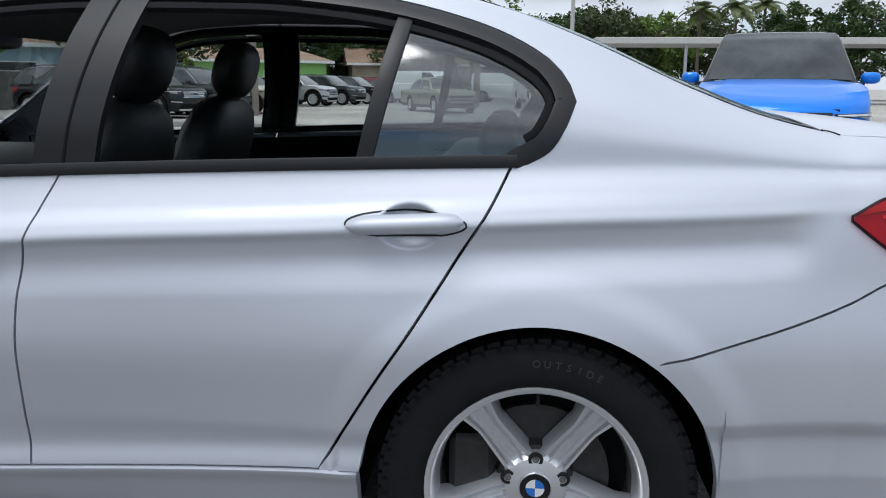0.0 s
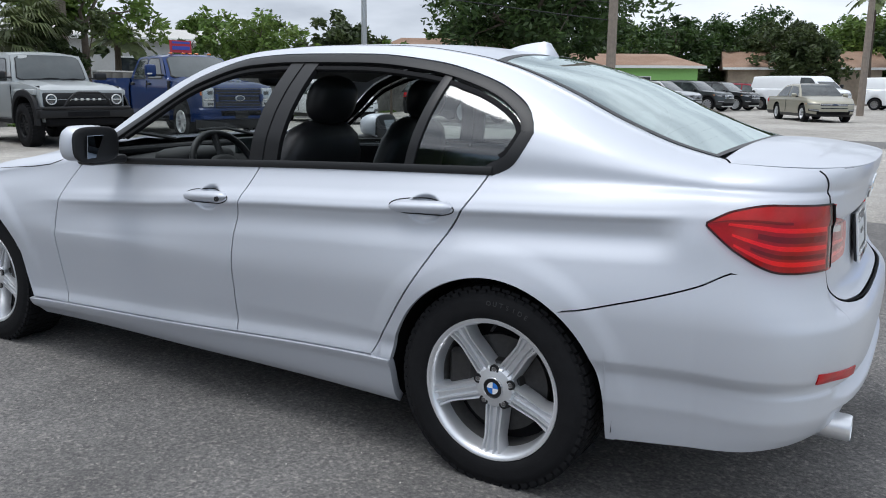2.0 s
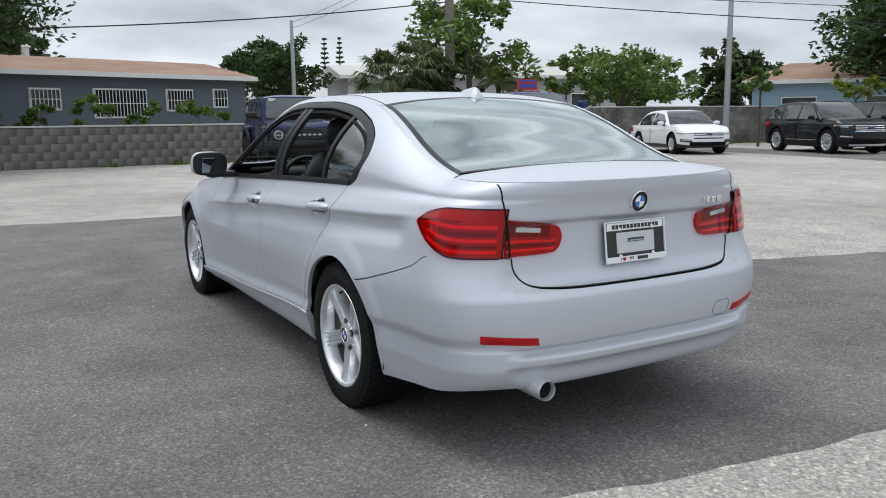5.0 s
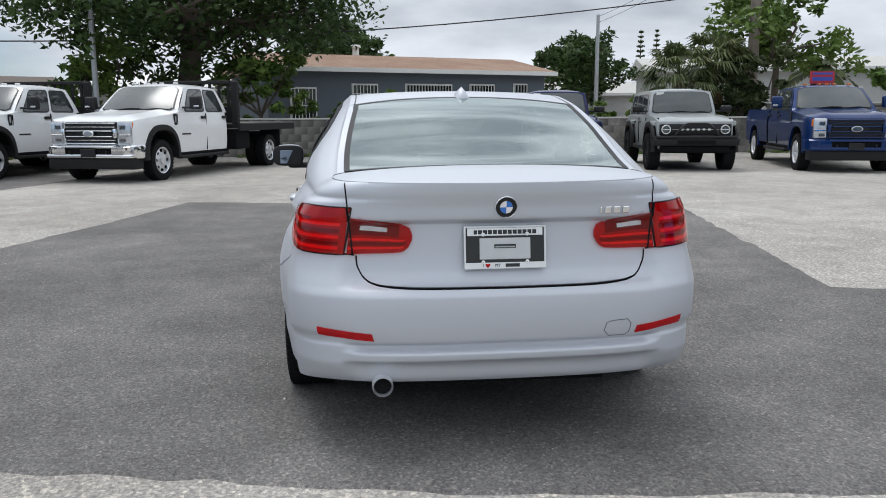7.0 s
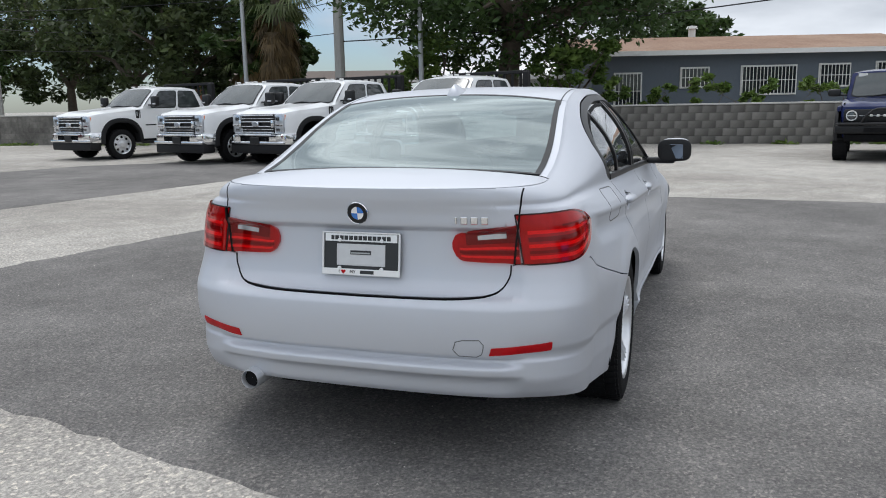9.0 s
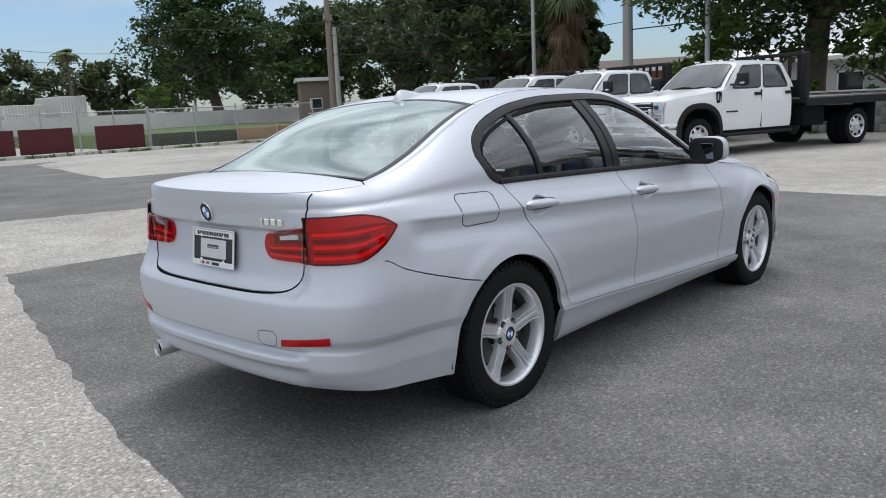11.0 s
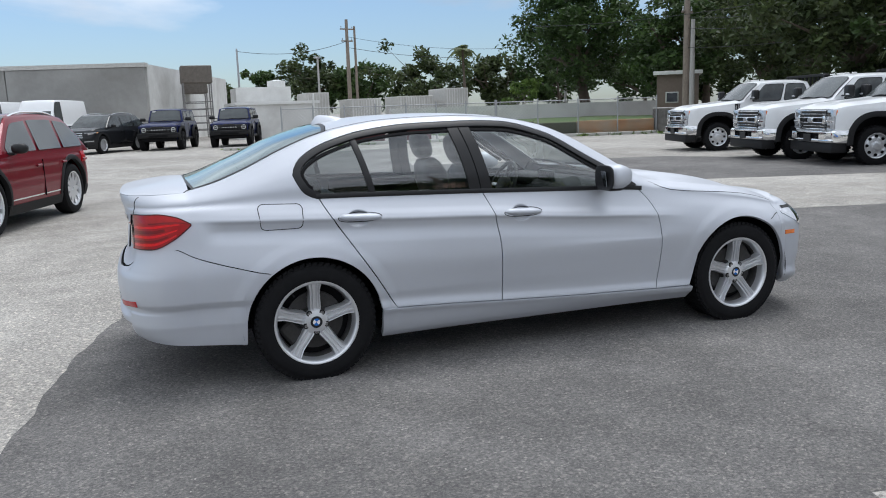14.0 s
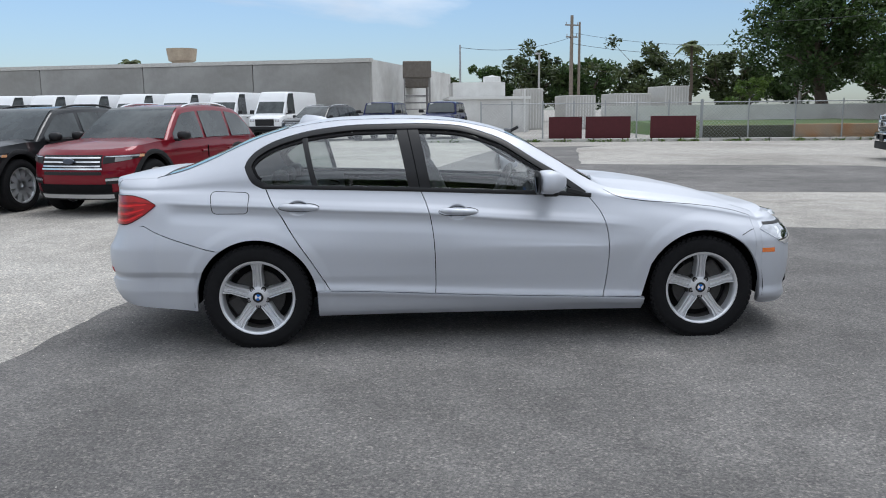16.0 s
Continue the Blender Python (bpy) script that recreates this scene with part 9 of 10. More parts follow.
half_us = sorted(set([round(i / 44, 4) for i in range(45)] + [round(0.86 + 0.14 * i / 40, 4) for i in range(41)] + [round((s_of_y(yy, 0.7) - SB) / (-0.222 - SB), 4) for yy in (0.50, 0.52, 0.535, 0.545, 0.555, 0.562, 0.568, 0.573)]))
full_us = [0.5 - a / 2 for a in reversed(half_us)] + [0.5 + a / 2 for a in half_us[1:]]
bumper = patch("rear_bumper", both(bumper_fn), 1, 96, M_SILVER, car, us=full_us, label="silver rear bumper")


def lid_fn(u, v, side):
    yb = 0.574
    s_top = s_of_y(0.600, 0.95)
    s = lerp(SB, s_top, u)
    y = skin_at(s, 0.75, 1).y
    lo = lid_edge(min(y, yb)) + 0.004
    z = lerp(lo, 1.0425, v)
    n = skin_normal(s, z, side) if s > SB + 0.006 else Vector((skin_normal(SB + 0.006, z, side).x, 0, skin_normal(SB + 0.006, z, side).z)).normalized()
    return skin_at(s, z, side), n


lid = patch("boot_lid", both(lid_fn), 1, 60, M_SILVER, car, us=[i / 90 for i in range(91)], label="silver boot lid")


def deck_fn(u, v):
    t = 2 * u - 1
    side = 1 if t >= 0 else -1
    s = lerp(SB, XC - 0.001, abs(t) ** 0.9)
    zr = lerp(1.042, 1.052, abs(t))
    a = skin_at(s, zr, side)
    yb = side * abs(t) * k_rail_y(-0.6)
    b = Vector((-0.60, yb, top_at(-0.60, yb)))
    p = a.lerp(b, v)
    p.z += 0.011 * math.sin(math.pi * v) ** 0.8 * (1 - abs(t) ** 3)
    return p


def with_normal(f, up=Vector((0, 0, 1)), h=0.01):
    def fn(u, v):
        u0, u1, v0, v1 = max(u - h, 0), min(u + h, 1), max(v - h, 0), min(v + h, 1)
        n = (f(u1, v) - f(u0, v)).cross(f(u, v1) - f(u, v0))
        n = n.normalized() if n.length > 1e-9 else up
        return f(u, v), (n if n.dot(up) > 0 else -n)
    return fn


patch("boot_deck", with_normal(deck_fn), 60, 18, M_SILVER, lid, lip=0.004, label="boot lid's upper panel")
gap_sz = [(s_of_y(y, 0.70), lid_edge(y)) for y in [lerp(0.0, 0.50, i / 24) for i in range(25)] + [0.51, 0.52, 0.53, 0.54, 0.548, 0.555, 0.561, 0.566, 0.570, 0.573]]
for sd in (1, -1):
    part("lid_gap", skin_ribbon(gap_sz, sd, 0.0055, 0.0012, 0.001), M_VOID, lid)
g_pts = [deck_fn(0.5 + 0.5 * 0.955 * 1, lerp(1.0, 0.02, i / 16)) for i in range(17)]
for sd in (1, -1):
    pts = [Vector((p.x, sd * p.y, p.z + 0.001)) for p in g_pts]
    part("lid_gap", ribbon(bmesh.new(), pts, 0.005, 0.001, [Vector((0, 0, 1))] * len(pts)), M_VOID, lid)
    part("lid_gap", skin_ribbon([(s_of_y(lerp(0.600, 0.592, i / 8), lerp(1.04, 0.95, i / 8)), lerp(1.04, 0.95, i / 8)) for i in range(9)], sd, 0.006, 0.001), M_VOID, lid)
    part("lamp_gap", skin_ribbon([(s_of_y(lerp(0.592, 0.578, i / 8), lerp(0.95, 0.775, i / 8)), lerp(0.95, 0.775, i / 8)) for i in range(9)], sd, 0.006, 0.014), M_VOID, lid)
    patch("tail_backing", skin_fn(sd, lambda u, z: lerp(SB, XC, u), lambda s: 0.55, lambda s: 0.99), 20, 8, M_VOID, car, lip=0, off=-0.03)

# roof, glass, bonnet


def roof_fn(u, v):
    t = 2 * u - 1
    x = lerp(0.235 - 0.07 * t * t, 1.615 - 0.05 * t * t, v)
    y = t * k_rail_y(x)
    return Vector((x, y, top_at(x, y)))


def back_glass_fn(u, v):
    t = 2 * u - 1
    x = lerp(-0.612 + 0.03 * t * t, 0.235 - 0.07 * t * t, v)
    y = t * (k_rail_y(x) - 0.028)
    return Vector((x, y, top_at(x, y)))


def screen_fn(u, v):
    t = 2 * u - 1
    x = lerp(1.615 - 0.05 * t * t, 2.20 - 0.10 * t * t, v)
    y = t * (k_rail_y(x) - 0.03)
    return Vector((x, y, top_at(x, y)))


def nose_top(s):
    return lerp(0.770, 0.800, min(1.0, max(0.0, (s - XF) / 0.6)))


def bonnet_fn(u, v):
    t = 2 * u - 1
    e = skin_at(XF + (1 - abs(t)) * WRAP * 0.998 + 0.001, nose_top(XF + (1 - abs(t)) * WRAP), 1 if t >= 0 else -1)
    x = lerp(2.20 - 0.09 * t * t, e.x, v)
    y = lerp(t * k_rail_y(min(x, 3.19)), e.y, v ** 5)
    bulge = 0.012 * math.exp(-((abs(t) - 0.55) / 0.12) ** 2) * (1 - v ** 3)
    return Vector((x, y, lerp(top_at(x, y), e.z, v ** 5) + bulge))


roof = patch("roof", with_normal(roof_fn), 40, 40, M_SILVER, car, lip=0.006, label="silver roof panel")
patch("headliner", with_normal(roof_fn), 16, 16, mat("grey_headliner", (0.12, 0.12, 0.12), rough=0.9, var=0.05, scale=30), roof, lip=0, off=-0.035)
bg = patch("rear_window", with_normal(back_glass_fn), 32, 26, glass("rear_glass", (0.22, 0.30, 0.29), 0.03, 0.27, (0.90, 1.0, 0.98)), car, lip=0, label="tinted heated rear window")
hb = bmesh.new()
for i in range(14):
    v = 0.12 + 0.055 * i
    pts = [back_glass_fn(0.06 + 0.88 * k / 16, v) + Vector((0, 0, -0.004)) for k in range(17)]
    tube(hb, pts, 0.0007, 3, cap=False)
part("heater_wires", hb, M_VOID, bg)
for u0, u1, v0, v1 in ((0.0, 0.02, 0, 1), (0.98, 1.0, 0, 1), (0, 1, 0.0, 0.02), (0, 1, 0.97, 1.0)):
    patch("glass_border", with_normal(lambda u, v, a=u0, b=u1, c=v0, d=v1: back_glass_fn(lerp(a, b, u), lerp(c, d, v))), 20, 20, M_TRIM, bg, lip=0, off=0.001)
ws = patch("windscreen", with_normal(screen_fn), 24, 20, glass("side_glass", (0.62, 0.68, 0.66)), car, lip=0, label="clear windscreen")
for sd in (1, -1):
    patch("pillar_strip", with_normal(lambda u, v, sd=sd: Vector((lerp(-0.60, 2.19, v), sd * lerp(k_rail_y(lerp(-0.60, 2.19, v)) - 0.03, k_rail_y(lerp(-0.60, 2.19, v)), u), top_at(lerp(-0.60, 2.19, v), lerp(k_rail_y(lerp(-0.60, 2.19, v)) - 0.03, k_rail_y(lerp(-0.60, 2.19, v)), u)) - 0.002))), 4, 80, M_SILVER, roof, lip=0.004)
    seam_pts = [Vector((x, sd * (k_rail_y(x) - 0.028), top_at(x, k_rail_y(x) - 0.028))) for x in [lerp(0.1, 1.6, i / 40) for i in range(41)]]
    part("roof_seam", ribbon(bmesh.new(), seam_pts, 0.006, 0.0015, [Vector((0, 0, 1))] * 41), M_TRIM, roof)
bonnet = patch("bonnet", with_normal(bonnet_fn), 40, 40, M_SILVER, car, lip=0.01, label="silver bonnet")
cowl = part("cowl_panel", boxbm(2.10, 2.23, -0.62, 0.62, 0.93, 0.965, bevel=0.01), M_PLASTIC, car)
for yy in (-0.35, 0.2):
    part("wiper", tube(bmesh.new(), [(2.18, yy, 0.985), (2.10, yy + 0.28, 1.03), (2.07, yy + 0.5, 1.03)], 0.009, 6), M_TRIM, cowl)


def nose_fn(u, v, side):
    s = lerp(XF + WRAP, XF - 0.05, u)
    z = lerp(max(over_arch(s, AF, 0.2), lerp(0.215, 0.14, min(1, max(0, s - XF) / 0.25))), nose_top(s), v)
    n = skin_normal(s, z, side) if s < XF + WRAP - 0.006 else Vector((1, 0, 0.1)).normalized()
    return skin_at(s, z, side), n


_nu = sorted(set([round(i / 35, 4) for i in range(36)] + [round(0.93 + 0.07 * i / 14, 4) for i in range(15)]))
fb = patch("front_bumper", both(nose_fn), 70, 40, M_SILVER, car, off=0.0015, us=[0.5 - a / 2 for a in reversed(_nu)] + [0.5 + a / 2 for a in _nu[1:]], label="silver front bumper")
for sd in (1, -1):
    part("kidney_grille", boxbm(3.46, 3.535, sd * 0.16 - 0.13, sd * 0.16 + 0.13, 0.58, 0.74, bevel=0.03), M_CHROME, fb)
part("air_intake", boxbm(3.46, 3.525, -0.5, 0.5, 0.26, 0.42, bevel=0.02), M_VOID, fb)

# underside
part("underbody", boxbm(0.40, 2.40, -0.80, 0.80, 0.19, 0.34), M_VOID, car)
part("underbody", boxbm(-0.80, 3.36, -0.44, 0.44, 0.22, 0.36), M_VOID, car)
part("boot_floor", boxbm(-0.80, -0.40, -0.66, 0.66, 0.33, 0.60), M_VOID, car)
part("engine_bay", boxbm(2.2, 3.3, -0.5, 0.5, 0.36, 0.72), M_VOID, car)

# bumper trim, exhaust, badges, plate ----------------------------------------
ex = part("exhaust_tip", lathe(bmesh.new(), [(0.0350, -0.70), (0.0335, -0.984), (0.0365, -0.991), (0.0400, -0.982), (0.0395, -0.70)], 32, "X", (0, 0.474, 0.280)), M_ALLOY, car, "polished exhaust tailpipe", smooth=True)
part("pipe_bore", lathe(bmesh.new(), [(0.001, -0.966), (0.0340, -0.966), (0.0340, -0.980)], 20, "X", (0, 0.474, 0.280)), M_VOID, ex)
tow = [(s_of_y(y, z), z) for y, z in ((0.395, 0.452), (0.375, 0.475), (0.385, 0.505), (0.41, 0.512), (0.47, 0.515), (0.485, 0.498), (0.478, 0.462), (0.46, 0.450), (0.395, 0.452))]
part("tow_cover_gap", skin_ribbon(dense(tow, 0.01), -1, 0.0035, 0.0008), mat("grey_gap", (0.12, 0.125, 0.13), rough=0.6), bumper)
fuel = []
for cx, cz, a0 in ((-0.062, 0.943, 0), (-0.235, 0.950, 90), (-0.228, 0.868, 180), (-0.068, 0.868, 270)):
    fuel += [(cx + 0.030 * math.cos(radians(a0 + 15 * i)), cz + 0.026 * math.sin(radians(a0 + 15 * i))) for i in range(7)]
part("fuel_door_gap", skin_ribbon(dense(fuel + fuel[:1], 0.012), -1, 0.0045, 0.0008), M_TRIM, car)

M_NAVYB = mat("badge_blue", (0.02, 0.16, 0.55), rough=0.25, coat=1.0)
M_WHITEB = mat("badge_white", (0.8, 0.8, 0.8), rough=0.25, coat=1.0)


def roundel(parent, m, r, ring=True):
    """A round emblem of blue and white quarters in a black and chrome ring; its face looks along local +y."""
    b = part("emblem", lathe(bmesh.new(), [(0.001, 0.004), (r * 0.86, 0.004), (r * 0.9, 0.006), (r, 0.005), (r, -0.004)], 32), M_TRIM, parent, "round emblem with blue and white quarters", smooth=True)
    b.matrix_local = m
    part("rim_ring", lathe(bmesh.new(), [(r * 0.92, 0.0052), (r * 0.96, 0.0075), (r * 1.01, 0.005), (r * 1.01, -0.004)], 32), M_CHROME, b, smooth=True)
    for k in range(4):
        q = bmesh.new()
        c = q.verts.new((0, 0.0062, 0))
        arc = [q.verts.new((r * 0.58 * math.cos(a), 0.0062, r * 0.58 * math.sin(a))) for a in [math.pi / 2 * (k + i / 8) for i in range(9)]]
        for i in range(8):
            q.faces.new((c, arc[i + 1], arc[i]))
        part("quarter", q, M_NAVYB if k % 2 else M_WHITEB, b)
    return b


def on_tail(y, z, off=0.0):
    """A pose on the tail whose local +y looks out of the skin and local z up."""
    s, side = s_of_y(abs(y), z), 1 if y >= 0 else -1
    p = skin_at(s, z, side)
    n = skin_normal(max(s, SB + 0.01), z, side)
    if abs(y) < 0.02:
        n.y = 0
        n.normalize()
    zax = Vector((0, 0, 1))
    xax = n.cross(zax).normalized()
    zax = xax.cross(n)
    m = Matrix((xax, n, zax)).transposed().to_4x4()
    m.translation = p + n * off
    return m


roundel(lid, on_tail(0.0, 0.951, 0.004), 0.042)
# model figures in chrome, kept as plain bars
bm_ = on_tail(-0.42, 0.93, 0.003)
for i, (dx, w_b) in enumerate(((-0.055, 0.026), (-0.018, 0.026), (0.019, 0.026), (0.048, 0.008))):
    bar = part("model_mark", boxbm(-w_b / 2, w_b / 2, -0.002, 0.003, -0.013, 0.013, bevel=0.002), M_CHROME, lid, "chrome model lettering as plain bars")
    bar.matrix_local = bm_ @ Matrix.Translation((-dx if False else dx, 0, 0))

pm = Matrix.Translation((-0.924, 0, 0.794)) @ pose(0, 0, 0, 0, 0, 90) @ pose(0, 0, 0, 7, 0, 0)
M_FRAMEB = mat("black_plate_backing", (0.02, 0.021, 0.022), rough=0.4, var=0.1, scale=40)
plate = part("plate_frame", boxbm(-0.155, 0.155, -0.006, 0.004, -0.078, 0.078, bevel=0.004), M_FRAMEB, car, "chrome-edged dealer plate frame on a black panel")
plate.matrix_local = pm
for x0, x1, z0, z1 in ((-0.158, 0.158, 0.075, 0.081), (-0.158, 0.158, -0.081, -0.057), (-0.158, -0.151, -0.058, 0.077), (0.151, 0.158, -0.058, 0.077)):
    part("frame_edge", boxbm(x0, x1, 0.003, 0.011, z0, z1, bevel=0.002), M_WHITEB, plate, "white plate frame edge")
part("frame_band", boxbm(-0.145, 0.145, 0.003, 0.008, 0.045, 0.074), M_WHITEB, plate)
part("name_bar", boxbm(-0.12, 0.12, 0.0085, 0.0095, 0.0505, 0.0665), M_FRAMEB, plate, "web address as a plain dark bar")
for k in range(12):
    part("name_gap", boxbm(-0.105 + k * 0.019, -0.102 + k * 0.019, 0.0096, 0.0099, 0.0500, 0.0670), M_WHITEB, plate)
part("inner_card", boxbm(-0.098, 0.098, 0.004, 0.007, -0.045, 0.036, bevel=0.002), mat("grey_card", (0.55, 0.56, 0.57), rough=0.5, var=0.05, scale=30), plate)
part("card_slot", boxbm(-0.042, 0.042, 0.0072, 0.009, -0.003, 0.012, bevel=0.001), M_FRAMEB, plate)
part("card_slot", boxbm(-0.038, 0.038, 0.0092, 0.0098, 0.0, 0.005), M_GREY, plate)
for x in (-0.085, 0.085):
    for z in (0.05, -0.055):
        part("screw", lathe(bmesh.new(), [(0.001, 0.014), (0.007, 0.013), (0.008, 0.009)], 10, "Y", (x, 0, z)), M_WHITEB, plate)


def words(text, size, m, parent, material, depth=0.0008):
    cu = bpy.data.curves.new("words", "FONT")
    cu.body, cu.size, cu.extrude, cu.align_x, cu.align_y = text, size, depth, "CENTER", "CENTER"
    tmp = bpy.data.objects.new("words", cu)
    me = bpy.data.meshes.new_from_object(tmp)
    bpy.data.objects.remove(tmp)
    me.materials.append(material)
    ob = new("lettering", me)
    ob.parent = parent
    ob.matrix_local = m
    return ob


# face of the frame looks along local +y, seen from there +x runs to the left
face = pose(0, 0.012, -0.068, 90, 0, 180)
words("I", 0.017, face @ Matrix.Translation((-0.085, 0, 0)), plate, M_FRAMEB)
words("MY", 0.017, face @ Matrix.Translation((-0.03, 0, 0)), plate, M_FRAMEB)
part("name_bar", boxbm(-0.055, 0.0, 0.0112, 0.0118, -0.0745, -0.0615), M_FRAMEB, plate, "dealer name as a plain black bar")
heart = bmesh.new()
hv = [heart.verts.new((0.068 + 0.0006 * 16 * math.sin(a) ** 3, 0.0118, -0.0675 + 0.0006 * (13 * math.cos(a) - 5 * math.cos(2 * a) - 2 * math.cos(3 * a)))) for a in [2 * math.pi * i / 24 for i in range(24)]]
heart.faces.new(hv)
part("heart", heart, M_REDLENS, plate, "red heart sign")

fin = bmesh.new()
rows = []
for i in range(9):
    t = i / 8
    x = lerp(0.195, 0.40, t)
    h = 0.066 * (1 - t) ** 0.7 * (1 if i > 1 else (0.25, 0.85)[i])
    w_ = 0.040 * (0.45 + 0.55 * (1 - t) ** 0.6) * (0.8 if i == 0 else 1)
    zb = top_at(x, 0) - 0.004
    rows.append([fin.verts.new(p) for p in ((x, -w_, zb), (x, -w_ * 0.55, zb + h * 0.55), (x, 0, zb + h), (x, w_ * 0.55, zb + h * 0.55), (x, w_, zb))])
for a, b in zip(rows, rows[1:]):
    for k in range(4):
        fin.faces.new((a[k], a[k + 1], b[k + 1], b[k]))
fin.faces.new(rows[0])
bmesh.ops.recalc_face_normals(fin, faces=fin.faces)
part("roof_antenna", fin, M_SILVER, car, "silver shark-fin roof antenna", smooth=True, angle=70)

# wheels ----------------------------------------------------------------------
def fine_wheel(m, parent, front):
    """17 inch wheel with five grooved spokes; its outer face looks along local +y."""
    w = new("wheel")
    w.empty_display_size = 0.2
    w.parent = parent
    w.matrix_basis = m
    R, rr = 0.3265, 0.2285
    ty = part("tyre", lathe(bmesh.new(), [(rr, -0.09), (rr + 0.012, -0.102), (0.27, -0.113), (0.30, -0.109), (0.317, -0.097), (R - 0.002, -0.08), (R, -0.03), (R, 0.03), (R - 0.002, 0.08), (0.3175, 0.0965), (0.306, 0.106),
                                          (0.300, 0.1078), (0.298, 0.1096), (0.285, 0.1116), (0.262, 0.1128), (0.246, 0.1108), (0.238, 0.1072), (rr + 0.004, 0.1048), (rr, 0.095)], 72, close=True), M_RUBBER, w, smooth=True, angle=60)
    tread = bmesh.new()
    for k in range(60):
        mm = Matrix.Rotation(2 * math.pi * k / 60, 4, "Y")
        for y0, y1, dr in ((0.052, 0.094, 0.006), (0.008, 0.044, 0.0045), (-0.044, -0.008, 0.0045), (-0.094, -0.052, 0.006)):
            box(tread, R - 0.012 - (0.006 if abs(y0) > 0.06 or abs(y1) > 0.09 else 0), R + dr - 0.001, y0, y1, -0.0128, 0.0128, m=mm @ Matrix.Rotation(radians(6 if y0 > 0 else -6), 4, "X"))
        box(tread, 0.3085, 0.3225, 0.088, 0.1035, -0.0118, 0.0118, m=mm)
    o = part("tread", tread, M_RUBBER, ty)
    o["kind"] = "stuff"
    rim = part("rim", lathe(bmesh.new(), [(rr + 0.006, 0.101), (rr + 0.003, 0.107), (rr - 0.005, 0.1065), (rr - 0.012, 0.100), (rr - 0.018, 0.080), (rr - 0.024, 0.045)], 64), M_ALLOY, w, "bright alloy wheel rim", smooth=True, angle=50)
    # barrel darker than the rim: the shade between the spokes is in its colour
    part("rim_barrel", lathe(bmesh.new(), [(rr - 0.024, 0.045), (rr - 0.026, 0.02), (rr - 0.028, -0.08), (rr, -0.095)], 48), mat("dusty_barrel", (0.16, 0.155, 0.15), rough=0.5, metal=0.6, var=0.25, scale=30), rim, smooth=True)
    hub = part("hub", lathe(bmesh.new(), [(0.033, 0.0765), (0.036, 0.079), (0.05, 0.077), (0.062, 0.074), (0.070, 0.064), (0.072, 0.01)], 40), M_ALLOY, rim, smooth=True)
    for k in range(5):
        a0 = -math.pi / 2 + 2 * math.pi * k / 5
        sp = bmesh.new()
        rows = []
        for i in range(11):
            t = i / 10
            r = lerp(0.052, rr - 0.008, t)
            hw = lerp(0.033, 0.028, min(1, t * 1.6)) if t < 0.70 else lerp(0.028, 0.040, (t - 0.70) / 0.30)
            y = lerp(0.071, 0.098, t ** 0.8) - 0.004 * math.sin(math.pi * t)
            half_p = [(1.16, -0.055), (1.02, -0.012), (0.92, -0.003), (0.74, -0.004), (0.66, -0.016), (0.48, -0.016), (0.40, 0.0), (0.30, 0.0), (0.22, -0.015)]
            prof = [(-q, d) for q, d in half_p] + half_p[::-1]
            row = []
            for q, dy in prof:
                px, pz = r, q * hw
                row.append(sp.verts.new((px * math.cos(a0) - pz * math.sin(a0), y + dy, px * math.sin(a0) + pz * math.cos(a0))))
            rows.append(row)
        for a, b in zip(rows, rows[1:]):
            for j in range(len(a) - 1):
                sp.faces.new((a[j], b[j], b[j + 1], a[j + 1]))
        bmesh.ops.recalc_face_normals(sp, faces=sp.faces)
        part("spoke", sp, M_ALLOY, rim, smooth=True, angle=28)
        a1 = a0 + math.pi / 5
        cx, cz = 0.060 * math.cos(a1), 0.060 * math.sin(a1)
        part("wheel_bolt", lathe(bmesh.new(), [(0.001, 0.0765), (0.0075, 0.0765), (0.009, 0.07)], 6, "Y", (cx, 0, cz)), M_STEEL, hub)
        # flat black ring painted in for the shade of the bolt's recess
        part("bolt_recess", lathe(bmesh.new(), [(0.009, 0.0762), (0.0155, 0.0762), (0.0165, 0.072)], 16, "Y", (cx, 0, cz)), M_TRIM, hub)
    roundel(hub, Matrix.Translation((0, 0.0775, 0)), 0.034)
    part("valve", tube(bmesh.new(), [(0.0, 0.07, 0.205), (0.0, 0.1, 0.193)], 0.0045, 6), M_TRIM, rim)
    # iron coloured near black, with the shade behind the spokes painted in
    disc = part("brake_disc", lathe(bmesh.new(), [(0.16, -0.004), (0.16, 0.018), (0.085, 0.018), (0.08, 0.045), (0.001, 0.045)], 40), mat("worn_cast_iron", (0.05, 0.048, 0.047), rough=0.5, metal=0.6, var=0.25, scale=40), w, "machined steel brake disc", smooth=True, angle=30)
    part("backing_plate", lathe(bmesh.new(), [(0.001, -0.02), (0.20, -0.02)], 32), M_VOID, disc)
    cal = part("brake_caliper", boxbm(-0.05, 0.05, -0.02, 0.05, -0.075, 0.075, bevel=0.015, m=pose(-0.13 if front else 0.135, 0, 0.02)), mat("worn_cast_iron", (0.05, 0.048, 0.047)), w, "grey brake caliper")
    return w, ty


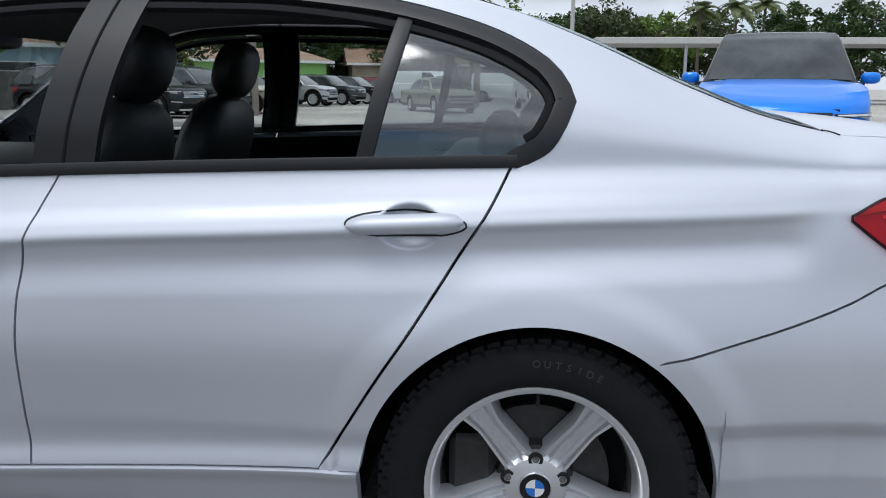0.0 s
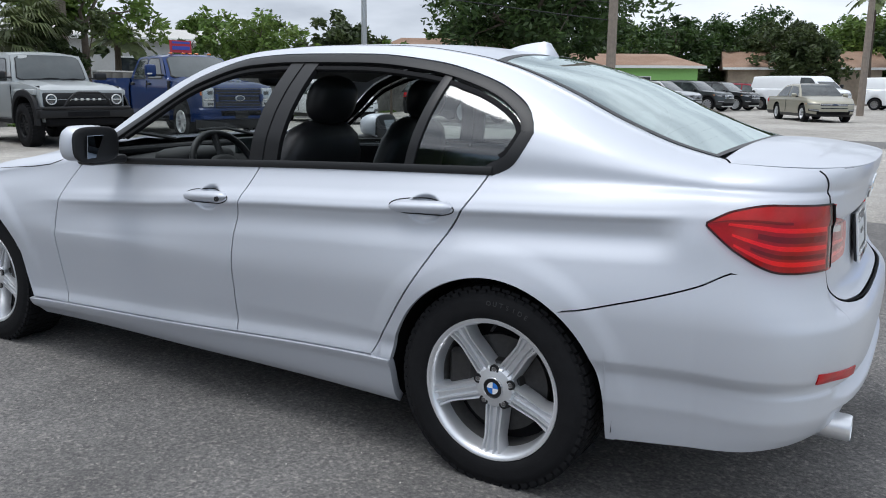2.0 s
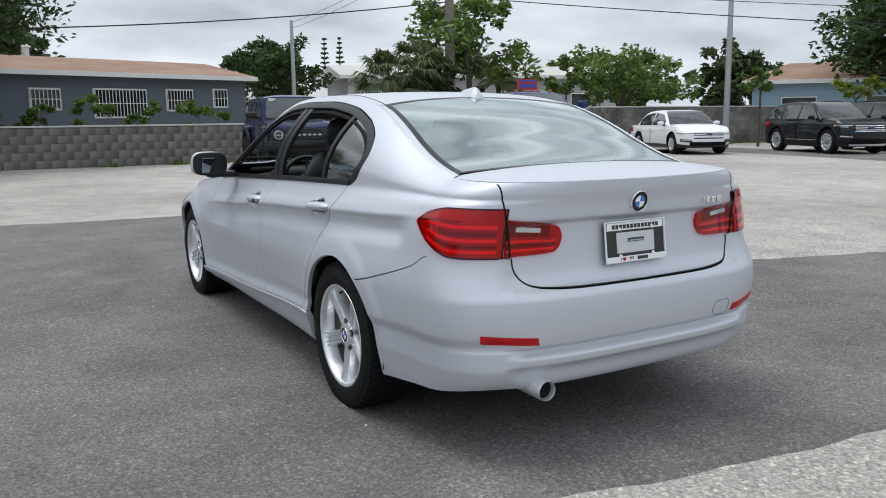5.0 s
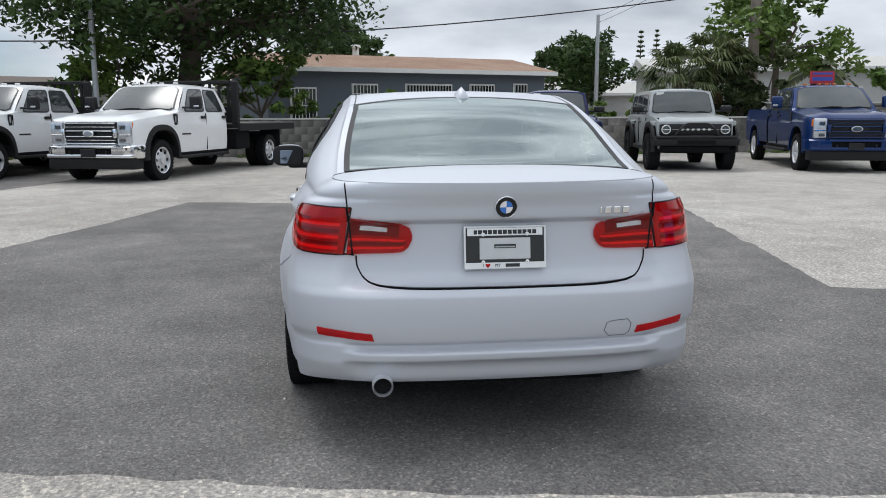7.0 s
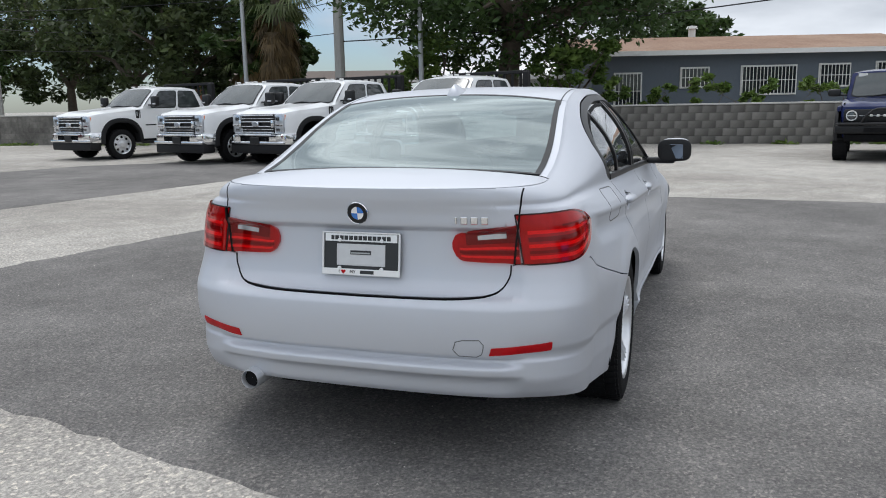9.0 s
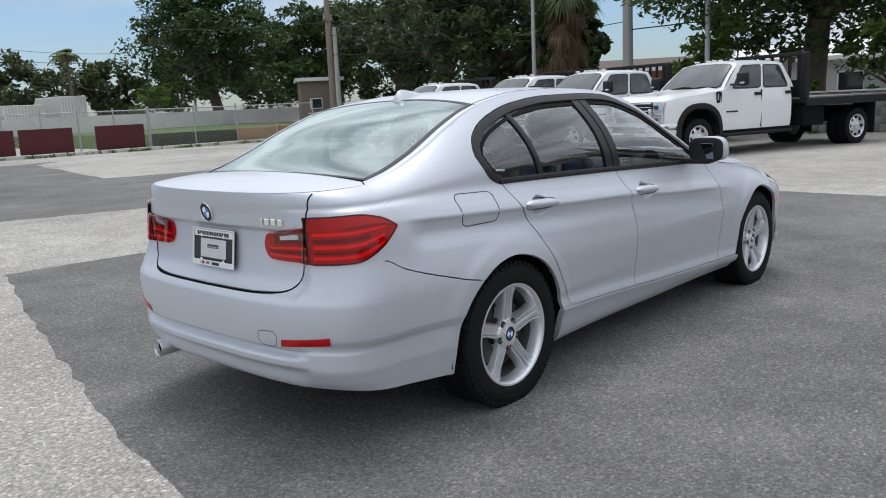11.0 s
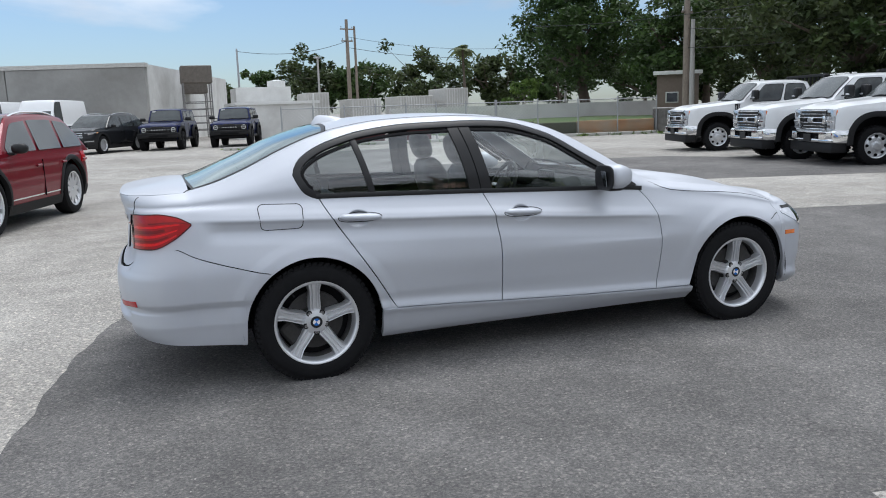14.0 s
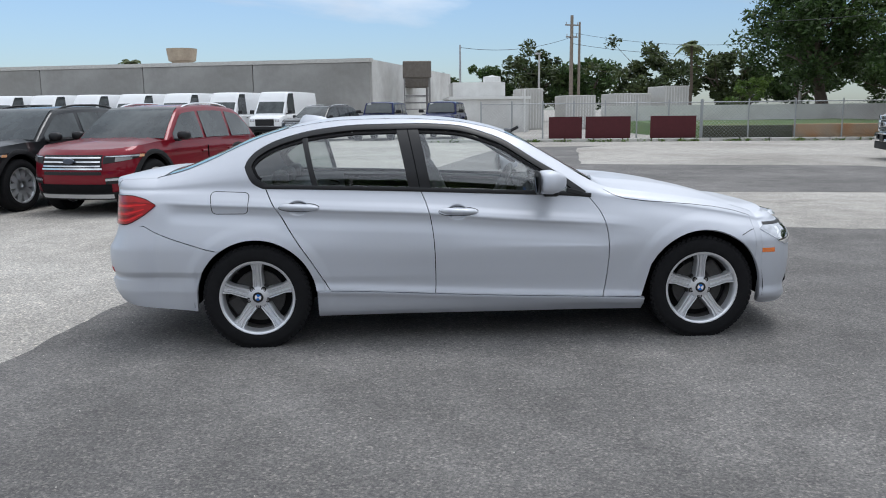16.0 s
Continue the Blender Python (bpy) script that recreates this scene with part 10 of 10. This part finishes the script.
for x, y, front in ((0.0, 0.774, False), (2.795, 0.762, True)):
    for sd in (1, -1):
        w, ty = fine_wheel(pose(x, sd * y, 0.322, 0, 0, 0 if sd > 0 else 180) @ pose(0, 0, 0, 0, 0 if sd > 0 else 36, 0), car, front)
        if sd > 0 and not front:
            for txt, ang, sz, rad in (("OUTSIDE", 102, 0.021, 0.283),):
                n = len(txt)
                for i, ch in enumerate(txt):
                    a = radians(ang + (i - (n - 1) / 2) * 4.4)
                    words(ch, sz, Matrix.Rotation(-a + math.pi / 2, 4, "Y") @ Matrix.Translation((0, 0.1118, rad)) @ pose(0, 0, 0, 90, 0, 180), ty, mat("raised_tyre_lettering", (0.035, 0.035, 0.036), rough=0.6))

# cabin -----------------------------------------------------------------------
M_LEATHER = mat("black_leather", (0.016, 0.016, 0.017), rough=0.45, var=0.12, scale=30, bump=0.15, bump_scale=250)
M_DASH = mat("soft_dash", (0.02, 0.02, 0.021), rough=0.7, var=0.1, scale=30)


def pillow(bm, cx, cy, cz, lx, ly, lz, m=None, power=3.2):
    r = bmesh.ops.create_uvsphere(bm, u_segments=18, v_segments=12, radius=1.0)
    for v in r["verts"]:
        x, y, z = v.co
        k = (abs(x) ** power + abs(y) ** power + abs(z) ** power) ** (1 / power)
        v.co = Vector((cx + x / k * lx, cy + y / k * ly, cz + z / k * lz))
    if m is not None:
        bmesh.ops.transform(bm, matrix=m, verts=r["verts"])
    return bm


def seat(y):
    s = new("front_seat")
    s.empty_display_size = 0.2
    s.parent = car
    s["label"] = "black leather front seat with headrest"
    part("cushion", pillow(bmesh.new(), 1.50, y, 0.50, 0.28, 0.25, 0.09), M_LEATHER, s, smooth=True, angle=180)
    lean = Matrix.Translation((1.24, y, 0.55)) @ pose(0, 0, 0, 0, -18, 0)
    part("backrest", pillow(bmesh.new(), 0, 0, 0.27, 0.085, 0.255, 0.32, m=lean), M_LEATHER, s, smooth=True, angle=180)
    h = part("headrest", pillow(bmesh.new(), 0, 0, 0.68, 0.06, 0.135, 0.10, m=lean, power=2.6), M_LEATHER, s, smooth=True, angle=180)
    for dy in (-0.06, 0.06):
        part("headrest_post", tube(bmesh.new(), [lean @ Vector((0, dy, 0.54)), lean @ Vector((0, dy, 0.62))], 0.006, 8), M_CHROME, h)


seat(0.36)
seat(-0.36)
rs = new("rear_seat")
rs.parent = car
rs["label"] = "black leather rear bench"
part("cushion", pillow(bmesh.new(), 0.55, 0, 0.50, 0.28, 0.62, 0.10, power=5), M_LEATHER, rs, smooth=True, angle=180)
part("backrest", pillow(bmesh.new(), 0.18, 0, 0.74, 0.10, 0.62, 0.24, power=5), M_LEATHER, rs, smooth=True, angle=180)
for yy in (-0.38, 0.0, 0.38):
    part("headrest", pillow(bmesh.new(), 0.10, yy, 1.01, 0.05, 0.11, 0.06), M_LEATHER, rs, smooth=True, angle=180)
part("parcel_shelf", boxbm(-0.52, 0.12, -0.60, 0.60, 0.94, 0.965, bevel=0.008), M_DASH, car)
dash = part("dashboard", pillow(bmesh.new(), 2.02, 0, 0.80, 0.24, 0.72, 0.14, power=4), M_DASH, car, smooth=True, angle=180)
part("instrument_hood", pillow(bmesh.new(), 1.86, 0.36, 0.92, 0.10, 0.2, 0.05), M_DASH, dash, smooth=True, angle=180)
part("dash_trim", boxbm(1.79, 1.80, -0.60, 0.16, 0.83, 0.87, bevel=0.004), M_ALLOY, dash, "silver dashboard trim strip")
part("centre_screen", boxbm(1.83, 1.85, -0.12, 0.12, 0.92, 1.0, bevel=0.006), M_CARGLASS, dash)
tilt = Matrix.Translation((1.66, 0.36, 0.87)) @ pose(0, 0, 0, 0, -66, 0)
st_ = bmesh.new()
ringpts = [tilt @ Vector((0.182 * math.cos(2 * math.pi * i / 36), 0.182 * math.sin(2 * math.pi * i / 36), 0)) for i in range(37)]
tube(st_, ringpts, 0.016, 8, cap=False)
sw = part("steering_wheel", st_, M_LEATHER, car, smooth=True, angle=180)
hubm = bmesh.new()
pillow(hubm, 0, 0, 0, 0.075, 0.08, 0.03, m=tilt)
part("airbag_pad", hubm, M_DASH, sw, smooth=True, angle=180)
for a in (0, 180, 270):
    p1 = tilt @ Vector((0.17 * math.sin(radians(a + 90)), 0.17 * math.cos(radians(a + 90)), 0))
    part("spoke", tube(bmesh.new(), [tilt @ Vector((0, 0, 0)), p1], 0.016, 6), M_ALLOY if a == 270 else M_DASH, sw)
part("rear_view_mirror", pillow(bmesh.new(), 1.66, 0, 1.285, 0.022, 0.125, 0.035), M_TRIM, car, smooth=True, angle=180)
part("mirror_stem", tube(bmesh.new(), [(1.68, 0, 1.30), (1.74, 0, 1.33)], 0.012, 6), M_TRIM, car)
part("cabin_floor", boxbm(0.3, 2.2, -0.72, 0.72, 0.34, 0.40), M_VOID, car)
part("rear_bulkhead", boxbm(-0.05, 0.06, -0.70, 0.70, 0.40, 0.95), M_VOID, car)
part("front_bulkhead", boxbm(2.14, 2.2, -0.74, 0.74, 0.40, 0.93), M_VOID, car)
part("centre_console", boxbm(1.1, 1.95, -0.11, 0.11, 0.4, 0.62, bevel=0.03), M_DASH, car)
